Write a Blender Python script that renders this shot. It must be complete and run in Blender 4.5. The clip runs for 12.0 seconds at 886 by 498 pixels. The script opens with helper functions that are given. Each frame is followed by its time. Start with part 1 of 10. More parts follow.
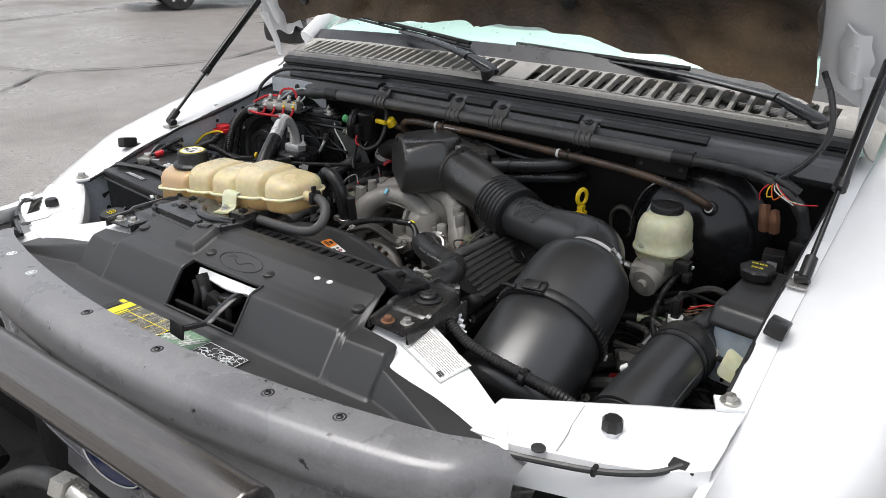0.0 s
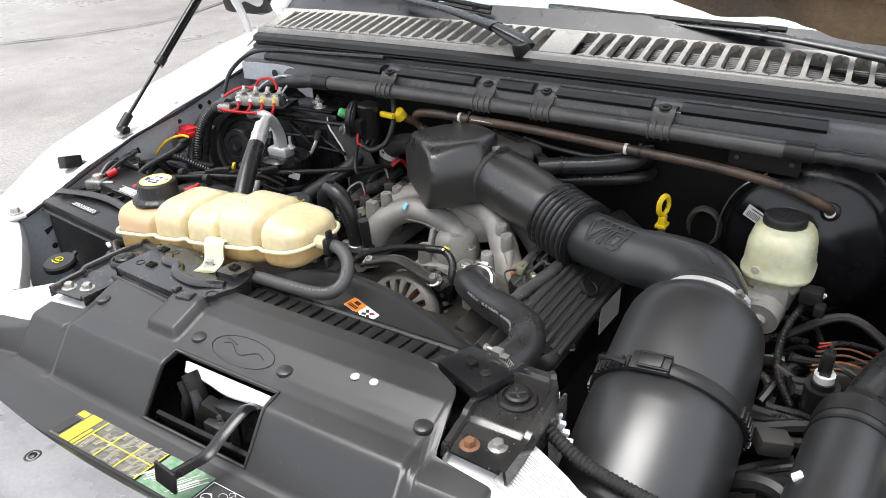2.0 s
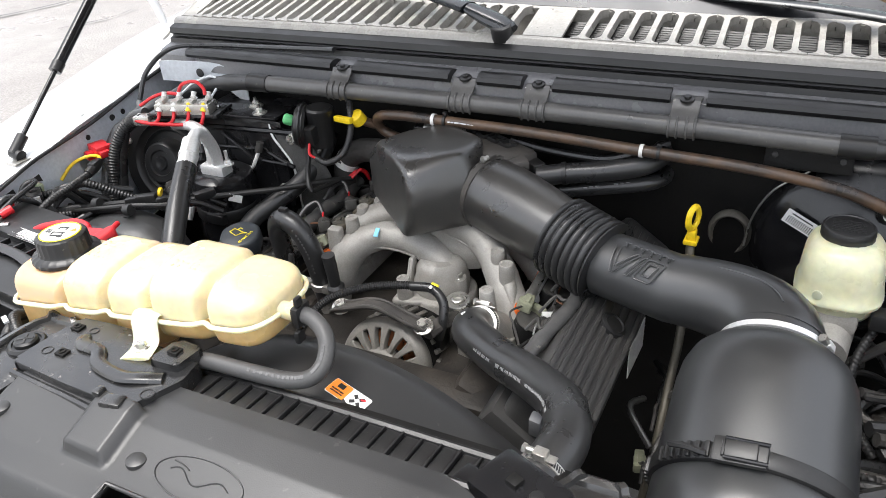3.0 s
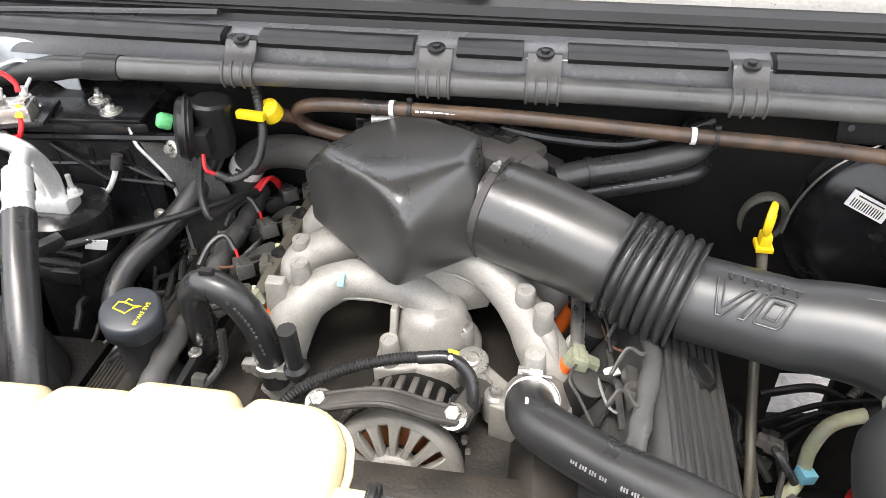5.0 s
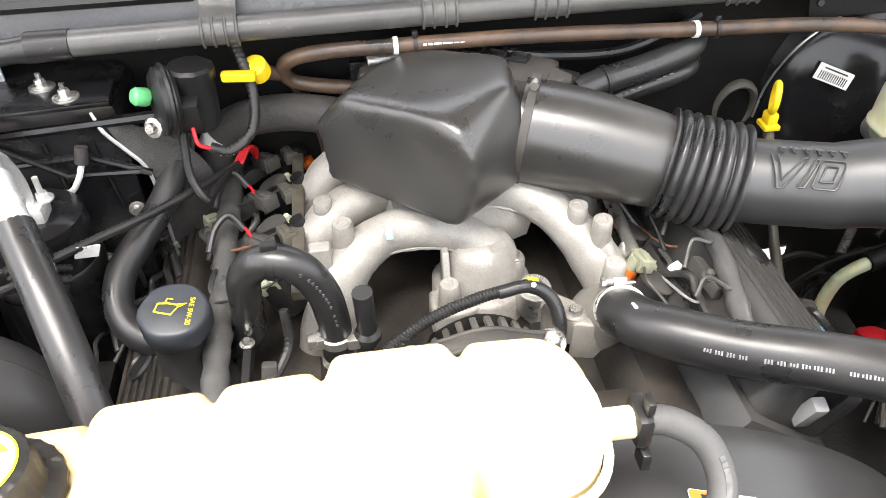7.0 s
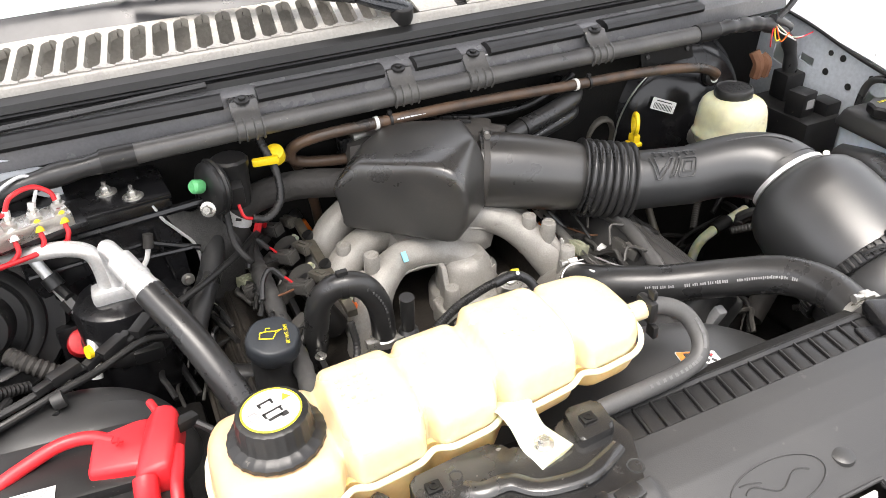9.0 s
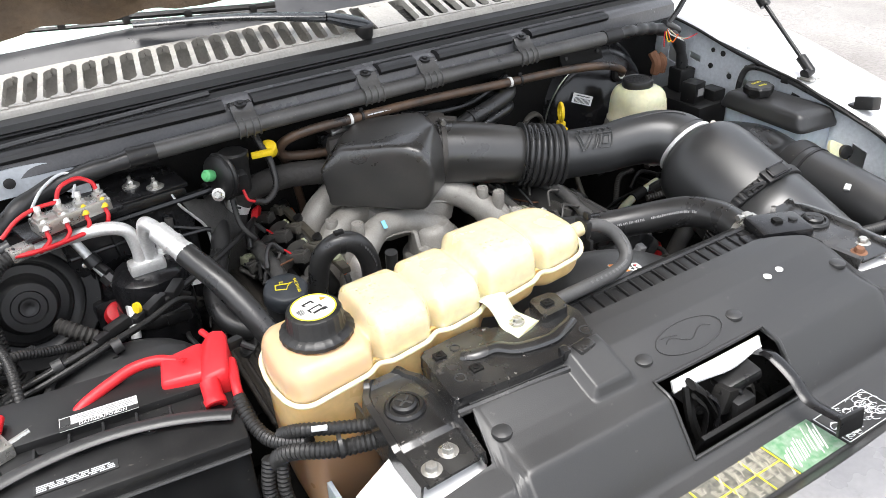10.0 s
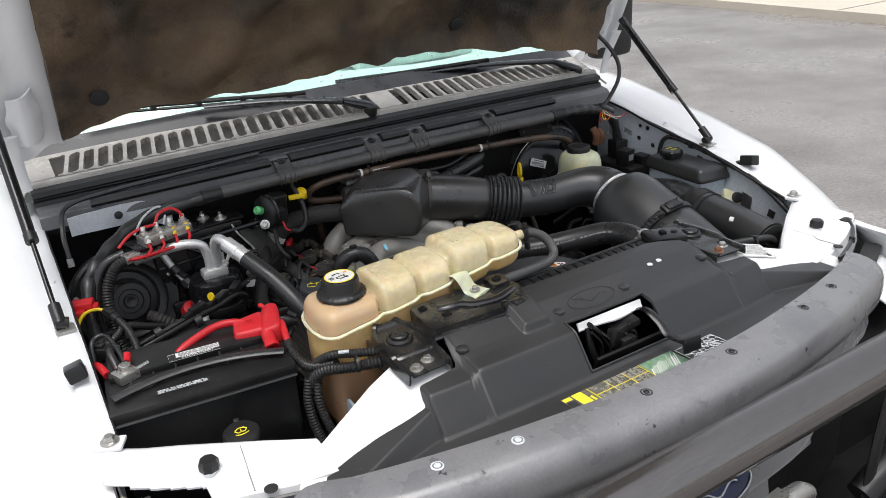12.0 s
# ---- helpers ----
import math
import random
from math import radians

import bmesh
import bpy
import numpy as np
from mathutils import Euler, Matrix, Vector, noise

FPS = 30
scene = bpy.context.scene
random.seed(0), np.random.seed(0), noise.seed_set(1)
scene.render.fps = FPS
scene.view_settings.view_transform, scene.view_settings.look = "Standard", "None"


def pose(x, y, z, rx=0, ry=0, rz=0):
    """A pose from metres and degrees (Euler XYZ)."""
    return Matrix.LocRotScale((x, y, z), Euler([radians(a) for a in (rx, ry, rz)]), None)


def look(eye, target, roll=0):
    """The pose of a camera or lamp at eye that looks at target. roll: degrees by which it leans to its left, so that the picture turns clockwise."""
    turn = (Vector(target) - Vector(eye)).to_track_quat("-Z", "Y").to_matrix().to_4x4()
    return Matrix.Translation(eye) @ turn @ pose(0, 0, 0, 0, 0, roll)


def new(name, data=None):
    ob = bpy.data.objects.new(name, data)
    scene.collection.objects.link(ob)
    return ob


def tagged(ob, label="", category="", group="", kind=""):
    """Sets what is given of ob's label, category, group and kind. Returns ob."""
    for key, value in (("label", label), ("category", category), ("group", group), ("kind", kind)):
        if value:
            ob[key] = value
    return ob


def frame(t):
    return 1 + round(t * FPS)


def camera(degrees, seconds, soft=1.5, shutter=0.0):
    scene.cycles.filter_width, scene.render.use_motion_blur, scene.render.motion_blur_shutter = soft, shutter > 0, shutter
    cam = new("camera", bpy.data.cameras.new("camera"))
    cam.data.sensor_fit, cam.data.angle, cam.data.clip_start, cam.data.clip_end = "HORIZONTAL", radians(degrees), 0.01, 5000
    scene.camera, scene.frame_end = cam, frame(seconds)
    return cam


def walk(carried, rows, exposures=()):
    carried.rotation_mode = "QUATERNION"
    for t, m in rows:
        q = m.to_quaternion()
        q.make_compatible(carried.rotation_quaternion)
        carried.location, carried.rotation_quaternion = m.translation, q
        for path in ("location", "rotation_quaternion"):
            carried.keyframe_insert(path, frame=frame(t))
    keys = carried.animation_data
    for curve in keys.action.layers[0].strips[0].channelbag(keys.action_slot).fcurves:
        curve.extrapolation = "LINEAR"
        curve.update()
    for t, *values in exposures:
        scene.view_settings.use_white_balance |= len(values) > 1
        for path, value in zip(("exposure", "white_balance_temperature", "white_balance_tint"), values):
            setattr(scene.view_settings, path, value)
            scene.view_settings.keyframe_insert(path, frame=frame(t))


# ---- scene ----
cam = camera(60.2, 12.0, soft=0.7)
PATH = [
    (0, (0.926, -0.795, 1.703), (-0.156, 0.687, 0.907), 0.5),
    (0.5, (0.895, -0.733, 1.702), (-0.2, 0.726, 0.881), 0.3),
    (1, (0.826, -0.679, 1.698), (-0.271, 0.76, 0.846), -0.2),
    (1.5, (0.712, -0.624, 1.697), (-0.326, 0.836, 0.808), -0.3),
    (2, (0.611, -0.567, 1.703), (-0.368, 0.91, 0.775), -2.6),
    (2.5, (0.512, -0.485, 1.699), (-0.393, 1.009, 0.725), -4.1),
    (3, (0.426, -0.393, 1.685), (-0.392, 1.126, 0.673), -4.2),
    (3.5, (0.346, -0.327, 1.673), (-0.373, 1.206, 0.607), -3.9),
    (3.7, (0.312, -0.298, 1.664), (-0.368, 1.243, 0.584), -4.2),
    (5.3, (0.043, -0.138, 1.621), (-0.13, 1.451, 0.419), -0.4),
    (5.5, (0.024, -0.122, 1.608), (-0.1, 1.467, 0.4), -0.6),
    (6, (-0.017, -0.099, 1.603), (-0.022, 1.464, 0.356), -0.5),
    (6.5, (-0.079, -0.114, 1.593), (0.042, 1.436, 0.335), -0.9),
    (7, (-0.148, -0.157, 1.598), (0.053, 1.379, 0.334), -1.6),
    (7.2, (-0.169, -0.174, 1.605), (0.051, 1.358, 0.339), -2.5),
    (8.8, (-0.38, -0.309, 1.701), (0.243, 1.217, 0.569), -2.2),
    (9, (-0.406, -0.343, 1.704), (0.26, 1.178, 0.59), -2.5),
    (9.5, (-0.492, -0.446, 1.71), (0.271, 1.058, 0.635), -3.5),
    (10, (-0.566, -0.531, 1.723), (0.283, 0.96, 0.696), -3.7),
    (10.5, (-0.607, -0.605, 1.743), (0.291, 0.894, 0.769), -3.9),
    (11, (-0.657, -0.702, 1.757), (0.259, 0.817, 0.834), -3.9),
    (11.5, (-0.716, -0.818, 1.771), (0.197, 0.737, 0.905), -4.0),
    (12, (-0.77, -0.926, 1.782), (0.152, 0.659, 0.984), -4.1),
]
SKY, SUN = 0.19, 2.0
EXPOSURES = [(0.0, 0.16, 6600, 10), (1.0, 0.42, 6600, 10), (2.0, 0.88, 6580, 10), (3.5, 1.42, 6600, 10), (5.5, 2.30, 6900, 11), (6.0, 2.40, 6900, 11), (7.0, 2.36, 6950, 11), (9.0, 1.67, 7000, 12), (9.5, 1.38, 6800, 11), (10.0, 1.2, 6600, 10), (10.5, 1.0, 6500, 10), (11.0, 0.75, 6500, 10), (11.5, 0.46, 6530, 10), (12.0, 0.1, 6550, 10)]
walk(cam, [(t, look(e, g, r)) for t, e, g, r in PATH], EXPOSURES)

# ---- world, sun ----
SUN_ELEV, SUN_TURN = 79.0, 225.0
world = bpy.data.worlds.new("sky")
scene.world = world
world.use_nodes = True
_wn, _wl = world.node_tree.nodes, world.node_tree.links
_sky = _wn.new("ShaderNodeTexSky")
_sky.sky_type, _sky.sun_disc = "NISHITA", False
_sky.sun_elevation, _sky.sun_rotation = radians(SUN_ELEV), radians(SUN_TURN)
_sky.air_density, _sky.dust_density, _sky.ozone_density = 1.0, 3.0, 1.5
_hsv = _wn.new("ShaderNodeHueSaturation")
_hsv.inputs["Saturation"].default_value = 0.3
_wl.new(_sky.outputs[0], _hsv.inputs["Color"])
_wl.new(_hsv.outputs[0], _wn["Background"].inputs["Color"])
_wn["Background"].inputs["Strength"].default_value = SKY
_s = bpy.data.lights.new("sun", "SUN")
_s.energy, _s.angle, _s.color = SUN, radians(42), (1.0, 0.995, 0.985)
_so = new("sun", _s)
_so.rotation_euler = (radians(90 - SUN_ELEV), 0, radians(180 - SUN_TURN))

# ---- materials ----
def material(name, base, rough=0.5, metal=0.0, other=None, mix=0.5, scale=9.0, fine=160.0, bump=0.15, spec=0.5,
             wear=0.0, wear_colour=(0.3, 0.3, 0.3), transmit=0.0, coat=0.0, stretch=(1, 1, 1), sss=0.0, rough_var=0.12, random_piece=0.0, depth=0.002, grain_amount=0.2, chips=0.0, chip_scale=55.0, chip_colour=(0.03, 0.03, 0.03), stain=None, stain_axis="X"):
    """Two-scale noise over a principled surface: broad stains, fine grain, sparse wear."""
    m = bpy.data.materials.new(name)
    m.use_nodes = True
    n, l = m.node_tree.nodes, m.node_tree.links
    p = n["Principled BSDF"]
    tc = n.new("ShaderNodeTexCoord")
    mp = n.new("ShaderNodeMapping")
    mp.inputs["Scale"].default_value = stretch
    l.new(tc.outputs["Object"], mp.inputs[0])
    big = n.new("ShaderNodeTexNoise")
    big.inputs["Scale"].default_value, big.inputs["Detail"].default_value, big.inputs["Roughness"].default_value = scale, 5, 0.62
    small = n.new("ShaderNodeTexNoise")
    small.inputs["Scale"].default_value, small.inputs["Detail"].default_value = fine, 3
    l.new(mp.outputs[0], big.inputs[0]), l.new(mp.outputs[0], small.inputs[0])
    ramp = n.new("ShaderNodeMapRange")
    ramp.inputs["From Min"].default_value, ramp.inputs["From Max"].default_value = 0.35, 0.68
    l.new(big.outputs[0], ramp.inputs[0])
    mul = n.new("ShaderNodeMath")
    mul.operation = "MULTIPLY"
    l.new(ramp.outputs[0], mul.inputs[0])
    mul.inputs[1].default_value = mix
    col = n.new("ShaderNodeMix")
    col.data_type = "RGBA"
    other = other or tuple(min(1, c * 1.6 + 0.01) for c in base)
    col.inputs["A"].default_value, col.inputs["B"].default_value = (*base, 1), (*other, 1)
    l.new(mul.outputs[0], col.inputs["Factor"])
    out = col.outputs["Result"]
    grain = n.new("ShaderNodeMapRange")
    grain.inputs["To Min"].default_value, grain.inputs["To Max"].default_value = 1 - grain_amount, 1 + grain_amount
    l.new(small.outputs[0], grain.inputs[0])
    g = n.new("ShaderNodeMix")
    g.data_type, g.blend_type = "RGBA", "MULTIPLY"
    g.inputs["Factor"].default_value = 1
    l.new(out, g.inputs["A"]), l.new(grain.outputs[0], g.inputs["B"])
    out = g.outputs["Result"]
    if wear:
        w = n.new("ShaderNodeTexNoise")
        w.inputs["Scale"].default_value, w.inputs["Detail"].default_value, w.inputs["Roughness"].default_value = scale * 3.1, 8, 0.7
        l.new(mp.outputs[0], w.inputs[0])
        wr = n.new("ShaderNodeMapRange")
        wr.inputs["From Min"].default_value, wr.inputs["From Max"].default_value = 0.60, 0.74
        wr.inputs["To Max"].default_value = wear
        l.new(w.outputs[0], wr.inputs[0])
        wm = n.new("ShaderNodeMix")
        wm.data_type = "RGBA"
        l.new(wr.outputs[0], wm.inputs["Factor"]), l.new(out, wm.inputs["A"])
        wm.inputs["B"].default_value = (*wear_colour, 1)
        out = wm.outputs["Result"]
    if chips:
        ch = n.new("ShaderNodeTexNoise")
        ch.inputs["Scale"].default_value, ch.inputs["Detail"].default_value, ch.inputs["Roughness"].default_value = chip_scale, 3, 0.6
        l.new(tc.outputs["Object"], ch.inputs[0])
        cr = n.new("ShaderNodeMapRange")
        cr.inputs["From Min"].default_value, cr.inputs["From Max"].default_value = 0.69, 0.72
        cr.inputs["To Max"].default_value = chips
        l.new(ch.outputs[0], cr.inputs[0])
        cm = n.new("ShaderNodeMix")
        cm.data_type = "RGBA"
        l.new(cr.outputs[0], cm.inputs["Factor"]), l.new(out, cm.inputs["A"])
        cm.inputs["B"].default_value = (*chip_colour, 1)
        out = cm.outputs["Result"]
    if stain:
        # a soaked-in stain that ends along one axis, its edge uneven
        sep = n.new("ShaderNodeSeparateXYZ")
        l.new(tc.outputs["Object"], sep.inputs[0])
        wob = n.new("ShaderNodeMath")
        wob.operation = "MULTIPLY_ADD"
        wob.inputs[1].default_value = 0.02
        l.new(big.outputs[0], wob.inputs[0]), l.new(sep.outputs[stain_axis], wob.inputs[2])
        sr = n.new("ShaderNodeMapRange")
        sr.inputs["From Min"].default_value, sr.inputs["From Max"].default_value = stain[1] + 0.01, stain[2] + 0.01
        l.new(wob.outputs[0], sr.inputs[0])
        sm = n.new("ShaderNodeMix")
        sm.data_type = "RGBA"
        l.new(sr.outputs[0], sm.inputs["Factor"]), l.new(out, sm.inputs["A"])
        sm.inputs["B"].default_value = (*stain[0], 1)
        out = sm.outputs["Result"]
    if random_piece:
        oi = n.new("ShaderNodeObjectInfo")
        rr = n.new("ShaderNodeMapRange")
        rr.inputs["To Min"].default_value, rr.inputs["To Max"].default_value = 1 - random_piece, 1 + random_piece
        l.new(oi.outputs["Random"], rr.inputs[0])
        rm = n.new("ShaderNodeMix")
        rm.data_type, rm.blend_type = "RGBA", "MULTIPLY"
        rm.inputs["Factor"].default_value = 1
        l.new(out, rm.inputs["A"]), l.new(rr.outputs[0], rm.inputs["B"])
        out = rm.outputs["Result"]
    l.new(out, p.inputs["Base Color"])
    rv = n.new("ShaderNodeMapRange")
    rv.inputs["From Min"].default_value, rv.inputs["From Max"].default_value = 0.3, 0.7
    rv.inputs["To Min"].default_value, rv.inputs["To Max"].default_value = max(0.02, rough - rough_var), min(1, rough + rough_var)
    l.new(big.outputs[0], rv.inputs[0]), l.new(rv.outputs[0], p.inputs["Roughness"])
    p.inputs["Metallic"].default_value = metal
    p.inputs["Specular IOR Level"].default_value = spec
    p.inputs["Transmission Weight"].default_value = transmit
    p.inputs["Coat Weight"].default_value = coat
    if sss:
        p.inputs["Subsurface Weight"].default_value = sss
        p.inputs["Subsurface Radius"].default_value = (0.03, 0.02, 0.01)
        p.inputs["Subsurface Scale"].default_value = 0.6
    if bump:
        b = n.new("ShaderNodeBump")
        b.inputs["Strength"].default_value, b.inputs["Distance"].default_value = bump, depth
        l.new(small.outputs[0], b.inputs["Height"]), l.new(b.outputs[0], p.inputs["Normal"])
    return m


COVER = material("moulded_black_plastic", (0.027, 0.0272, 0.0280), 0.40, other=(0.040, 0.0395, 0.0390), mix=0.6, scale=3.5, fine=900, bump=0.22, spec=0.55, wear=0.22, wear_colour=(0.060, 0.057, 0.053), depth=0.0004, chips=0.3, chip_scale=85, chip_colour=(0.11, 0.105, 0.097), rough_var=0.14)
DUCT = material("satin_black_duct_plastic", (0.022, 0.0224, 0.0234), 0.37, other=(0.031, 0.0322, 0.0328), scale=4, fine=700, bump=0.1, spec=0.95, wear=0.15, wear_colour=(0.05, 0.048, 0.045), depth=0.0003, mix=0.8)
BLACK = material("black_plastic", (0.011, 0.011, 0.0115), 0.38, other=(0.022, 0.0215, 0.021), scale=14, fine=500, bump=0.15, wear=0.35, wear_colour=(0.06, 0.055, 0.048), depth=0.0004, chips=0.5, chip_scale=120, chip_colour=(0.12, 0.11, 0.095))
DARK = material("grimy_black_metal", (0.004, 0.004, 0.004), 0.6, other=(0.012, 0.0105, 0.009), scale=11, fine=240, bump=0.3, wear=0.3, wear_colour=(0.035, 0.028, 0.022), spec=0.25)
PAINTBLACK = material("black_painted_steel", (0.008, 0.008, 0.009), 0.24, other=(0.015, 0.015, 0.016), scale=9, fine=300, bump=0.08, wear=0.3, wear_colour=(0.08, 0.075, 0.07), depth=0.0004)
VALVE = material("dusty_valve_cover_plastic", (0.034, 0.034, 0.0345), 0.42, other=(0.060, 0.057, 0.053), scale=9, fine=420, bump=0.15, depth=0.0005, spec=0.6, wear=0.45, wear_colour=(0.10, 0.09, 0.075), mix=0.8)
SHEET = material("dusty_black_sheet_metal", (0.125, 0.126, 0.132), 0.22, other=(0.165, 0.165, 0.17), scale=6, fine=260, bump=0.06, wear=0.3, wear_colour=(0.05, 0.05, 0.05), depth=0.0004)
WIPER = material("satin_blue_black_paint", (0.016, 0.0185, 0.0215), 0.30, other=(0.026, 0.029, 0.032), scale=8, fine=500, bump=0.05, spec=0.7, depth=0.0003, wear=0.2, wear_colour=(0.07, 0.065, 0.06))
TRAY = material("worn_black_stamped_steel", (0.013, 0.013, 0.0135), 0.24, other=(0.036, 0.035, 0.033), scale=14, fine=420, bump=0.06, spec=0.9, depth=0.0003, mix=0.8, wear=0.5, wear_colour=(0.13, 0.12, 0.11), chips=0.6, chip_scale=110, chip_colour=(0.22, 0.20, 0.18), rough_var=0.14)
RUBBER = material("black_rubber_hose", (0.020, 0.0202, 0.0208), 0.32, other=(0.034, 0.0335, 0.033), scale=18, fine=420, bump=0.12, spec=0.6, depth=0.0004, wear=0.3, wear_colour=(0.05, 0.046, 0.04))
OLDRUBBER = material("cracked_grey_rubber", (0.035, 0.033, 0.031), 0.7, other=(0.07, 0.065, 0.06), scale=30, fine=140, bump=0.6, wear=0.5, wear_colour=(0.012, 0.012, 0.012))
LOOM = material("corrugated_loom_plastic", (0.017, 0.017, 0.0175), 0.42, other=(0.036, 0.034, 0.031), scale=25, fine=300, bump=0.1, spec=0.4)
SEAL = material("weatherstrip_rubber", (0.009, 0.009, 0.0095), 0.4, other=(0.02, 0.02, 0.02), scale=20, fine=400, bump=0.15, depth=0.0005)
WHITE = material("white_body_paint", (0.82, 0.825, 0.83), 0.2, other=(0.77, 0.775, 0.78), scale=3, fine=40, bump=0.0, mix=0.5, coat=0.4, wear=0.05, wear_colour=(0.6, 0.58, 0.55), rough_var=0.05, grain_amount=0.03)
APRON = material("pale_inner_fender_paint", (0.62, 0.66, 0.70), 0.34, other=(0.48, 0.50, 0.53), scale=9, fine=160, bump=0.03, wear=0.35, wear_colour=(0.30, 0.28, 0.25))
NOSE = material("faded_grey_nose_plastic", (0.145, 0.144, 0.152), 0.30, other=(0.25, 0.247, 0.25), scale=5, fine=230, bump=0.2, spec=0.8, wear=0.85, wear_colour=(0.05, 0.047, 0.045), depth=0.0006, mix=0.8, chips=1.0, chip_scale=36, chip_colour=(0.02, 0.02, 0.02), rough_var=0.2)
BAR = material("dull_bronze_grey_bar", (0.230, 0.222, 0.218), 0.17, metal=0.8, other=(0.120, 0.108, 0.100), scale=3.0, fine=400, bump=0.04, wear=0.3, wear_colour=(0.16, 0.11, 0.08), depth=0.0004, stretch=(0.12, 1, 1.6), mix=0.9)
GRILLE = material("weathered_cowl_plastic", (0.31, 0.298, 0.275), 0.24, other=(0.44, 0.42, 0.38), scale=14, fine=260, bump=0.12, wear=0.45, wear_colour=(0.12, 0.107, 0.09), depth=0.0006, chips=0.6, chip_scale=90, chip_colour=(0.06, 0.052, 0.044))
LINER = material("stained_hood_liner_felt", (0.026, 0.023, 0.020), 0.62, other=(0.20, 0.135, 0.078), scale=3.4, fine=150, bump=0.9, wear=0.95, wear_colour=(0.012, 0.011, 0.0105), spec=0.4, mix=1.0, depth=0.003, rough_var=0.2)
CAST = material("cast_aluminium", (0.40, 0.385, 0.355), 0.5, metal=0.2, other=(0.20, 0.183, 0.158), scale=9, fine=520, bump=0.5, wear=0.8, wear_colour=(0.13, 0.113, 0.09), depth=0.0009, grain_amount=0.22, mix=0.8)
ALU = material("bright_aluminium", (0.80, 0.80, 0.79), 0.4, metal=0.6, other=(0.70, 0.70, 0.69), scale=20, fine=300, bump=0.08, depth=0.0004)
ZINC = material("zinc_steel", (0.58, 0.57, 0.54), 0.32, metal=0.85, other=(0.44, 0.42, 0.38), scale=60, fine=500, bump=0.1, depth=0.0003)
PALESTEEL = material("tan_coated_steel", (0.13, 0.118, 0.093), 0.45, metal=0.3, other=(0.09, 0.078, 0.06), scale=40, fine=300, bump=0.1, depth=0.0004)
RUST = material("rusted_steel", (0.17, 0.075, 0.04), 0.75, metal=0.2, other=(0.27, 0.14, 0.08), scale=60, fine=500, bump=0.4, depth=0.0006)
PIPE = material("rusting_black_tube", (0.026, 0.024, 0.023), 0.34, other=(0.20, 0.115, 0.065), scale=16, fine=300, bump=0.2, mix=0.6, wear=0.5, wear_colour=(0.028, 0.026, 0.025), depth=0.0005)
DEGAS = material("yellowed_translucent_plastic", (0.67, 0.59, 0.385), 0.26, other=(0.63, 0.51, 0.29), scale=7, fine=90, bump=0.04, sss=0.6, mix=0.7, rough_var=0.08, stain=((0.58, 0.41, 0.25), -0.309, -0.330))
DEGASRIM = material("pale_moulded_plastic", (0.82, 0.74, 0.52), 0.30, other=(0.78, 0.66, 0.40), scale=9, fine=90, bump=0.03, sss=0.5, mix=0.6, rough_var=0.08)
HOSEGREY = material("chalky_grey_rubber_hose", (0.055, 0.055, 0.056), 0.5, other=(0.085, 0.083, 0.080), scale=25, fine=500, bump=0.12, depth=0.0004, wear=0.3, wear_colour=(0.03, 0.03, 0.03))
DEGASTAN = material("tan_stained_plastic", (0.72, 0.50, 0.30), 0.30, other=(0.62, 0.40, 0.21), scale=6, fine=90, bump=0.05, sss=0.55, mix=0.6, rough_var=0.08)
DEGASAMBER = material("amber_translucent_plastic", (0.70, 0.49, 0.23), 0.30, other=(0.64, 0.42, 0.17), scale=6, fine=90, bump=0.05, sss=0.55, mix=0.6, rough_var=0.08, stain=((0.46, 0.28, 0.16), 1.138, 1.128), stain_axis="Z")
ALTCAST = material("grimy_alternator_casting", (0.24, 0.228, 0.205), 0.48, metal=0.3, other=(0.13, 0.12, 0.105), scale=30, fine=500, bump=0.5, wear=0.6, wear_colour=(0.07, 0.062, 0.052), depth=0.0008)
BRAKE = material("milky_translucent_plastic", (0.66, 0.66, 0.47), 0.3, other=(0.60, 0.57, 0.34), scale=10, fine=90, bump=0.04, sss=0.5, rough_var=0.08)
WASH = material("bluish_translucent_plastic", (0.55, 0.62, 0.67), 0.4, other=(0.45, 0.51, 0.56), scale=9, fine=90, bump=0.04, sss=0.3)
YELLOW = material("yellow_plastic", (0.86, 0.62, 0.02), 0.42, other=(0.72, 0.46, 0.01), scale=40, fine=300, bump=0.05)
RED = material("red_rubber", (0.62, 0.018, 0.025), 0.42, other=(0.46, 0.012, 0.02), scale=25, fine=300, bump=0.1, depth=0.0005)
GREEN = material("green_plastic_cap", (0.10, 0.42, 0.16), 0.4, scale=40, bump=0.05)
ORANGE = material("orange_silicone_boot", (0.86, 0.17, 0.02), 0.5, other=(0.62, 0.10, 0.02), scale=40, bump=0.08)
COPPER = material("copper_winding", (0.55, 0.22, 0.10), 0.35, metal=0.9, scale=60, bump=0.2)
PAPER = material("white_label", (0.78, 0.78, 0.76), 0.5, other=(0.66, 0.65, 0.62), scale=30, fine=300, bump=0.02)
ENGINE = material("dusty_engine_casting", (0.045, 0.042, 0.039), 0.55, other=(0.085, 0.077, 0.068), scale=16, fine=260, bump=0.35, wear=0.45, wear_colour=(0.13, 0.115, 0.097), depth=0.0012, mix=0.8)
CONDUIT = material("dusty_conduit_plastic", (0.055, 0.055, 0.055), 0.36, other=(0.11, 0.106, 0.10), scale=13, fine=300, bump=0.12, spec=0.7, wear=0.6, wear_colour=(0.17, 0.16, 0.145), depth=0.0005, mix=0.8, chips=0.7, chip_scale=140, chip_colour=(0.25, 0.23, 0.20))
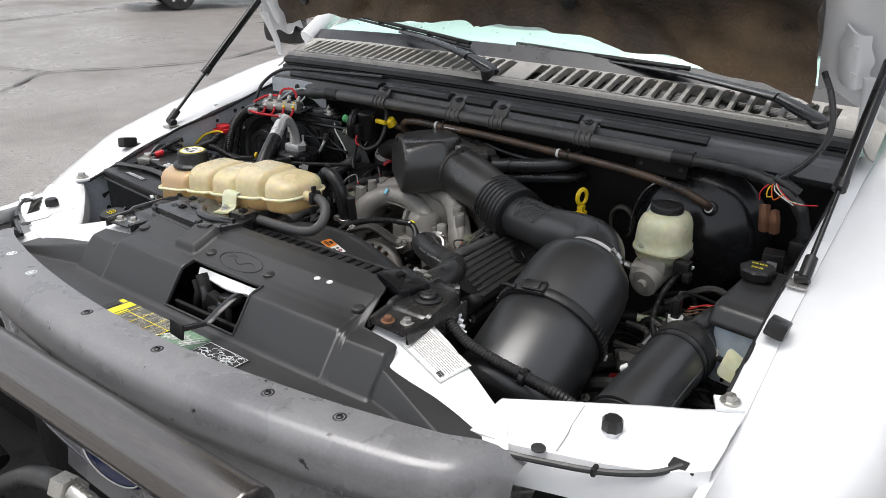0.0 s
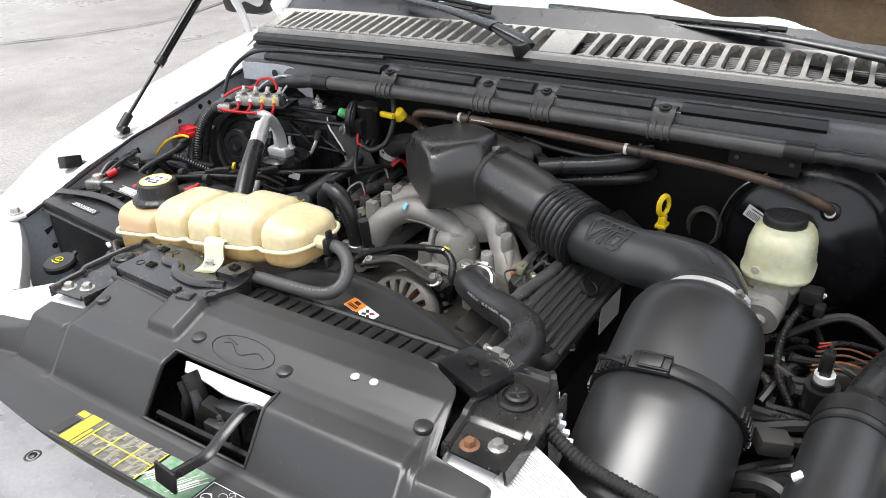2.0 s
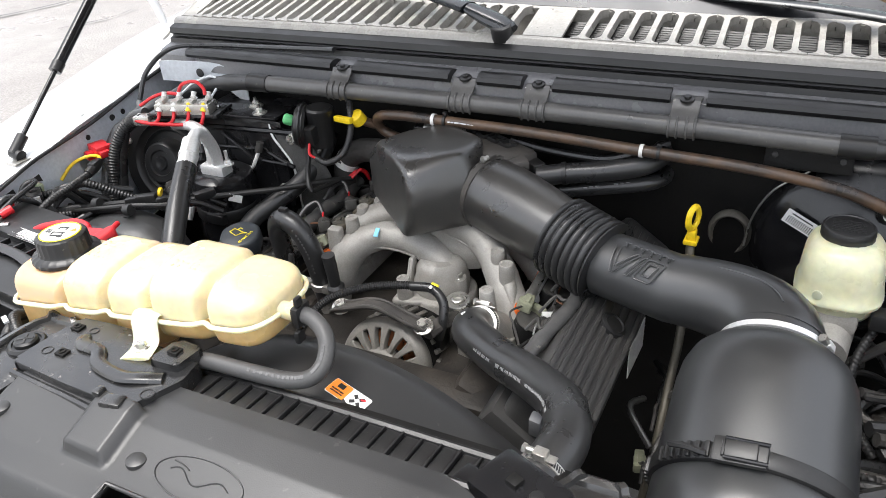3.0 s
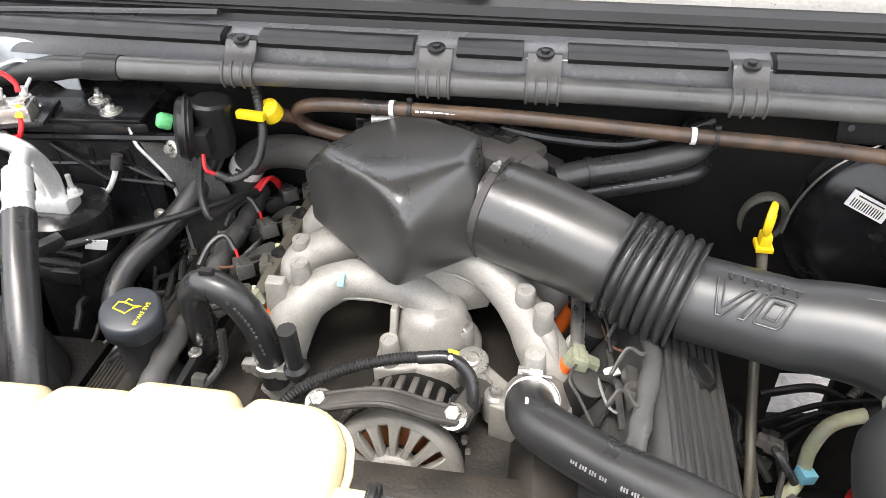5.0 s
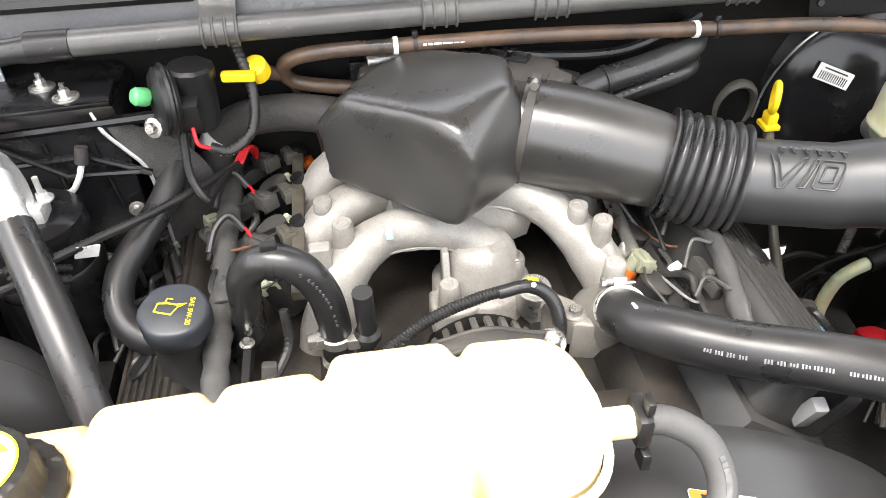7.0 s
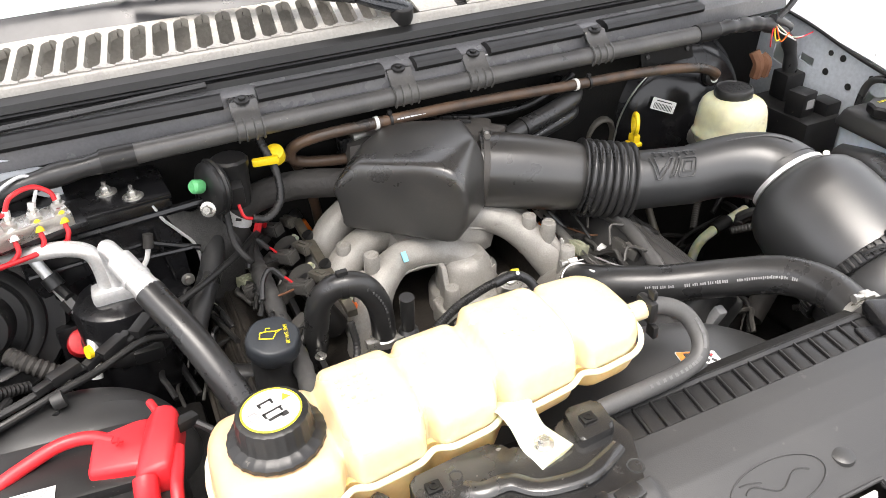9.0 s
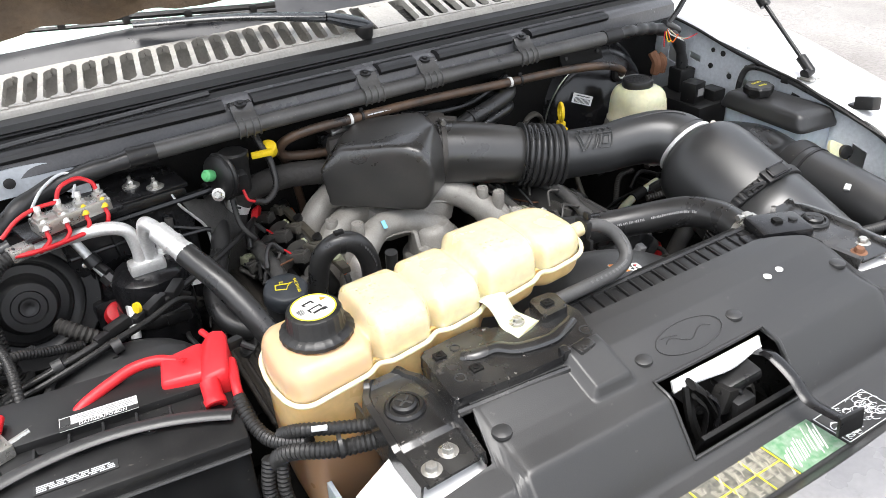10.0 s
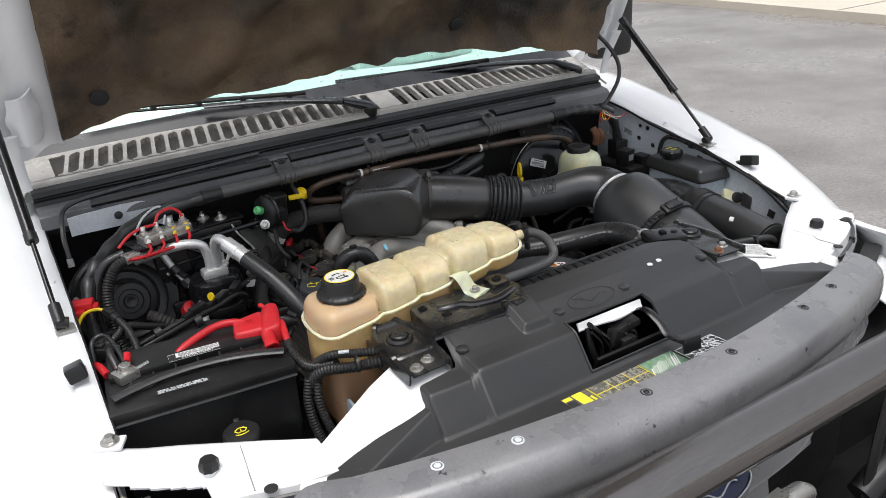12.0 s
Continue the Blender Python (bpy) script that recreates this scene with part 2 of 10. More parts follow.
GROMMET = material("dusty_pale_rubber", (0.105, 0.097, 0.080), 0.6, other=(0.05, 0.046, 0.038), scale=30, fine=300, bump=0.2, depth=0.0006)
COIL = material("dusty_coil_plastic", (0.055, 0.053, 0.050), 0.45, other=(0.10, 0.094, 0.084), scale=30, fine=300, bump=0.15, wear=0.4, wear_colour=(0.12, 0.11, 0.095), depth=0.0005)
PLENUM = material("dusty_plenum_paint", (0.36, 0.345, 0.32), 0.32, other=(0.10, 0.094, 0.083), scale=18, fine=200, bump=0.3, wear=0.4, wear_colour=(0.06, 0.055, 0.05))
RESON = material("dusty_resonator_plastic", (0.027, 0.0265, 0.026), 0.33, other=(0.055, 0.052, 0.047), scale=6, fine=600, bump=0.12, spec=0.95, wear=0.35, wear_colour=(0.10, 0.09, 0.075), depth=0.0003, mix=0.8)
OLDPAPER = material("worn_sticker_paper", (0.52, 0.50, 0.43), 0.4, other=(0.34, 0.32, 0.26), scale=60, fine=400, mix=0.8, bump=0.02)
WORNINK = material("worn_dark_print", (0.06, 0.06, 0.055), 0.45, other=(0.22, 0.21, 0.17), scale=150, mix=0.9, bump=0.0)
CAPBLUE = material("dusty_blue_grey_cap", (0.028, 0.033, 0.040), 0.42, other=(0.048, 0.052, 0.058), scale=30, fine=300, bump=0.1, depth=0.0004)
DULLGREEN = material("dull_green_connector", (0.30, 0.31, 0.22), 0.4, other=(0.20, 0.20, 0.14), scale=40, fine=300, bump=0.05)
# oily grime, kept near black to carry the shade low in the bay
GRIMESHADE = material("shaded_oily_engine_grime", (0.014, 0.0128, 0.0115), 0.5, other=(0.045, 0.037, 0.029), scale=22, fine=200, bump=0.5, wear=0.5, wear_colour=(0.075, 0.058, 0.042), depth=0.0015, mix=0.8)
INK = material("black_print", (0.02, 0.02, 0.02), 0.5, bump=0.0)
GREYINK = material("grey_print", (0.24, 0.24, 0.24), 0.5, bump=0.0)
FAINT = material("worn_grey_print", (0.13, 0.13, 0.13), 0.5, other=(0.05, 0.05, 0.05), scale=90, mix=0.9, bump=0.0)
PALEINK = material("pale_grey_print", (0.55, 0.57, 0.58), 0.5, bump=0.0)
YELLOWINK = material("yellow_print", (0.83, 0.68, 0.03), 0.5, bump=0.0)
GREENINK = material("green_print", (0.10, 0.24, 0.12), 0.5, other=(0.3, 0.36, 0.3), scale=120, mix=0.9, bump=0.0)
ORANGEINK = material("orange_print", (0.90, 0.26, 0.03), 0.5, bump=0.0)
BLUEINK = material("pale_blue_mark", (0.22, 0.55, 0.75), 0.6, bump=0.0)
NAVY = material("dark_blue_enamel", (0.012, 0.022, 0.075), 0.2, bump=0.0)
HEAT = material("grey_heat_shield_weave", (0.085, 0.083, 0.08), 0.5, metal=0.3, other=(0.05, 0.049, 0.047), scale=60, fine=520, bump=1.0, depth=0.0014, grain_amount=0.5)
DASH = material("pale_green_dash_top", (0.50, 0.60, 0.565), 0.6, other=(0.56, 0.66, 0.625), scale=3, fine=60, bump=0.05)
FRIT = material("dark_glass_border", (0.014, 0.015, 0.018), 0.35, other=(0.04, 0.04, 0.045), scale=20, fine=90, bump=0.0)
ASPHALT = material("worn_asphalt", (0.275, 0.255, 0.238), 0.40, other=(0.15, 0.14, 0.132), scale=0.55, fine=45, bump=1.0, wear=0.55, wear_colour=(0.37, 0.345, 0.32), depth=0.008, rough_var=0.3, grain_amount=0.45, mix=0.85, chips=0.7, chip_scale=30, chip_colour=(0.42, 0.40, 0.37))
TAR = material("tar_crack_filler", (0.05, 0.05, 0.05), 0.5, other=(0.09, 0.088, 0.085), scale=5, fine=90, bump=0.4, depth=0.004)
PAVE = material("tan_concrete", (0.60, 0.54, 0.45), 0.8, other=(0.46, 0.41, 0.34), scale=0.8, fine=70, bump=0.4, depth=0.004)
GLASSM = bpy.data.materials.new("green_tinted_glass")
GLASSM.use_nodes = True
_p = GLASSM.node_tree.nodes["Principled BSDF"]
_p.inputs["Base Color"].default_value, _p.inputs["Roughness"].default_value = (0.80, 0.945, 0.905, 1), 0.03
_p.inputs["Transmission Weight"].default_value, _p.inputs["IOR"].default_value = 1.0, 1.45


# ---- shape helpers ----
def thing(name, label, category, base=(0, 0, 0), group="", kind=""):
    ob = new(name)
    ob.empty_display_size = 0.05
    ob.location = base
    return tagged(ob, label, category, group, kind)


def part(name, bm, mat, parent=None, label="", sharp=38):
    """One mesh object made of bm, in world metres, under its thing or part."""
    me = bpy.data.meshes.new(name)
    bmesh.ops.recalc_face_normals(bm, faces=bm.faces)
    bm.to_mesh(me)
    bm.free()
    me.materials.append(mat)
    me.polygons.foreach_set("use_smooth", [True] * len(me.polygons))
    me.set_sharp_from_angle(angle=radians(sharp))
    ob = new(name, me)
    if parent:
        ob.parent = parent
        if parent.type == "EMPTY":
            ob.matrix_parent_inverse = Matrix.Translation(-parent.location)
    return tagged(ob, label)


def solo(name, bm, mat, label, category, group="", kind="", sharp=38):
    """A thing of a single mesh."""
    return tagged(part(name, bm, mat, None, label, sharp), label, category, group, kind)


def again(ob, name, m, parent):
    """One more piece on the same mesh."""
    o = new(name, ob.data)
    o.parent = parent
    if parent.type == "EMPTY":
        o.matrix_parent_inverse = Matrix.Translation(-parent.location)
    o.matrix_basis = m
    return o


def join(*bms):
    """All given bmeshes in the first one."""
    first = bms[0]
    for b in bms[1:]:
        me = bpy.data.meshes.new("tmp")
        b.to_mesh(me)
        b.free()
        first.from_mesh(me)
        bpy.data.meshes.remove(me)
    return first


def spline(pts, sub=6):
    """Catmull-Rom through the points."""
    p = [Vector(q) for q in pts]
    if len(p) < 3:
        return [p[0].lerp(p[-1], i / sub) for i in range(sub + 1)]
    p = [2 * p[0] - p[1]] + p + [2 * p[-1] - p[-2]]
    out = []
    for a, b, c, d in zip(p, p[1:], p[2:], p[3:]):
        for i in range(sub):
            t = i / sub
            out.append(0.5 * (2 * b + (c - a) * t + (2 * a - 5 * b + 4 * c - d) * t * t + (3 * b - a - 3 * c + d) * t ** 3))
    return out + [p[-2]]


def resample(path, step):
    """Points at even steps along a polyline."""
    out, left = [path[0].copy()], step
    for a, b in zip(path, path[1:]):
        d = (b - a).length
        at = left
        while at <= d and d > 0:
            out.append(a.lerp(b, at / d))
            at += step
        left = at - d
    return out


def sweep(path, radius, n=12, squash=None, caps=True):
    """A tube along the path; radius is a number or a function of 0..1."""
    bm = bmesh.new()
    path = [Vector(q) for q in path]
    m = len(path)
    tan = [(path[min(i + 1, m - 1)] - path[max(i - 1, 0)]).normalized() for i in range(m)]
    up = Vector((0, 0, 1)) if abs(tan[0].z) < 0.9 else Vector((1, 0, 0))
    side = tan[0].cross(up).normalized()
    rings = []
    for i, q in enumerate(path):
        side = (side - tan[i] * side.dot(tan[i])).normalized()
        nor = side.cross(tan[i])
        r = radius(i / (m - 1)) if callable(radius) else radius
        sx, sy = squash or (1, 1)
        rings.append([bm.verts.new(q + r * (sx * math.cos(a) * side + sy * math.sin(a) * nor)) for a in (2 * math.pi * k / n for k in range(n))])
    for a, b in zip(rings, rings[1:]):
        for k in range(n):
            bm.faces.new((a[k], a[(k + 1) % n], b[(k + 1) % n], b[k]))
    if caps:
        bm.faces.new(rings[0][::-1]), bm.faces.new(rings[-1])
    return bm


def hose(pts, r, n=14, sub=7):
    return sweep(spline(pts, sub), r, n)


def loom(pts, r, pitch=0.0052):
    """A corrugated sleeve."""
    path = resample(spline(pts, 8), pitch / 2)
    bm = sweep(path, 1.0, 9)
    bm.verts.ensure_lookup_table()
    for i, q in enumerate(path):
        k = r * (1.0 if i % 2 else 0.84)
        for v in bm.verts[i * 9:(i + 1) * 9]:
            v.co = q + (v.co - q) * k
    return bm


def turned(profile, at, axis=(0, 0, 1), n=28, wobble=None):
    """A lathe: (radius, height) rows round an axis. wobble(angle) scales the radius."""
    bm = bmesh.new()
    q = Vector((0, 0, 1)).rotation_difference(Vector(axis).normalized())
    at = Vector(at)
    rings = []
    for r, h in profile:
        if r < 1e-6:
            rings.append([bm.verts.new(at + q @ Vector((0, 0, h)))])
        else:
            ring = []
            for k in range(n):
                a = 2 * math.pi * k / n
                s = r * (wobble(a) if wobble else 1)
                ring.append(bm.verts.new(at + q @ Vector((s * math.cos(a), s * math.sin(a), h))))
            rings.append(ring)
    for a, b in zip(rings, rings[1:]):
        if len(a) == 1 and len(b) == 1:
            continue
        for k in range(n):
            if len(a) == 1:
                bm.faces.new((a[0], b[k], b[(k + 1) % n]))
            elif len(b) == 1:
                bm.faces.new((a[k], a[(k + 1) % n], b[0]))
            else:
                bm.faces.new((a[k], a[(k + 1) % n], b[(k + 1) % n], b[k]))
    if len(rings[0]) > 1:
        bm.faces.new(rings[0][::-1])
    if len(rings[-1]) > 1:
        bm.faces.new(rings[-1])
    return bm


def disc(at, r, h, axis=(0, 0, 1), n=24, edge=0.0):
    """A short cylinder from at along axis, its far rim rounded."""
    e = edge or min(r, h) * 0.18
    return turned([(0, 0), (r, 0), (r, h - e), (r - 0.3 * e, h - 0.3 * e), (r - e, h), (0, h)], at, axis, n)


def box(centre, size, bevel=0.003, turn=None, seg=2):
    bm = bmesh.new()
    bmesh.ops.create_cube(bm, size=1)
    bmesh.ops.scale(bm, vec=size, verts=bm.verts)
    if bevel:
        bmesh.ops.bevel(bm, geom=bm.edges[:], offset=min(bevel, min(size) * 0.45), segments=seg, profile=0.6, affect="EDGES")
    m = Matrix.Translation(centre) @ (turn.to_4x4() if turn else Matrix())
    bmesh.ops.transform(bm, matrix=m, verts=bm.verts)
    return bm


def rot(rx=0, ry=0, rz=0):
    return Euler([radians(a) for a in (rx, ry, rz)]).to_matrix()


def prism(poly, thick, at=(0, 0, 0), turn=None, bevel=0.0):
    """A plate: a 2D outline, extruded from 0 to thick along its own z."""
    bm = bmesh.new()
    lo = [bm.verts.new((x, y, 0)) for x, y in poly]
    hi = [bm.verts.new((x, y, thick)) for x, y in poly]
    bm.faces.new(lo[::-1]), bm.faces.new(hi)
    for i in range(len(poly)):
        j = (i + 1) % len(poly)
        bm.faces.new((lo[i], lo[j], hi[j], hi[i]))
    if bevel:
        bmesh.ops.bevel(bm, geom=bm.edges[:], offset=bevel, segments=2, profile=0.6, affect="EDGES")
    m = Matrix.Translation(at) @ (turn.to_4x4() if turn else Matrix())
    bmesh.ops.transform(bm, matrix=m, verts=bm.verts)
    return bm


def rounded(poly, r, seg=4):
    """A 2D outline with its corners rounded."""
    out = []
    for i, p in enumerate(poly):
        a, b, c = Vector(poly[i - 1]), Vector(p), Vector(poly[(i + 1) % len(poly)])
        k = min(r, (a - b).length * 0.45, (c - b).length * 0.45)
        s, e = b + (a - b).normalized() * k, b + (c - b).normalized() * k
        for j in range(seg + 1):
            t = j / seg
            q = (1 - t) ** 2 * s + 2 * t * (1 - t) * b + t * t * e
            out.append((q.x, q.y))
    return out


def sheet(fn, us, vs, thick, hole=None):
    """A surface fn(u, v) with a thickness downwards; hole(u, v) leaves cells out."""
    bm = bmesh.new()
    grid = [[Vector(fn(u, v)) for v in vs] for u in us]
    nu, nv = len(us), len(vs)
    nor = []
    for i in range(nu):
        row = []
        for j in range(nv):
            du = grid[min(i + 1, nu - 1)][j] - grid[max(i - 1, 0)][j]
            dv = grid[i][min(j + 1, nv - 1)] - grid[i][max(j - 1, 0)]
            k = du.cross(dv)
            row.append(k.normalized() if k.length > 1e-9 else Vector((0, 0, 1)))
        nor.append(row)
    top = [[bm.verts.new(grid[i][j]) for j in range(nv)] for i in range(nu)]
    bot = [[bm.verts.new(grid[i][j] - thick * nor[i][j]) for j in range(nv)] for i in range(nu)]
    keep = [[not (hole and hole((us[i] + us[i + 1]) / 2, (vs[j] + vs[j + 1]) / 2)) for j in range(nv - 1)] for i in range(nu - 1)]
    def on(i, j):
        return 0 <= i < nu - 1 and 0 <= j < nv - 1 and keep[i][j]
    for i in range(nu - 1):
        for j in range(nv - 1):
            if not keep[i][j]:
                continue
            bm.faces.new((top[i][j], top[i + 1][j], top[i + 1][j + 1], top[i][j + 1]))
            bm.faces.new((bot[i][j], bot[i][j + 1], bot[i + 1][j + 1], bot[i + 1][j]))
            for (a, b), (di, dj) in ((((i, j), (i + 1, j)), (0, -1)), (((i, j + 1), (i + 1, j + 1)), (0, 1)), (((i, j), (i, j + 1)), (-1, 0)), (((i + 1, j), (i + 1, j + 1)), (1, 0))):
                if not on(i + di, j + dj):
                    bm.faces.new((top[a[0]][a[1]], top[b[0]][b[1]], bot[b[0]][b[1]], bot[a[0]][a[1]]))
    loose = [v for v in bm.verts if not v.link_faces]
    bmesh.ops.delete(bm, geom=loose, context="VERTS")
    return bm


def span(a, b, n):
    return [a + (b - a) * i / n for i in range(n + 1)]


def step(a, b, x):
    """0 below a, 1 above b, smooth between."""
    t = max(0.0, min(1.0, (x - a) / (b - a)))
    return t * t * (3 - 2 * t)


def table(rows, x):
    """Linear interpolation in rows of (x, value)."""
    if x <= rows[0][0]:
        return rows[0][1]
    for (a, p), (b, q) in zip(rows, rows[1:]):
        if x <= b:
            return p + (q - p) * (x - a) / (b - a)
    return rows[-1][1]


def letters(text, size, m, depth=0.0006, spread=1.0):
    """Raised letters in the built-in font, as a bmesh placed by m (centred)."""
    c = bpy.data.curves.new("text", "FONT")
    c.body, c.size, c.extrude, c.align_x, c.align_y, c.space_character = text, size, depth, "CENTER", "CENTER", spread
    o = bpy.data.objects.new("text", c)
    me = o.to_mesh()
    bm = bmesh.new()
    bm.from_mesh(me)
    bmesh.ops.transform(bm, matrix=m, verts=bm.verts)
    o.to_mesh_clear()
    bpy.data.objects.remove(o)
    bpy.data.curves.remove(c)
    return bm


def facing(at, normal, up=(0, 0, 1), twist=0.0):
    """The pose of something flat at a place: its z along normal, its y nearest to up."""
    z = Vector(normal).normalized()
    x = Vector(up).cross(z)
    x = x.normalized() if x.length > 1e-4 else Vector((1, 0, 0))
    y = z.cross(x)
    return Matrix.Translation(at) @ Matrix((x, y, z)).transposed().to_4x4() @ pose(0, 0, 0, 0, 0, twist)


def bars(m, w, h, rows, mat_h=0.55, seed=1, depth=0.0004, gap=0.25):
    """Lines of unreadable print: short bars on a plate w by h placed by m."""
    rnd = random.Random(seed)
    bms = []
    for k in range(rows):
        y = h / 2 - h * (k + 0.5) / rows
        x = -w / 2
        while x < w / 2 - 0.06 * w:
            l = min(rnd.uniform(0.08, 0.3) * w, w / 2 - x)
            b = box((x + l / 2, y, depth / 2), (l, h / rows * mat_h, depth), 0)
            bmesh.ops.transform(b, matrix=m, verts=b.verts)
            bms.append(b)
            x += l + gap * 0.12 * w
    return join(*bms)


def plate(m, w, h, t=0.0006, r=0.0):
    poly = [(-w / 2, -h / 2), (w / 2, -h / 2), (w / 2, h / 2), (-w / 2, h / 2)]
    b = prism(rounded(poly, r, 3) if r else poly, t)
    bmesh.ops.transform(b, matrix=m, verts=b.verts)
    return b


def screw(parent, at, axis, r=0.007, mat=None, name="bolt", label=""):
    """A hex bolt with its washer, as a part."""
    return part(name, join(disc(at, r * 1.45, r * 0.25, axis, 18), turned([(0, 0), (r * 0.9, 0), (r * 0.9, r * 0.95), (r * 0.75, r * 1.15), (0, r * 1.15)], at, axis, 6)), mat or ZINC, parent, label)


def lug(at, axis, r):
    return join(disc(at, r * 1.45, r * 0.25, axis, 16), turned([(0, 0), (r * 0.9, 0), (r * 0.9, r * 0.95), (r * 0.75, r * 1.15), (0, r * 1.15)], at, axis, 6))


def hull(pts, bevel=0.004, seg=3):
    """A convex lump round the points, its edges rounded."""
    bm = bmesh.new()
    for p in pts:
        bm.verts.new(p)
    bmesh.ops.convex_hull(bm, input=bm.verts)
    bmesh.ops.dissolve_limit(bm, angle_limit=radians(7), verts=bm.verts, edges=bm.edges)
    if bevel:
        bmesh.ops.bevel(bm, geom=bm.edges[:], offset=bevel, segments=seg, profile=0.5, affect="EDGES", clamp_overlap=True)
    return bm


def rough_cast(bm, size=0.0011, freq=55.0):
    """Sand-cast unevenness along the normals."""
    bm.normal_update()
    for v in bm.verts:
        v.co += v.normal * size * (noise.noise(v.co * freq) + 0.5 * noise.noise(v.co * freq * 2.7))
    return bm


# ---- ground, pavement, distance ----
def build_ground():
    xs = sorted({*span(-16, 16, 32), -900.0, -200.0, -60.0, 60.0, 200.0, 900.0})
    g = sheet(lambda u, v: (u, v, 0.012 * noise.noise((u * 0.35, v * 0.35, 0))if abs(u) < 17 and abs(v) < 17 else 0.0), xs, xs, 0.3)
    gr = tagged(part("ground", g, ASPHALT), "worn grey asphalt parking lot, damp in patches", "ground", kind="structure")
    rnd = random.Random(4)
    for pts, w in (([(-7.25, 2.6), (-7.7, 3.2), (-8.1, 3.75), (-7.6, 4.6), (-7.3, 5.6), (-7.55, 6.7), (-7.9, 8.2)], 0.055),
                   ([(-8.1, 3.75), (-9.2, 3.4), (-10.3, 2.6)], 0.05), ([(-13.6, 4.2), (-13.25, 5.7), (-13.9, 8.6), (-14.2, 10.4)], 0.08), ([(-6.3, 4.6), (-6.1, 5.1), (-6.2, 5.6)], 0.03)):
        path = resample(spline([(x, y, 0) for x, y in pts], 8), 0.12)
        bm = bmesh.new()
        old = None
        for a, b in zip(path, path[1:]):
            s = (b - a).cross(Vector((0, 0, 1))).normalized() * w * rnd.uniform(0.12, 0.5)
            z = Vector((0, 0, 0.017))
            now = [bm.verts.new(a - s + z), bm.verts.new(a + s + z)]
            if old:
                bm.faces.new((old[0], old[1], now[1], now[0]))
            old = now
        part("crack", bm, TAR, gr)


def build_pavement():
    top = sheet(lambda u, v: (10.2 + 0.115 * (v - 6) + u, v, 0.13), [0, 0.06, 3.2], span(-16, 40, 28), 0.2)
    pv = tagged(part("pavement", top, PAVE), "tan concrete pavement behind a low kerb", "pavement", kind="structure")
    for k in range(-5, 14):
        y = k * 3.0
        part("joint", box((11.8 + 0.115 * (y - 6), y, 0.131), (3.1, 0.025, 0.004), 0), TAR, pv)


build_ground()
build_pavement()


# ---- truck body ----
def cowl_y(x):
    return 0.656 + 0.14 * x * x


def cowl_z(x):
    return 1.375 - 0.05 * x * x


def fender_rail(y):
    """Height of the inner rail of the fender."""
    return table([(-0.1, 1.118), (0.06, 1.13), (0.21, 1.178), (0.335, 1.208), (0.72, 1.283), (1.4, 1.36)], y)


truck = thing("pickup_truck", "white pickup truck with its engine bay open", "truck", (0, 0.3, 0))


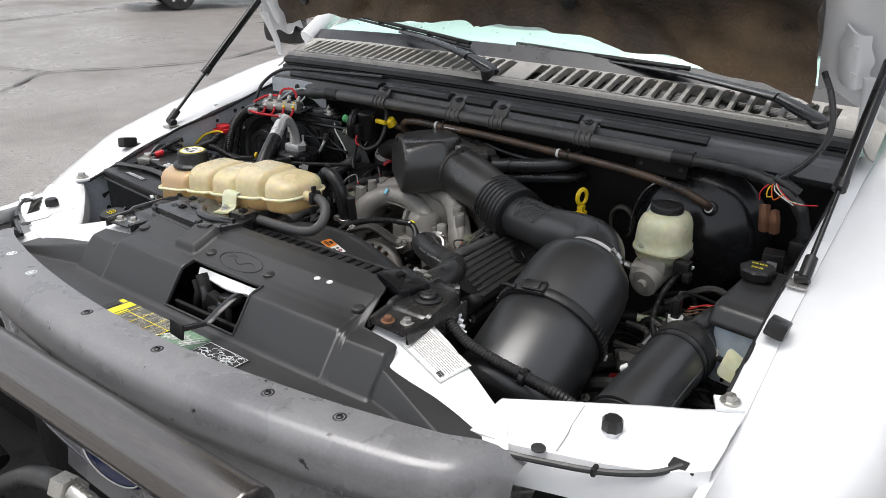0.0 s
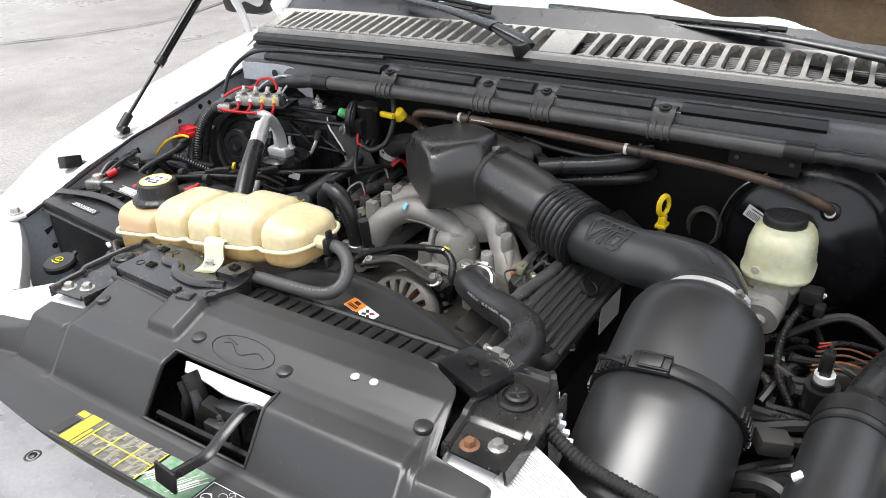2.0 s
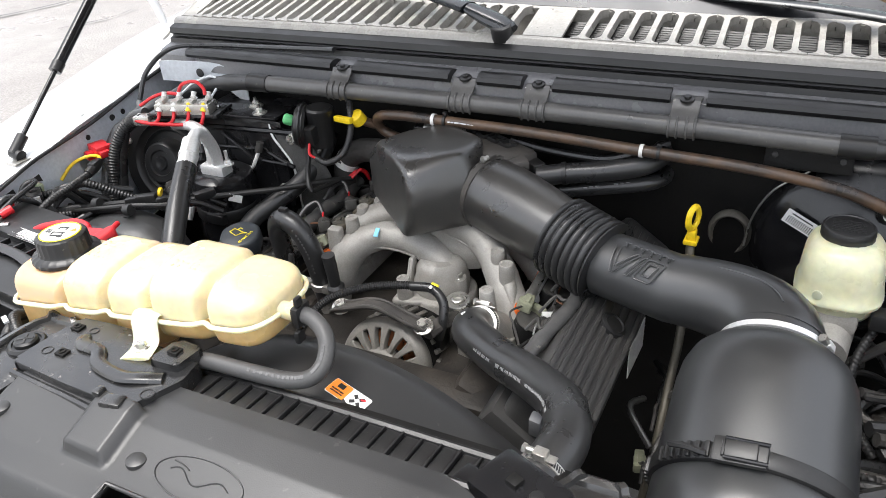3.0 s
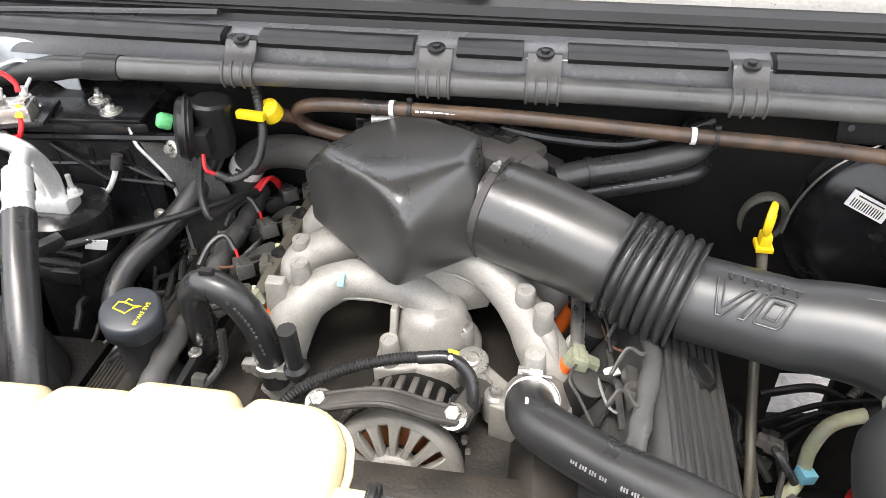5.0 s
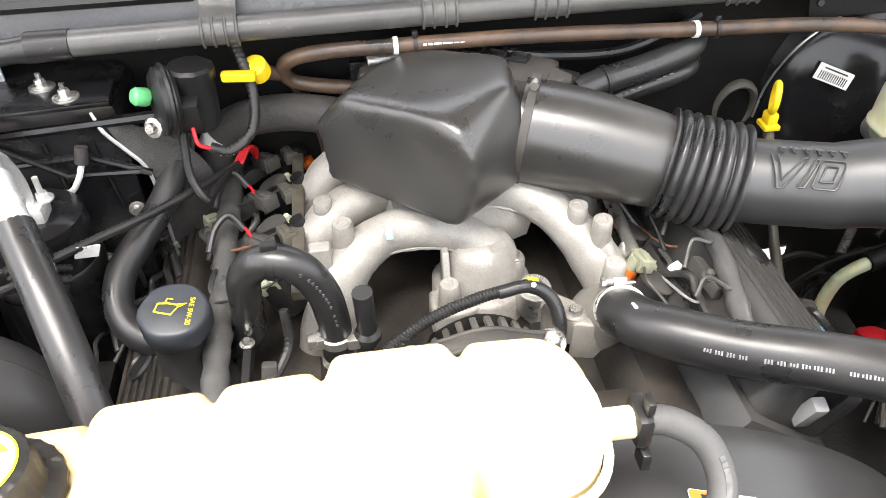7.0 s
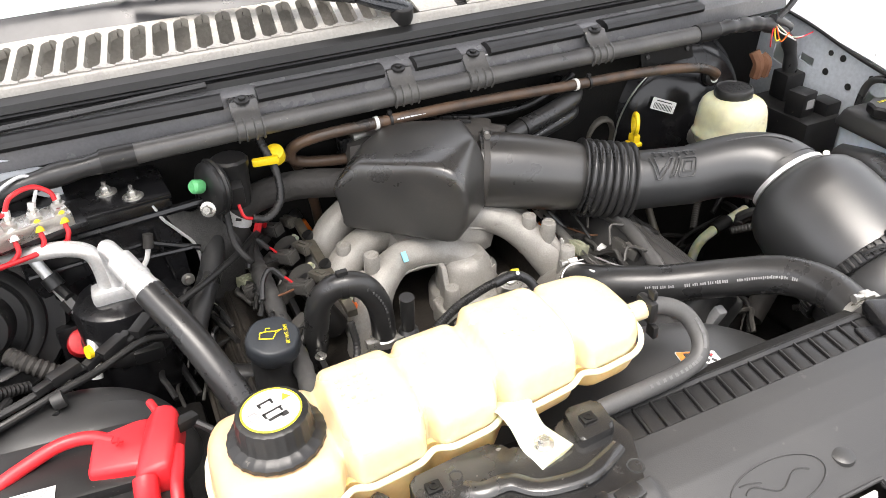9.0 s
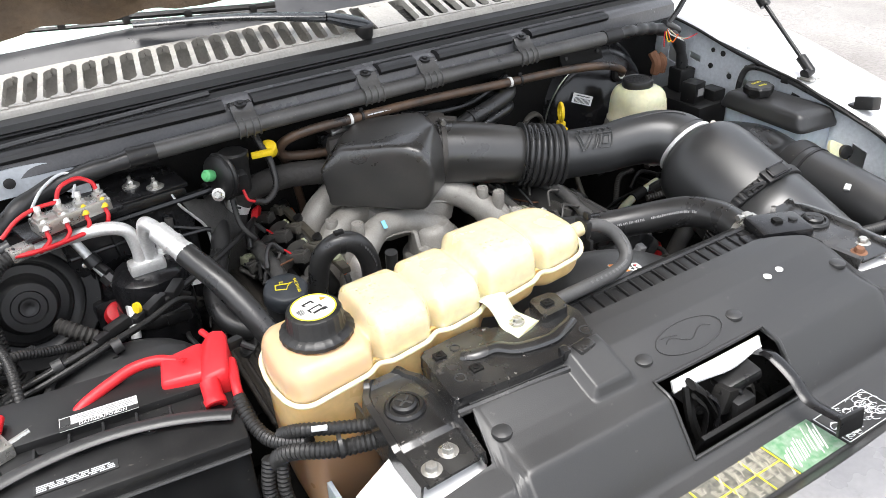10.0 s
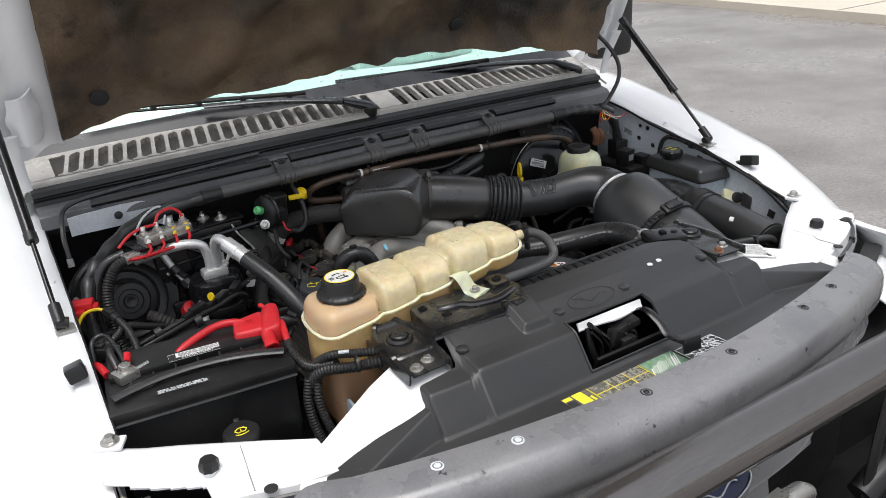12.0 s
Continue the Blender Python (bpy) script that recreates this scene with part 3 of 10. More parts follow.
def build_fender(s):
    ys = span(-0.16, 0.75, 26) + [1.0, 1.5]
    us = [0, 0.06, 0.12, 0.3, 0.5, 0.7, 0.82, 0.9, 0.96, 1.0]
    def fn(u, y):
        inner = 0.757 + 0.01 * step(0.5, 0.8, y)
        z0 = fender_rail(y)
        crest = table([(-0.2, 1.03), (-0.04, 1.06), (0.14, 1.135), (0.25, 1.185), (0.45, 1.235), (0.66, 1.272), (0.85, 1.303), (1.5, 1.37)], y)
        x = inner + 0.205 * u * table([(-0.16, 0.22), (-0.10, 0.42), (-0.04, 0.62), (0.03, 0.78), (0.12, 0.92), (0.24, 1.0)], y)
        if u <= 0.06:
            return (s * (inner + 0.2 * u), y, z0 - 0.004 * (u < 0.03))
        z = z0 + (crest - z0 + 0.012) * step(0.0, 0.55, u) - 0.05 * step(0.5, 1.0, u) ** 1.5 - 0.10 * step(0.84, 1.0, u)
        front = step(0.02, -0.16, y)
        return (s * x, y, z - 0.05 * front * u)
    f = part("fender", sheet(fn if s > 0 else fn, us, ys, 0.004 if s > 0 else -0.004), WHITE, truck, "glossy white front fender")
    side = sheet(lambda u, y: (s * (0.962 + 0.02 * u), y, table([(-0.2, 0.90), (0.14, 0.99), (0.45, 1.09), (0.85, 1.16), (1.5, 1.22)], y) - 0.5 * u), span(0, 1, 3), [0.22, 0.4, 0.8, 1.5], 0.004)
    part("fender_side", side, WHITE, f)
    # inner apron with punched holes
    ys2 = span(0.06, 0.78, 48)
    vs = span(0, 1, 18)
    spots = ((0.20, 0.30, 0.016), (0.30, 0.40, 0.012), (0.46, 0.30, 0.018), (0.55, 0.55, 0.014), (0.60, 0.25, 0.012), (0.66, 0.35, 0.014), (0.12, 0.5, 0.014))
    def hole(y, v):
        return any(abs(y - a) < r and abs((v - b) * 0.25) < r for a, b, r in spots)
    ap = sheet(lambda y, v: (s * (0.752 - 0.012 * math.sin(3 * v) + 0.004 * math.sin(17 * y)), y, fender_rail(y) - 0.002 - 0.25 * v), ys2, vs, 0.003, hole)
    for y, z, r in ((0.556, 1.219, 0.005), (0.555, 1.186, 0.006), (0.531, 1.216, 0.006), (0.506, 1.174, 0.006), (0.452, 1.146, 0.007), (0.124, 1.056, 0.006), (0.40, 1.10, 0.007), (0.47, 1.20, 0.005)):
        part("punched_hole", disc((s * (0.752 - 0.012 * math.sin(3 * (fender_rail(y) - z) / 0.25) + 0.004 * math.sin(17 * y) - 0.002), y, z), r, 0.0015, (-s, 0, 0), 14), INK, truck)
    for y, z in ((0.292, 1.166), (0.125, 1.085), (0.345, 1.17)):
        part("square_hole", box((s * (0.752 - 0.012 * math.sin(3 * (fender_rail(y) - z) / 0.25) + 0.004 * math.sin(17 * y) - 0.002), y, z), (0.0015, 0.018, 0.018), 0, rot(12, 0, 0)), INK, truck)
    part("inner_apron", ap, APRON, truck, "pale inner fender panel with punched holes")
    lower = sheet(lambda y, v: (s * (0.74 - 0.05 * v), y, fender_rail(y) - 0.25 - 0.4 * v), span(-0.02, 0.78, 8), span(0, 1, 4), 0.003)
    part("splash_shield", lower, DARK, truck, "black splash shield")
    # flange strip that the hood closes on, with its spot-weld dimples
    rail = sheet(lambda u, y: (s * (0.735 + 0.03 * u), y, fender_rail(y) + 0.003 - 0.004 * (u < 0.2) + 0.0012 * math.sin(31 * y)), [0, 0.2, 0.6, 1], span(0.05, 0.80, 40), 0.003)
    part("rail_flange", rail, WHITE, truck)
    for y in (0.47,):
        screw(truck, (s * 0.748, y, fender_rail(y) + 0.004), (0, -0.15, 1), 0.0055, WHITE)
    # wire seam along the rail
    part("seam_cord", hose([(s * 0.733, y, fender_rail(y) - 0.004 + 0.003 * math.sin(23 * y)) for y in span(0.08, 0.70, 12)], 0.0032, 7, 3), SEAL, truck)
    arm = [(s * 0.742, 0.706, 1.345), (s * 0.746, 0.697, 1.385), (s * 0.748, 0.680, 1.425), (s * 0.750, 0.662, 1.462)]
    part("hood_hinge", sweep(spline(arm, 5), lambda t: 0.011 + 0.008 * t, 12, (0.22, 1.0)), WHITE, truck, "white folded-steel hood hinge")


def build_cowl():
    xs = span(-0.735, 0.735, 40)
    def strip(rows, mat, name, label="", thick=0.003):
        vs = list(range(len(rows)))
        return part(name, sheet(lambda x, v: (x, cowl_y(x) + rows[v][0], cowl_z(x) + rows[v][1]), xs, vs, thick), mat, truck, label)
    strip([(0.004, 0.0022), (0.000, 0.001), (-0.004, -0.003), (-0.005, -0.010)], GRILLE, "cowl_front_lip", "weathered grey cowl edge")
    strip([(-0.004, -0.008), (-0.012, -0.010), (-0.020, -0.013), (-0.022, -0.019), (-0.014, -0.024), (-0.016, -0.030), (-0.024, -0.032), (-0.026, -0.038), (-0.016, -0.042)], SEAL, "hood_weatherstrip", "black rubber hood weatherstrip")
    strip([(-0.014, -0.040), (-0.030, -0.041), (-0.052, -0.046), (-0.060, -0.052), (-0.063, -0.075), (-0.050, -0.085), (-0.020, -0.10)], SHEET, "cowl_panel", "dusty dark cowl panel")
    # grille: frame of two long strips with slots between slanting bars
    g = part("cowl_grille", sheet(lambda x, v: (x, cowl_y(x) + 0.083 + 0.012 * v, cowl_z(x) + 0.0260 + 0.0045 * v), xs, [0, 0.3, 1], 0.004), GRILLE, truck, "weathered grey slotted cowl grille")
    part("front_frame", sheet(lambda x, v: (x, cowl_y(x) + 0.001 + 0.006 * v, cowl_z(x) + 0.0018 + 0.0025 * v), xs, [0, 0.4, 1], 0.004), GRILLE, g)
    part("centre_frame", sheet(lambda x, v: (x, cowl_y(x) + 0.008 + 0.075 * v, cowl_z(x) + 0.0050 + 0.0208 * v), [0.015, 0.03, 0.032, 0.05, 0.075], [0, 0.5, 1], 0.004), GRILLE, g, "tan-stained centre joint of the grille")
    for x0, x1 in ((-0.770, -0.685), (0.69, 0.770)):
        part("end_frame", sheet(lambda x, v: (x, cowl_y(x) + 0.008 + 0.075 * v - 0.030 * step(0.725, 0.77, abs(x)) * (1 - v), cowl_z(x) + 0.0050 + 0.0208 * v - 0.040 * step(0.725, 0.77, abs(x)) * (1 - 0.6 * v)), span(x0, x1, 10), span(0, 1, 6), 0.004), GRILLE, g, "tan-stained moulded end of the grille")
    for a, b, n in ((-0.685, 0.015, 25), (0.075, 0.69, 20)):
        p = (b - a) / n / 2
        half, w, l = [], 0.0040, 0.0300
        r = p - w
        for e in (1, -1):
            half += [(e * (w + r * (1 - math.cos(q))), e * (l + 0.9 * r * math.sin(q))) for q in span(0, 1.5, 9)] + [(e * (p - 0.0001), e * 0.0430)]
            half += [(-e * (p - 0.0001), e * 0.0430)] + [(-e * (w + r * (1 - math.cos(q))), e * (l + 0.9 * r * math.sin(q))) for q in span(1.5, 0, 9)]
        slat = None
        for i in range(1, n):
            x = a + (b - a) * i / n
            m = Matrix.Translation((x, cowl_y(x) + 0.045, cowl_z(x) + 0.0150)) @ pose(0, 0, 0, 15.5, 0, math.degrees(math.atan(0.28 * x)) - 4)
            if slat is None:
                slat = part("slat", prism(half, 0.013, (0, 0, -0.010)), GRILLE, g)
                slat.matrix_basis = m
            else:
                again(slat, "slat", m, g)
    # plenum under the grille, with its leaf screen
    rows = [(0.000, -0.012), (0.004, -0.024), (0.030, -0.030), (0.088, -0.026), (0.092, 0.022)]
    part("cowl_plenum", sheet(lambda x, v: (x, cowl_y(x) + rows[v][0], cowl_z(x) + rows[v][1]), xs, list(range(5)), 0.003), PLENUM, truck, "dusty cowl plenum")
    wires = []
    for k in range(13):
        wires.append(sweep([(x, cowl_y(x) + 0.008 + 0.0058 * k, cowl_z(x) - 0.012 + 0.0016 * k) for x in span(0.06, 0.69, 20)], 0.0019, 4))
    part("leaf_screen", join(*wires), BLACK, truck)


def build_windshield():
    # curved glass over a pale dash
    def gl(x, v):
        return (x, 0.752 + 0.15 * x * x + 0.60 * v, 1.404 - 0.055 * x * x + 0.40 * v)
    w = tagged(part("windshield", sheet(gl, span(-0.74, 0.74, 20), [0.0, 0.08, 0.16, 0.4, 0.7, 1.0], 0.005), GLASSM), "green-tinted windshield with rain drops", "windshield", kind="structure")
    w.visible_shadow = False
    part("frit", sheet(lambda x, v: (gl(x, v)[0], gl(x, v)[1] - 0.002, gl(x, v)[2] + 0.0035), span(-0.735, 0.735, 20), [-0.01, 0.02, 0.055], 0.001), FRIT, w, "dark border of the glass")
    rnd = random.Random(8)
    drops = [turned([(0.0022 * k, 0), (0.0018 * k, 0.0008), (0, 0.0012)], Vector(gl(x, v)) + Vector((0, -0.003, 0.0045)), (0, -0.55, 0.83), 7) for k, x, v in ((rnd.uniform(0.5, 1.4), rnd.uniform(-0.6, 0.6), rnd.uniform(0.07, 0.16)) for _ in range(60))]
    part("rain_drop", join(*drops), GLASSM, w)
    part("dashboard", sheet(lambda x, v: (x, 0.775 + 0.15 * x * x + 0.6 * v, 1.388 + 0.02 * math.sin(6 * v) + 0.012 * math.cos(7 * x)), span(-0.72, 0.72, 16), span(0, 1, 8), 0.01), DASH, truck, "pale green-grey dashboard top")
    part("dash_binnacle", box((0.36, 1.18, 1.43), (0.40, 0.22, 0.07), 0.03, rot(8, 0, 0)), DASH, truck)
    for s in (-1, 1):
        part("roof_pillar", sweep(spline([(s * 0.76, 0.83, 1.37), (s * 0.735, 1.12, 1.56), (s * 0.70, 1.45, 1.80)], 5), 0.03, 10, (0.8, 1.0)), WHITE, truck)
    part("roof", sheet(lambda x, y: (x, y, 1.80 + 0.03 * math.cos(x * 1.6)), span(-0.72, 0.72, 8), [1.42, 1.5, 2.2, 2.9], 0.03), WHITE, truck)
    for s in (-1, 1):
        part("cab_side", box((s * 0.86, 1.925, 0.95), (0.05, 1.95, 0.75), 0.02), WHITE, truck)
        dr = part("door", box((s * 0.893, 1.63, 0.93), (0.03, 1.18, 0.70), 0.02), WHITE, truck, "white cab door")
        part("door_handle", box((s * 0.915, 2.10, 1.13), (0.022, 0.15, 0.035), 0.008), BLACK, dr)
        for y in (2.22, 2.86):
            part("roof_pillar", sweep([(s * 0.86, y, 1.31), (s * 0.71, y, 1.80)], 0.035, 10, (0.7, 1.0)), WHITE, truck)
        sg = part("side_window", sheet(lambda u, v: (s * (0.855 - 0.145 * v), 1.02 + 1.80 * u + 0.45 * v * (1 - u), 1.325 + 0.465 * v), span(0, 1, 4), span(0, 1, 3), 0.004), GLASSM, truck)
        sg.visible_shadow = False
        part("bed_side", box((s * 0.90, 4.00, 0.98), (0.10, 2.05, 0.60), 0.03), WHITE, truck)
        for y in (0.30, 4.00):
            wh = part("wheel", turned([(0.0, 0.06), (0.09, 0.06), (0.10, 0.03), (0.19, 0.015), (0.215, 0.0)], (s * 0.925, y, 0.392), (-s, 0, 0), 32), ZINC, truck, "dull steel wheel")
            part("tyre", turned([(0.212, 0.0), (0.30, -0.008), (0.365, 0.012), (0.390, 0.05), (0.390, 0.19), (0.365, 0.23), (0.212, 0.24)], (s * 0.925, y, 0.392), (-s, 0, 0), 40), RUBBER, wh)
        part("mirror", join(box((s * 1.06, 1.02, 1.42), (0.16, 0.07, 0.22), 0.03), sweep([(s * 0.86, 1.0, 1.32), (s * 1.0, 1.02, 1.38)], 0.018, 8)), BLACK, truck, "black door mirror")


def build_rear_body():
    """Back of the cab and the open load bed."""
    part("cab_back", box((0, 2.90, 0.96), (1.74, 0.04, 0.77), 0.015), WHITE, truck)
    rw = part("rear_window", sheet(lambda x, v: (x * (1 - 0.14 * v), 2.90 - 0.03 * v, 1.345 + 0.44 * v), span(-0.80, 0.80, 4), span(0, 1, 3), 0.004), GLASSM, truck)
    rw.visible_shadow = False
    part("cab_floor", box((0, 1.92, 0.60), (1.68, 1.92, 0.04), 0.01), DARK, truck)
    part("seat_bench", join(box((0, 2.25, 0.86), (1.40, 0.55, 0.18), 0.05, None, 3), box((0, 2.56, 1.14), (1.40, 0.16, 0.56), 0.05, rot(-12, 0, 0), 3)), DASH, truck)
    part("bed_floor", box((0, 4.00, 0.78), (1.70, 2.05, 0.04), 0.01), DARK, truck)
    part("bed_front", box((0, 3.00, 0.98), (1.70, 0.05, 0.60), 0.015), WHITE, truck)
    part("tailgate", box((0, 5.00, 0.98), (1.70, 0.06, 0.60), 0.02), WHITE, truck, "white tailgate")
    part("rear_bumper", box((0, 5.12, 0.60), (1.85, 0.16, 0.20), 0.03), ZINC, truck)
    for s in (-1, 1):
        part("chassis_rail", box((s * 0.42, 2.6, 0.50), (0.08, 4.9, 0.16), 0.01), DARK, truck)
    for y in (0.30, 4.00):
        part("axle", sweep([(-0.78, y, 0.392), (0.78, y, 0.392)], 0.05, 14), DARK, truck)


build_rear_body()


def build_wiper(base, elbow, tip, blade_a, blade_b, label):
    w = thing("windshield_wiper", label, "wiper", base, group="wipers")
    base, elbow, tip = Vector(base), Vector(elbow), Vector(tip)
    part("arm_head", sweep(spline([base + Vector((0.015, -0.004, -0.006)), base, base.lerp(elbow, 0.5), elbow], 5), lambda t: 0.014 + 0.006 * math.sin(math.pi * t), 14, (1.0, 0.55)), WIPER, w)
    part("pivot_cap", disc(base + Vector((0, -0.004, -0.018)), 0.016, 0.022, (0, -0.3, 1), 18), BLACK, w)
    part("arm", sweep(spline([elbow, elbow.lerp(tip, 0.5) + Vector((0, 0, 0.006)), tip], 6), lambda t: 0.0185 - 0.0105 * t ** 0.7, 14, (1.0, 0.45)), WIPER, w)
    a, b = Vector(blade_a), Vector(blade_b)
    bl = part("blade", join(sweep([a.lerp(b, t) + Vector((0, 0, 0.010)) for t in span(0, 1, 8)], 0.005, 6, (1, 1.1)), sweep([a.lerp(b, t) + Vector((0, -0.002, 0.001)) for t in span(0, 1, 8)], 0.0035, 5)), BLACK, w)
    for t in (0.08, 0.3, 0.5, 0.7, 0.92):
        part("claw", box(a.lerp(b, t) + Vector((0, 0, 0.006)), (0.012, 0.012, 0.016), 0.002), BLACK, bl)


def build_firewall():
    fw = sheet(lambda x, v: (x, cowl_y(x) - 0.006 + 0.012 * math.sin(11 * x) * v, cowl_z(x) - 0.09 - 0.75 * v), span(-0.74, 0.74, 37), span(0, 1, 25), 0.01, lambda x, v: (0.43 < x < 0.52 and 0.55 < v < 0.68))
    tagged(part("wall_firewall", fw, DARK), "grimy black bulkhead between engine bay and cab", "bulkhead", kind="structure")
    b = part("bracket_plate", box((0.425, 0.612, 1.262), (0.105, 0.006, 0.036), 0.003, rot(-20, 0, 0)), DARK, truck, "small grey bracket plate")
    for x in (0.385, 0.465):
        part("hole", disc((x, 0.608, 1.262), 0.004, 0.002, (0, -1, 0.3), 10), INK, b)


for s in (1, -1):
    build_fender(s)
build_cowl()
build_windshield()
def build_corner_panel():
    """Pale painted corner between the inner fender and the bulkhead, passenger side."""
    cp = sheet(lambda x, v: (x, 0.634 - 0.05 * step(-0.64, -0.745, x) ** 2 + 0.004 * math.sin(40 * x), 1.300 - 0.03 * step(-0.56, -0.48, x) - (0.036 + 0.008 * math.sin(9 * x)) * v), span(-0.690, -0.50, 24), span(0, 1, 8), -0.003)
    cn = part("corner_panel", cp, APRON, truck, "pale painted corner panel with a drain hole")
    part("punched_hole", disc((-0.60, 0.628, 1.283), 0.008, 0.002, (0, -1, 0), 18), INK, cn)


build_corner_panel()
build_firewall()
build_wiper((-0.015, 0.665, 1.392), (-0.075, 0.675, 1.412), (-0.36, 0.775, 1.432), (-0.60, 0.835, 1.447), (-0.13, 0.755, 1.418), "black wiper arm and blade parked near the cowl centre")
build_wiper((0.665, 0.735, 1.366), (0.585, 0.735, 1.397), (0.22, 0.785, 1.418), (-0.03, 0.805, 1.418), (0.40, 0.775, 1.414), "black wiper arm and blade reaching from the cowl end")


# ---- open hood ----
def build_hood():
    h = thing("hood", "white hood raised on struts, stained felt under it", "hood", (0, 0.69, 1.45))
    def edge(x):
        k = max(0.0, 1 - (x / 0.68) ** 2)
        return 0.70 - 0.06 * k, 1.435 + 0.075 * k ** 0.8
    lean = radians(60)
    def pt(x, v, off=0.0):
        y, z = edge(x)
        bulge = 0.03 * math.sin(math.pi * min(1, v * 1.1))
        return (x, y - math.cos(lean) * v * 1.15 + (off + bulge) * math.sin(lean), z + math.sin(lean) * v * 1.15 + (off + bulge) * math.cos(lean))
    def soft(x, v):
        """Sagging felt: broad bellies, drawn creases and a ragged, curling lower edge."""
        a = noise.noise((x * 2.2 + v, v * 4.2 - x, 0.3))
        crease = max(0.0, 1 - 7.0 * abs(noise.noise((x * 2.6 + 1.5 * v, v * 3.4 - 2.2 * x, 7.0))))
        fold = max(0.0, 1 - 6.0 * abs(noise.noise((x * 4.5 - 3 * v, v * 6.5 + 2 * x, 3.0))))
        d = 0.040 * a - 0.015 * crease - 0.008 * fold + 0.010 * noise.noise((x * 8, v * 9, 2.0)) + 0.0035 * noise.noise((x * 21, v * 19, 5.0))
        lap = 0.014 * noise.noise((x * 3.4, 0.5, 1.0)) + 0.005 * noise.noise((x * 11, 0.2, 4.0)) + 0.002 * noise.noise((x * 37, 0.2, 4.0))
        curl = 0.014 * max(0.0, 1 - v * 22) ** 2
        return pt(x, v + lap * max(0, 1 - v * 4), d - 0.006 - curl)
    part("hood_liner", sheet(soft, span(-0.66, 0.66, 150), span(0.0, 0.95, 96), -0.012), LINER, h, "brown-stained sagging felt liner")
    part("hood_panel", sheet(lambda x, v: pt(x, v, 0.035), span(-0.80, 0.80, 20), span(0.02, 1.0, 14), -0.004), WHITE, h, "white hood skin")
    for s in (-1, 1):
        def side(u, v, s=s):
            a = Vector(pt(s * 0.655, v, 0.012))
            b = Vector(pt(s * 0.775, v, 0.010))
            return a.lerp(b, u) + Vector((0, -0.010 * math.sin(u * 7.5 + 0.4), 0.012 * math.sin(u * 7.5 + 0.4) - 0.02 * step(0.8, 1, u)))
        part("side_frame", sheet(side, span(0, 1, 20), span(-0.03, 1.0, 30), 0.004), WHITE, h, "white inner frame of the hood")
        def leaf(u, v, s=s):
            a = Vector(pt(s * 0.685, 0.012 + 0.10 * v, -0.002))
            b = Vector(pt(s * 0.74, 0.006 + 0.085 * v, -0.003))
            return a.lerp(b, 0.5 + (u - 0.5) * (0.55 + 0.45 * math.sin(math.pi * (0.12 + 0.8 * v)) + 0.08 * math.sin(14 * v))) + Vector((0, -0.012 * math.sin(math.pi * u), -0.006 * math.sin(math.pi * u)))
        hp = part("hinge_leaf", sheet(leaf, span(0, 1, 12), span(0, 1, 16), 0.004), WHITE, h, "white hinge leaf")
        for v in (0.035, 0.08):
            screw(hp, Vector(pt(s * 0.712, v, -0.009)), (0, -math.sin(lean), -math.cos(lean)), 0.007, WHITE)
    for x in (-0.58, -0.2, 0.2, 0.58):
        p0 = Vector(pt(x, 0.055, -0.001))
        part("liner_clip", disc(p0 + Vector((0, -0.010, -0.008)), 0.017, 0.004, (0, -math.sin(lean), -math.cos(lean)), 16), INK, h, "dark liner clip")


def build_strut(s):
    foot, top = Vector((s * 0.757, 0.335, 1.228)), Vector((s * 0.765, 0.66, 1.492))
    mid = foot.lerp(top, 0.40)
    st = thing("hood_strut", "black gas strut holding the hood open", "gas strut", foot, group="hood struts")
    ax = (top - foot).normalized()
    part("cylinder", sweep([mid, mid.lerp(top, 0.5), top], 0.0098, 14), PAINTBLACK, st)
    part("collar", sweep([mid - ax * 0.012, mid + ax * 0.006], 0.0108, 14), BLACK, st)
    part("rod", sweep([foot, mid], 0.0042, 10), PAINTBLACK, st)
    part("ball_socket", join(sweep([foot - ax * 0.006, foot + ax * 0.03], 0.0095, 12), disc(foot + Vector((-s * 0.012, 0, -0.008)), 0.010, 0.02, (s, 0, 0.3), 12)), BLACK, st)
    part("foot_plate", box((s * 0.752, 0.33, fender_rail(0.33) + 0.006), (0.03, 0.03, 0.004), 0.0015), ZINC, st)


build_hood()
for s in (1, -1):
    build_strut(s)


def build_rubber_block(s):
    """Hood side bumper: a wedge of rubber on the rail."""
    at = Vector((s * 0.757, 0.208, 1.196))
    b = join(box(at, (0.028, 0.036, 0.024), 0.004, rot(-12, s * 12, 0)), box(at + Vector((-s * 0.006, 0.02, -0.012)), (0.02, 0.016, 0.014), 0.003))
    solo("hood_bumper", b, BLACK, "black rubber hood bumper on the fender rail", "rubber bumper", "hood bumpers")


for s in (1, -1):
    build_rubber_block(s)


# ---- front end: support, cover, nose, guard ----
def nose_y(x):
    return -0.297 + 0.28 * x * x if abs(x) < 0.5 else -0.227 + 0.45 * (abs(x) - 0.5)


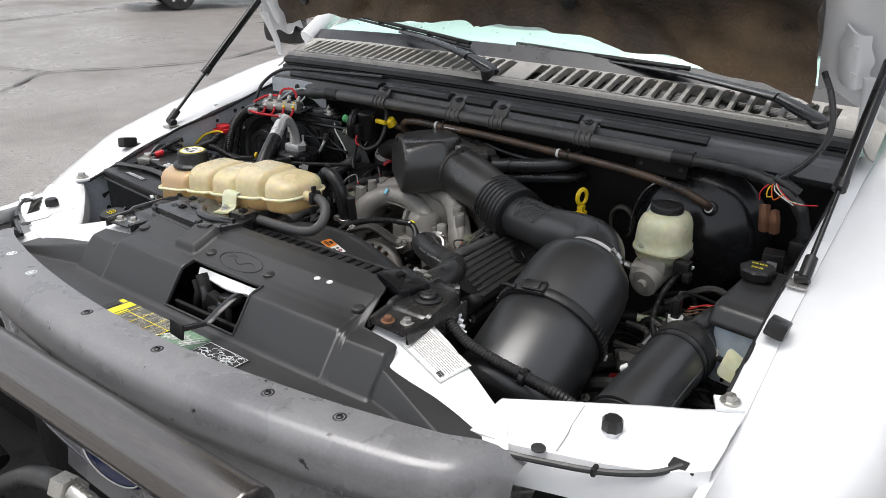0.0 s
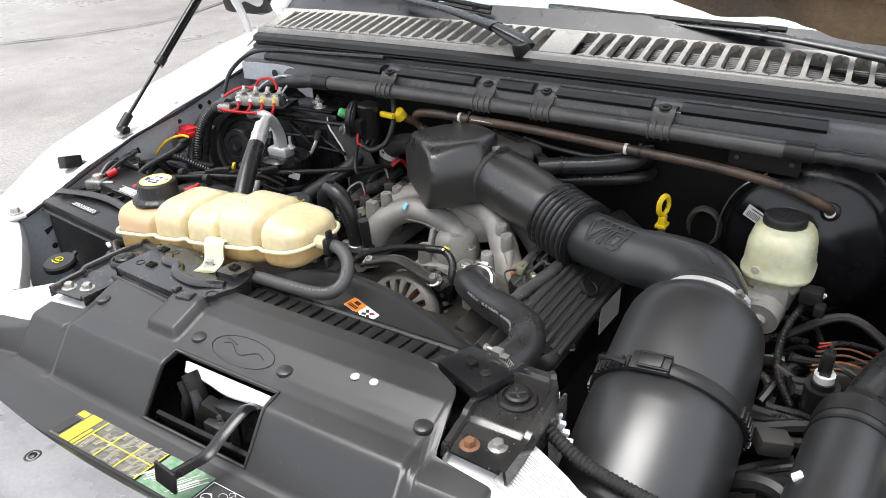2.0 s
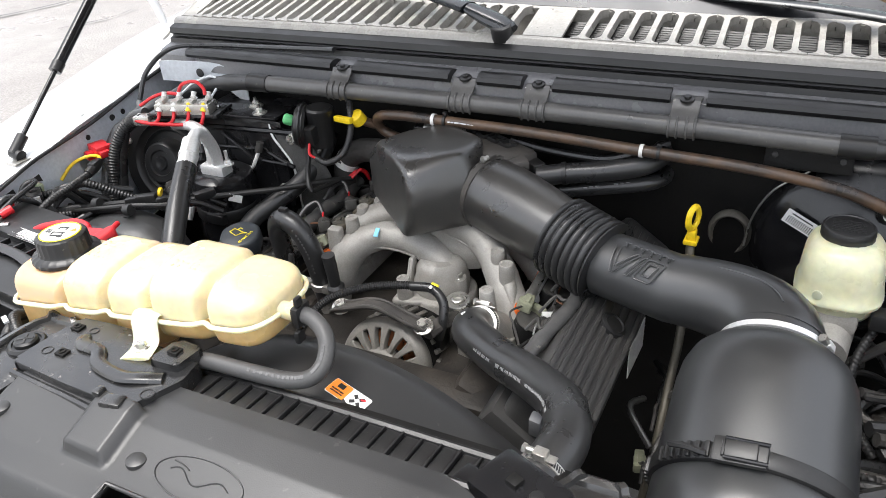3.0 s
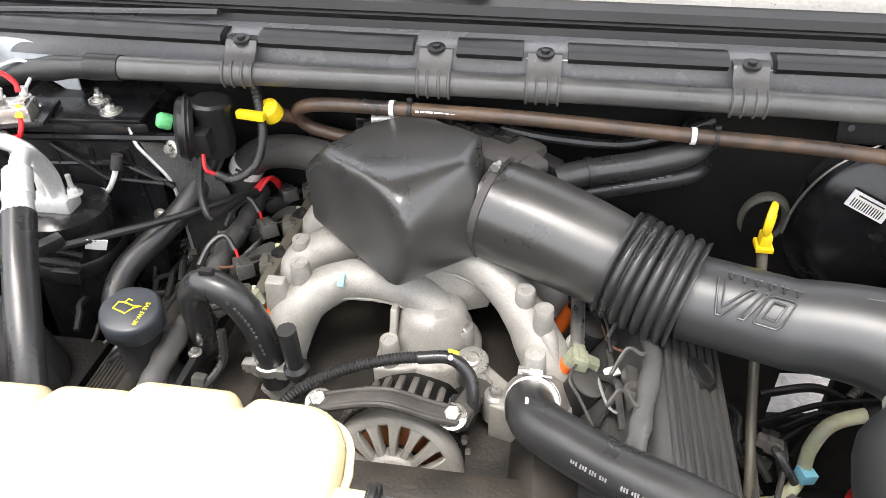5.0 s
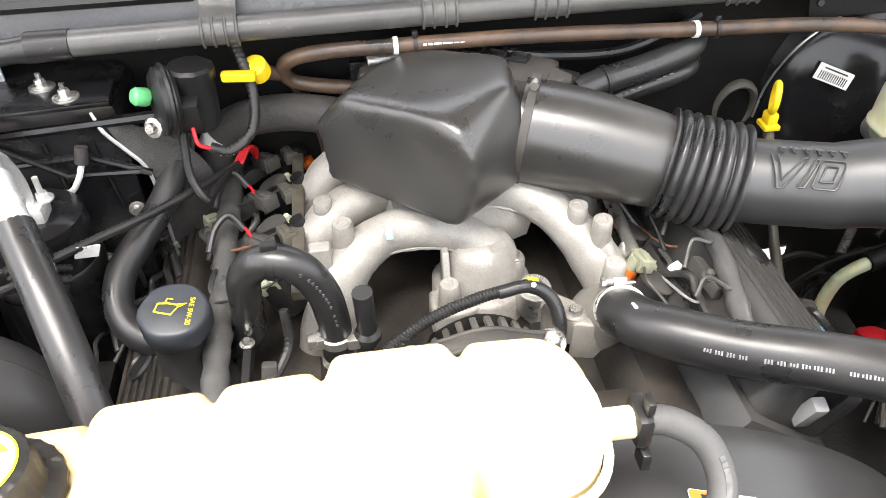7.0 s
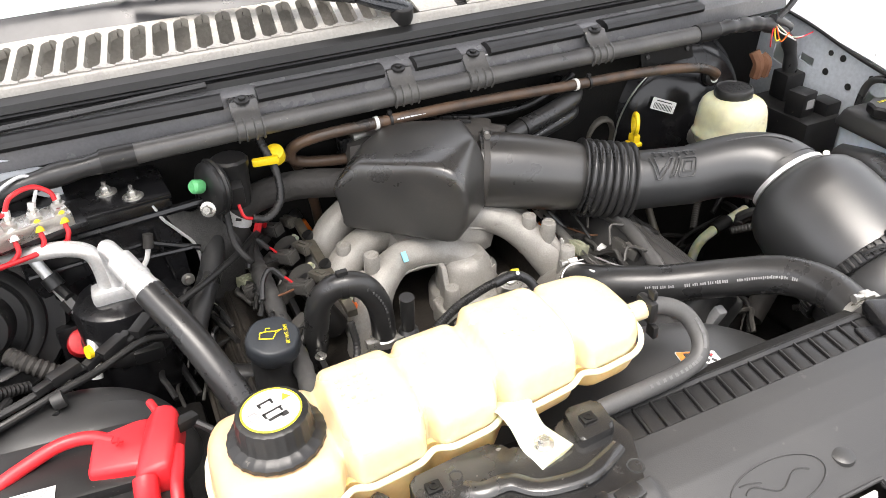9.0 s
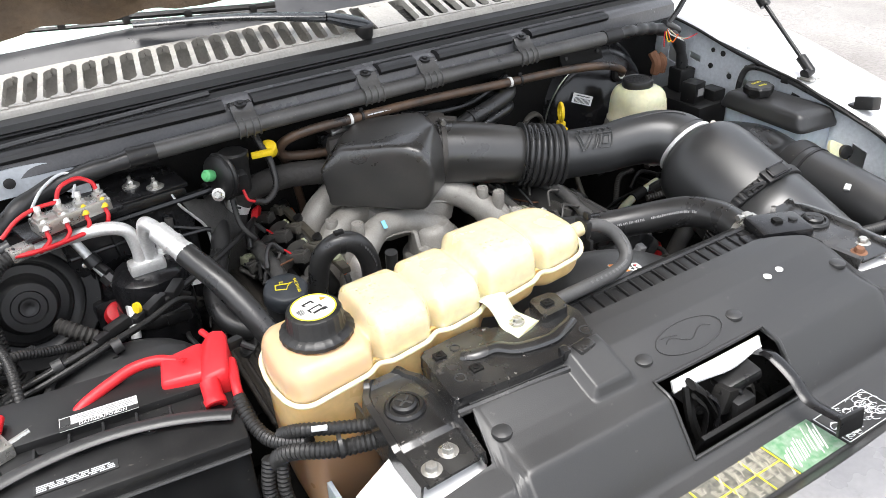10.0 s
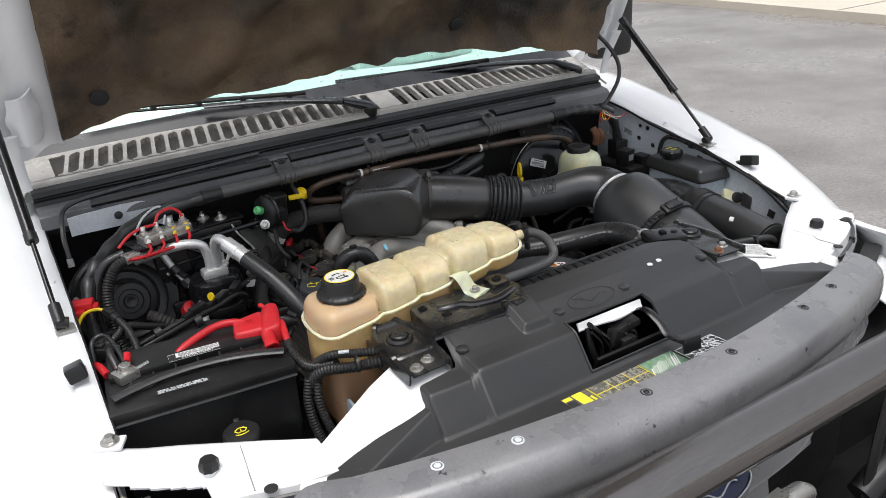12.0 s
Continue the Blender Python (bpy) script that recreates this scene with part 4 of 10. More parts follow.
def cover_z(x, y):
    """Height of the black cover over the radiator support."""
    a = abs(x)
    yy = y - 0.10 * max(0, a - 0.15) ** 2
    # the outer deck steps down and its front edge sits a little further forward
    low = step(0.258, 0.276, a)
    lip = 0.002 * low
    z = table([(-0.32, 1.150), (-0.279, 1.151), (-0.262, 1.138), (-0.247, 1.121), (-0.194, 1.118), (-0.181, 1.1185), (-0.1755, 1.1215), (-0.137 - lip, 1.1730 - 0.006 * low), (-0.1335 - lip, 1.1765 - 0.007 * low), (-0.130 - lip, 1.1780 - 0.008 * low), (-0.106, 1.1815 - 0.008 * low), (-0.090, 1.1852 - 0.006 * low), (-0.076, 1.1898 - 0.003 * low), (-0.052, 1.1985), (-0.02, 1.2030), (0.02, 1.2035)], yy)
    # beyond the deck a lower wing, its flat top narrowing to a slanting crease
    if a > 0.346:
        top = 1.151 - 0.155 * (a - 0.352)
        slope = top + 1.35 * (y + 0.142 + 0.36 * (a - 0.352))
        tip = 0.020 * step(0.515, 0.548, a)
        floor = table([(-0.32, 1.150), (-0.279, 1.151), (-0.262, 1.138), (-0.247, 1.121), (-0.194, 1.118), (0.1, 1.118)], yy)
        wing = max(floor, min(top, slope)) - tip
        k = step(0.347, 0.3535, a)
        z = z * (1 - k) + wing * k
    # raised pad behind the oval
    z += 0.013 * step(-0.153, -0.149, x) * step(-0.098, -0.104, x) * step(-0.100, -0.093, y) * step(-0.036, -0.040, y)
    return z


def build_cover():
    c = thing("radiator_cover", "scuffed black moulded plastic cover over the radiator support", "cover", (0, -0.12, 1.1))
    def edge_rear(x):
        a = abs(x)
        return table([(0, 0.0), (0.20, 0.0), (0.225, -0.008), (0.262, -0.028), (0.267, -0.036), (0.281, -0.100), (0.349, -0.108), (0.353, -0.126), (0.40, -0.114), (0.474, -0.112), (0.508, -0.135), (0.545, -0.151), (0.575, -0.172)], a)
    xs = sorted(set(span(-0.575, 0.575, 300)) | {s * a for s in (-1, 1) for a in (0.2615, 0.2645, 0.268, 0.274, 0.2795, 0.2825, 0.3485, 0.3505, 0.3525, 0.3545)})
    def fn(x, v):
        y0, y1 = edge_rear(x), nose_y(x) + 0.016
        y = y0 + (y1 - y0) * v
        return (x, y, cover_z(x, y))
    def hole(x, v):
        y0, y1 = edge_rear(x), nose_y(x) + 0.016
        y = y0 + (y1 - y0) * v
        return abs(x) < 0.082 and -0.172 < y < -0.110
    part("panel", sheet(fn, xs, span(0, 1, 130), -0.003, hole), COVER, c, sharp=80)
    # skirts at the rear edge
    for x in (-0.072, 0.068):
        part("push_plug", turned([(0.0105, -0.002), (0.0100, 0.0012), (0.007, 0.0026), (0, 0.003)], (x, -0.081, cover_z(x, -0.081)), (0, 0, 1), 20), COVER, c)
    for x, y in ((-0.258, -0.082), (0.256, -0.082)):
        part("push_plug", turned([(0.0105, -0.002), (0.0100, 0.0012), (0.007, 0.0026), (0, 0.003)], (x, y, cover_z(x, y) + 0.001), (0, 0, 1), 20), COVER, c)
    for x in (0.152, 0.176):
        part("rivet", turned([(0.0055, 0), (0.005, 0.0015), (0.0022, 0.0028), (0, 0.003)], (x, -0.058 + 0.1 * (x - 0.164), cover_z(x, -0.06) + 0.0005), (0, 0, 1), 10), PAPER, c, "white plastic rivet")
    loop = [(-0.083, -0.173), (0.083, -0.173), (0.083, -0.109), (-0.083, -0.109)]
    rim = []
    for (x0, y0), (x1, y1) in zip(loop, loop[1:] + loop[:1]):
        rim += [Vector((x0 + (x1 - x0) * k / 10, y0 + (y1 - y0) * k / 10, cover_z(x0 + (x1 - x0) * k / 10, y0 + (y1 - y0) * k / 10) + 0.0005)) for k in range(10)]
    part("opening_rim", sweep(rim + rim[:1], 0.0022, 8), COVER, c)
    # oval emblem: raised rim and strokes, no letters
    m = Matrix.Translation((-0.001, -0.0795, 1.1893)) @ pose(0, 0, 0, 18, 0, 0)
    rim = [Vector((0.048 * math.cos(a), 0.0195 * math.sin(a), 0)) for a in (2 * math.pi * k / 48 for k in range(49))]
    ov = sweep([m @ q for q in rim], 0.0008, 6)
    squig = [sweep([m @ Vector((-0.033 + 0.066 * t, (0.006 - 0.002 * t) * math.sin(9 * t + 0.4), -0.0002)) for t in span(0, 1, 50)], 0.0007, 5), sweep([m @ Vector((-0.034 + 0.020 * t, 0.010 - 0.004 * t * t, -0.0002)) for t in span(0, 1, 8)], 0.0007, 5)]
    part("oval_emblem", join(ov, *squig), COVER, c, "raised oval emblem moulded in the cover")
    # service stickers in the trough
    def stick(x0, x1, y0, y1, mat, name, dz=0.0012, label="", parent=None):
        return part(name, sheet(lambda u, v: (u, v, cover_z(u, v) + dz), span(x0, x1, 16), span(y0, y1, 8), 0.0006), mat, parent or c, label)
    st = stick(-0.165, -0.012, -0.243, -0.196, WORNINK, "sticker", label="torn yellow and white service sticker")
    stick(-0.146, -0.128, -0.242, -0.197, YELLOWINK, "yellow_band", 0.0020, parent=st)
    stick(-0.164, -0.150, -0.206, -0.198, YELLOWINK, "yellow_band", 0.0020, parent=st)
    stick(-0.125, -0.121, -0.242, -0.215, YELLOWINK, "yellow_band", 0.0020, parent=st)
    stick(-0.164, -0.150, -0.240, -0.210, INK, "print", 0.0026, parent=st)
    rnd = random.Random(3)
    cells = []
    for i in range(9):
        for j in range(4):
            x0, y0 = -0.113 + i * 0.0112, -0.241 + j * 0.0112
            if rnd.random() < 0.85:
                for k in range(6):
                    l, o = rnd.uniform(0.003, 0.010), rnd.uniform(0, 0.002)
                    cells.append(sheet(lambda u, v: (u, v, cover_z(u, v) + 0.0022), [x0 + o, x0 + o + l], [y0 + k * 0.0018, y0 + k * 0.0018 + 0.0007], 0.0003))
    part("print", join(*cells), OLDPAPER, st)
    scuffs = []
    for _ in range(22):
        x, y, w = rnd.uniform(-0.115, -0.018), rnd.uniform(-0.240, -0.202), rnd.uniform(0.0006, 0.0022)
        scuffs.append(sheet(lambda u, v, y=y: (u + 0.5 * (v - y), v, cover_z(u, v) + 0.0027), [x, x + w], span(y, y + rnd.uniform(0.003, 0.012), 3), 0.0002))
    part("worn_patch", join(*scuffs), OLDPAPER, st)
    frames = [sheet(lambda u, v: (u, v, cover_z(u, v) + 0.0024), [-0.117 + i * 0.035, -0.1155 + i * 0.035], span(-0.243, -0.197, 6), 0.0003) for i in range(4)]
    frames.append(sheet(lambda u, v: (u, v, cover_z(u, v) + 0.0024), span(-0.117, -0.012, 8), [-0.2205, -0.219], 0.0003))
    part("rule", join(*frames), YELLOWINK, st)
    s2 = stick(-0.008, 0.062, -0.243, -0.196, GREENINK, "sticker", label="faded green emission sticker")
    tears = [sheet(lambda u, v: (u + 0.6 * (v + 0.22), v, cover_z(u, v) + 0.0020), [x, x + rnd.uniform(0.0006, 0.0028)], span(-0.241 + rnd.uniform(0, 0.012), -0.199 - rnd.uniform(0, 0.02), 5), 0.0003) for x in (-0.004, 0.0, 0.004, 0.008, 0.012, 0.017, 0.020, 0.024, 0.028, 0.033, 0.036, 0.041, 0.043, 0.046, 0.050)]
    for tr in tears:
        part("tear", tr, PAPER, s2)
    s3 = stick(0.064, 0.152, -0.246, -0.200, INK, "sticker", label="black and white belt-routing sticker")
    loops = []
    for _ in range(60):
        q, r = Vector((rnd.uniform(0.070, 0.146), rnd.uniform(-0.241, -0.205), 0)), rnd.uniform(0.002, 0.007)
        loops.append(sweep([(q.x + r * math.cos(a), q.y + 0.7 * r * math.sin(a), cover_z(q.x, q.y) + 0.0022) for a in span(0, rnd.uniform(2.5, 6.3), 9)], rnd.uniform(0.0003, 0.0006), 4))
    edge = [(0.066, -0.2445), (0.150, -0.2445), (0.150, -0.2015), (0.066, -0.2015), (0.066, -0.2445)]
    loops += [sweep([(a[0] + (b[0] - a[0]) * t, a[1] + (b[1] - a[1]) * t, cover_z(a[0] + (b[0] - a[0]) * t, a[1] + (b[1] - a[1]) * t) + 0.0022) for t in span(0, 1, 4)], 0.0005, 4) for a, b in zip(edge, edge[1:])]
    part("diagram", join(*loops), PALEINK, s3)
    # notch mark in the trough
    part("moulded_mark", join(box((0.118, -0.258, 1.136), (0.016, 0.003, 0.003), 0.001), box((0.126, -0.263, 1.139), (0.003, 0.012, 0.003), 0.001)), BLACK, c)


def build_latch():
    """Hood latch in the opening, its release handle hanging forward."""
    l = thing("hood_latch", "black steel hood latch with its release lever", "latch", (0, -0.13, 1.05))
    part("latch_plate", join(box((0.01, -0.148, 1.09), (0.15, 0.006, 0.10), 0.002, rot(20, 0, 0)), box((0.0, -0.13, 1.05), (0.13, 0.05, 0.01), 0.002)), DARK, l)
    part("hook", join(sweep(spline([(-0.045, -0.125, 1.172), (-0.03, -0.13, 1.155), (-0.015, -0.14, 1.12), (-0.02, -0.145, 1.09)], 5), 0.007, 8, (1.5, 0.6)), sweep(spline([(-0.045, -0.12, 1.165), (-0.05, -0.135, 1.135), (-0.04, -0.145, 1.10)], 4), 0.006, 8), box((0.005, -0.135, 1.135), (0.045, 0.02, 0.03), 0.004, rot(0, 25, 12))), DARK, l)
    part("catch", join(box((0.025, -0.128, 1.150), (0.05, 0.028, 0.014), 0.004, rot(0, -12, -8)), box((0.015, -0.14, 1.120), (0.03, 0.03, 0.04), 0.004)), BLACK, l, "grey-black catch block")
    for k in range(5):
        part("link", sweep(spline([(-0.05 + 0.02 * k, -0.135, 1.165 - 0.006 * k), (-0.035 + 0.018 * k, -0.142, 1.14), (-0.045 + 0.022 * k, -0.148, 1.10)], 4), 0.0045, 7, (1.2, 0.5)), (DARK, PAINTBLACK)[k % 2], l)
    part("latch_well", box((0, -0.15, 1.02), (0.30, 0.16, 0.02), 0.004), DARK, l)
    part("spring", sweep([(0.03 + 0.006 * math.cos(a), -0.145 + 0.006 * math.sin(a), 1.085 + 0.0009 * a) for a in span(0, 40, 90)], 0.0012, 5), ZINC, l)
    lev = part("release_lever", sweep(spline([(0.062, -0.125, 1.166), (0.061, -0.142, 1.172), (0.060, -0.172, 1.163), (0.057, -0.195, 1.150), (0.055, -0.215, 1.151), (0.054, -0.243, 1.156)], 6), 0.0085, 8, (1.0, 0.32)), PAINTBLACK, l)
    part("handle_plate", box((0.053, -0.245, 1.158), (0.034, 0.004, 0.024), 0.0015, rot(-8, 0, -6)), BLACK, lev)
    part("bright_lip", sheet(lambda u, v: (u, -0.112 - (0.013 + 0.006 * math.sin(30 * u)) * v * (1 - 0.55 * step(0.0, 0.07, u)), 1.175 - 0.012 * v - 0.004 * math.sin(v * 3)), span(-0.062, 0.074, 12), span(0, 1, 5), 0.003), WHITE, l, "white painted support edge below the opening")


def build_nose():
    n = thing("nose_panel", "faded grey moulded grille surround with road scuffs", "grille surround", (0, -0.3, 1.0))
    prof = [(0.024, -0.001), (0.006, 0.0015), (-0.018, 0.0010), (-0.033, -0.0025), (-0.0425, -0.010), (-0.0475, -0.023), (-0.050, -0.045), (-0.047, -0.062), (-0.036, -0.069), (-0.014, -0.071)]
    def fn(x, v):
        k, f = int(v), v - int(v)
        a, b = prof[k], prof[min(k + 1, len(prof) - 1)]
        dy, dz = a[0] + (b[0] - a[0]) * f, a[1] + (b[1] - a[1]) * f
        end = step(0.535, 0.578, abs(x)) ** 2
        return (x, nose_y(x) + dy * (1 - 0.5 * end) + 0.03 * end, 1.154 - 0.02 * max(0, abs(x) - 0.25) + dz * (1 - 0.25 * end) - 0.035 * end)
    part("surround", sheet(fn, span(-0.578, 0.578, 90), span(0, len(prof) - 1, 24), 0.004), NOSE, n)
    for x in (-0.408, -0.299, -0.094, 0.080, 0.279, 0.383):
        y = nose_y(x) - 0.001
        z = 1.1575 - 0.02 * max(0, abs(x) - 0.25)
        white = x < -0.2
        part("push_pin", join(turned([(0.0095, -0.002), (0.0090, 0.0018), (0.0070, 0.0026), (0.0064, 0.0012), (0, 0.0012)], (x, y, z), (0, 0, 1), 20), turned([(0.0050, 0), (0.0046, 0.0030), (0.0026, 0.004), (0.002, 0.0024), (0, 0.0024)], (x, y, z), (0, 0, 1), 12)), PALEINK if white else BLACK, n, "weathered push pin")
    # long road scratches on the rounded edge
    for x0, x1, v, w in ((0.20, 0.36, 2.6, 0.0022), (0.25, 0.45, 3.3, 0.0016), (-0.40, -0.27, 2.4, 0.0014), (-0.36, -0.20, 3.1, 0.0012), (0.06, 0.15, 2.2, 0.0010)):
        up = [Vector(fn(x, v + 0.35 * (x - x0) / (x1 - x0))) + Vector((0, -0.0012, 0.0012)) for x in span(x0, x1, 18)]
        part("scratch", sweep(up, lambda t, w=w: w * (0.25 + 0.75 * math.sin(math.pi * t)), 5, (1.0, 0.3)), RUST if x0 > 0.2 else OLDRUBBER, n)
    # road specks and drops over the rounded edge
    rnd = random.Random(12)
    for name, mat, count, tall in (("road_speck", INK, 150, 0.0004), ("water_drop", NOSE, 170, 0.0012)):
        bits = []
        for _ in range(count):
            x, v = rnd.uniform(-0.52, 0.52), rnd.triangular(1.2, 6.6, 4.2 if mat is INK else 2.8)
            at = Vector(fn(x, v))
            out = (Vector(fn(x + 0.004, v)) - Vector(fn(x - 0.004, v))).cross(Vector(fn(x, v + 0.1)) - Vector(fn(x, v - 0.1))).normalized()
            out = out if out.z - out.y > 0 else -out
            r = rnd.uniform(0.0007, 0.0020) * (1.5 if rnd.random() < 0.15 else 1)
            bits.append(turned([(r, 0), (0.7 * r, 0.7 * tall), (0, tall)], at + out * 0.0003, out, 7))
        sc = part(name, join(*bits), mat, n, "tiny dark road specks" if mat is INK else "small water drops")
        tagged(sc, kind="stuff")
    # grille shell and badge below
    shell = sheet(lambda x, v: (x, nose_y(x) - 0.012 - 0.045 * v, 1.068 - 0.068 * v - 0.10 * v * v), span(-0.55, 0.55, 60), span(0, 1, 16), 0.006, lambda x, v: abs(x) > 0.13 and v > 0.42 + 0.48 * step(0.48, 0.20, abs(x)))
    part("grille_shell", shell, NOSE, n, "faded grey grille shell")
    for dv in (0.0, 0.05):
        for s in (-1, 1):
            part("shell_rim", sweep([(s * x, nose_y(x) - 0.014 - 0.045 * v, 1.071 - 0.068 * v - 0.10 * v * v) for x, v in ((x, 0.40 - 3 * dv + 0.48 * step(0.48, 0.20, x)) for x in span(0.02, 0.54, 20))], 0.0045, 7), NOSE, n)
    for s in (-1, 1):
        part("lamp_well", box((s * 0.78, -0.08, 0.72), (0.50, 0.30, 0.50), 0.02), DARK, n)
    part("bumper", box((0, -0.40, 0.58), (1.9, 0.46, 0.24), 0.05), DARK, n, "dark bumper below the grille")
    part("grille_back", sheet(lambda x, v: (x, nose_y(x) - 0.01, 1.07 - 0.45 * v), span(-0.55, 0.55, 10), [0, 1], 0.01), DARK, n)
    bm = turned([(0.0, 0.006), (0.80, 0.006), (0.93, 0.004), (1.0, 0.0), (1.0, -0.004)], (0, 0, 0), (0, 0, 1), 40)
    bmesh.ops.transform(bm, matrix=facing((0.005, -0.347, 0.968), (0, -0.93, 0.36)) @ Matrix.Diagonal((0.080, 0.031, 1, 1)), verts=bm.verts)
    bd = part("oval_badge", bm, NAVY, n, "dark blue oval badge, plain")
    mm = facing((0.005, -0.3524, 0.9702), (0, -0.93, 0.36))
    part("badge_rim", sweep([mm @ Vector((0.0735 * math.cos(a), 0.0278 * math.sin(a), 0.001)) for a in (2 * math.pi * k / 40 for k in range(41))], 0.0012, 6), ALU, bd)
    part("badge_stroke", sweep([mm @ Vector((-0.042 + 0.084 * t, 0.007 * math.sin(9 * t), 0.001)) for t in span(0, 1, 40)], 0.0013, 5), ALU, bd)


def build_guard():
    g = thing("grille_guard", "dull bronze-grey tubular grille guard", "grille guard", (0, -0.41, 0.6))
    part("cross_tube", sweep([(x, -0.403, 1.112) for x in span(-0.385, 0.385, 10)], 0.0365, 32), BAR, g)
    for s in (-1, 1):
        part("end_cap", turned([(0.0365, 0), (0.0355, 0.003), (0.033, 0.004), (0, 0.004)], (s * 0.385, -0.403, 1.112), (s, 0, 0), 32), BAR, g)
        part("upright", sweep(spline([(s * 0.372, -0.395, 1.095), (s * 0.372, -0.385, 0.90), (s * 0.372, -0.38, 0.6), (s * 0.372, -0.36, 0.45)], 5), 0.014, 12, (0.35, 1.2)), BLACK, g)
        part("wing_tube", sweep(spline([(s * 0.36, -0.38, 0.80), (s * 0.55, -0.38, 0.90), (s * 0.72, -0.30, 0.985), (s * 0.83, -0.16, 0.99), (s * 0.87, -0.10, 0.90)], 6), 0.026, 16), BLACK, g, "black wing tube round the headlamp")
    hs = thing("hydraulic_hose", "black hydraulic hose with a steel fitting by the guard", "hose", (0.05, -0.44, 0.9))
    part("hose", hose([(-0.30, -0.41, 0.80), (-0.206, -0.43, 0.869), (-0.091, -0.43, 0.946), (-0.017, -0.43, 0.977), (0.020, -0.43, 0.983)], 0.016), RUBBER, hs)
    part("fitting", join(sweep([(0.014, -0.43, 0.982), (0.050, -0.43, 0.990)], 0.021, 6), sweep([(0.050, -0.43, 0.990), (0.085, -0.43, 0.988), (0.12, -0.42, 0.96)], 0.014, 14)), ZINC, hs)


def build_support():
    """White radiator support and lamp panels on both sides."""
    sp = thing("radiator_support", "white painted steel radiator support", "body panel", (0, -0.1, 0.8))
    for s in (1, -1):
        rear = [(0.276, 0.004), (0.30, 0.000), (0.35, -0.016), (0.395, -0.034), (0.460, -0.068), (0.522, -0.106)]
        front = [(0.272, -0.070), (0.29, -0.115), (0.36, -0.140), (0.44, -0.155), (0.50, -0.170), (0.575, -0.180)]
        def fn(u, v, s=s):
            k = u * (len(rear) - 1)
            i, f = min(int(k), len(rear) - 2), k - min(int(k), len(rear) - 2)
            a = Vector(rear[i]).lerp(Vector(rear[i + 1]), f)
            b = Vector(front[i]).lerp(Vector(front[i + 1]), f)
            q = a.lerp(b, v)
            return (s * q.x, q.y, 1.178 - 0.045 * step(0.28, 0.56, q.x) - 0.02 * step(0.12, 0.0, v) - 0.024 * v ** 3)
        part("top_panel", sheet(fn, span(0, 1, 30), [0, 0.05, 0.12, 0.3, 0.5, 0.65, 0.8, 0.9, 1.0], 0.003 if s < 0 else -0.003), WHITE, sp, "white curved top panel")
        # lamp panel: the stepped plate between support and fender
        def lamp(x, v, s=s):
            y0 = table([(0.50, -0.07), (0.56, -0.028), (0.66, 0.035), (0.72, 0.068), (0.765, 0.09)], x)
            y1 = table([(0.50, -0.16), (0.56, -0.155), (0.66, -0.125), (0.75, -0.085), (0.765, -0.07)], x)
            y = y0 + (y1 - y0) * v
            z = 1.128 + 0.006 * step(0.0, 0.12, v) - 0.006 * step(0.52, 0.6, v) - 0.05 * step(0.93, 1.0, v) - 0.03 * step(0.03, 0.0, v) + 0.006 * step(0.70, 0.76, x)
            return (s * x, y, z)
        slot = lambda x, v: s < 0 and x > 0.655 and abs((x - 0.7225) * 0.546 - (lamp(x, v)[1] + 0.0475) * 0.838) < 0.011
        part("lamp_panel", sheet(lamp, span(0.50, 0.765, 60), [0, 0.02, 0.04, 0.06, 0.09, 0.12] + span(0.15, 0.5, 14) + [0.525, 0.55, 0.585, 0.62] + span(0.64, 0.92, 14) + [0.96, 1.0], 0.003 if s < 0 else -0.003, slot), WHITE, sp, "white lamp panel with a rubber stop")
        def ext(x, v, s=s):
            y0 = table([(0.56, -0.165), (0.66, -0.14), (0.80, -0.08)], x)
            return (s * x, y0 - 0.03 - 0.075 * v, 1.066 - 0.030 * v - 0.02 * step(0.66, 0.80, x) + 0.012 * step(0.5, 0.35, v))
        part("lamp_bucket", sheet(ext, span(0.605, 0.80, 12), span(0, 1, 8), 0.003 if s < 0 else -0.003), WHITE, sp, "white head-lamp housing edge")
        part("edge_hole", disc((s * 0.588, -0.139, 1.133), 0.009, 0.0015, (0, 0, 1), 18), INK, sp, "dark drain hole")
        part("panel_seam", sweep([(s * (0.593 + 0.012 * t), -0.03 - 0.095 * t, 1.1335 - 0.005 * step(0.5, 0.62, t)) for t in span(0, 1, 8)], 0.0009, 5), GREYINK, sp)
        # solid black strip in place of the shade between lamp panel and housing
        part("gap_shade", box((s * 0.68, -0.15, 1.075), (0.20, 0.035, 0.012), 0.003, rot(0, 0, s * 24)), INK, sp, "black strip painting the shade of the gap behind the head-lamp")
        part("edge_slot", box((s * 0.735, -0.065, 1.131), (0.03, 0.018, 0.003), 0.0012), INK, sp)
        part("corner_lug", box((s * 0.742, 0.072, 1.142), (0.035, 0.03, 0.006), 0.002, rot(0, 0, s * 25)), WHITE, sp)
        screw(sp, (s * 0.743, 0.073, 1.146), (0, 0, 1), 0.009, ZINC)
        stop = thing("rubber_stop", "black rubber screw-in hood stop", "rubber stop", (s * 0.642, -0.05, 1.13), group="hood stops")
        part("stud", sweep([(s * 0.642, -0.055, 1.120), (s * 0.642, -0.055, 1.138)], 0.0105, 14), WHITE, stop)
        part("head", turned([(0.009, 0), (0.0135, 0.002), (0.0138, 0.012), (0.011, 0.017), (0, 0.018)], (s * 0.642, -0.055, 1.134), (0, 0, 1), 8), BLACK, stop)
        cab = thing("hood_cable", "thin black cable along the lamp panel", "cable", (s * 0.65, -0.12, 1.09), group="edge cables")
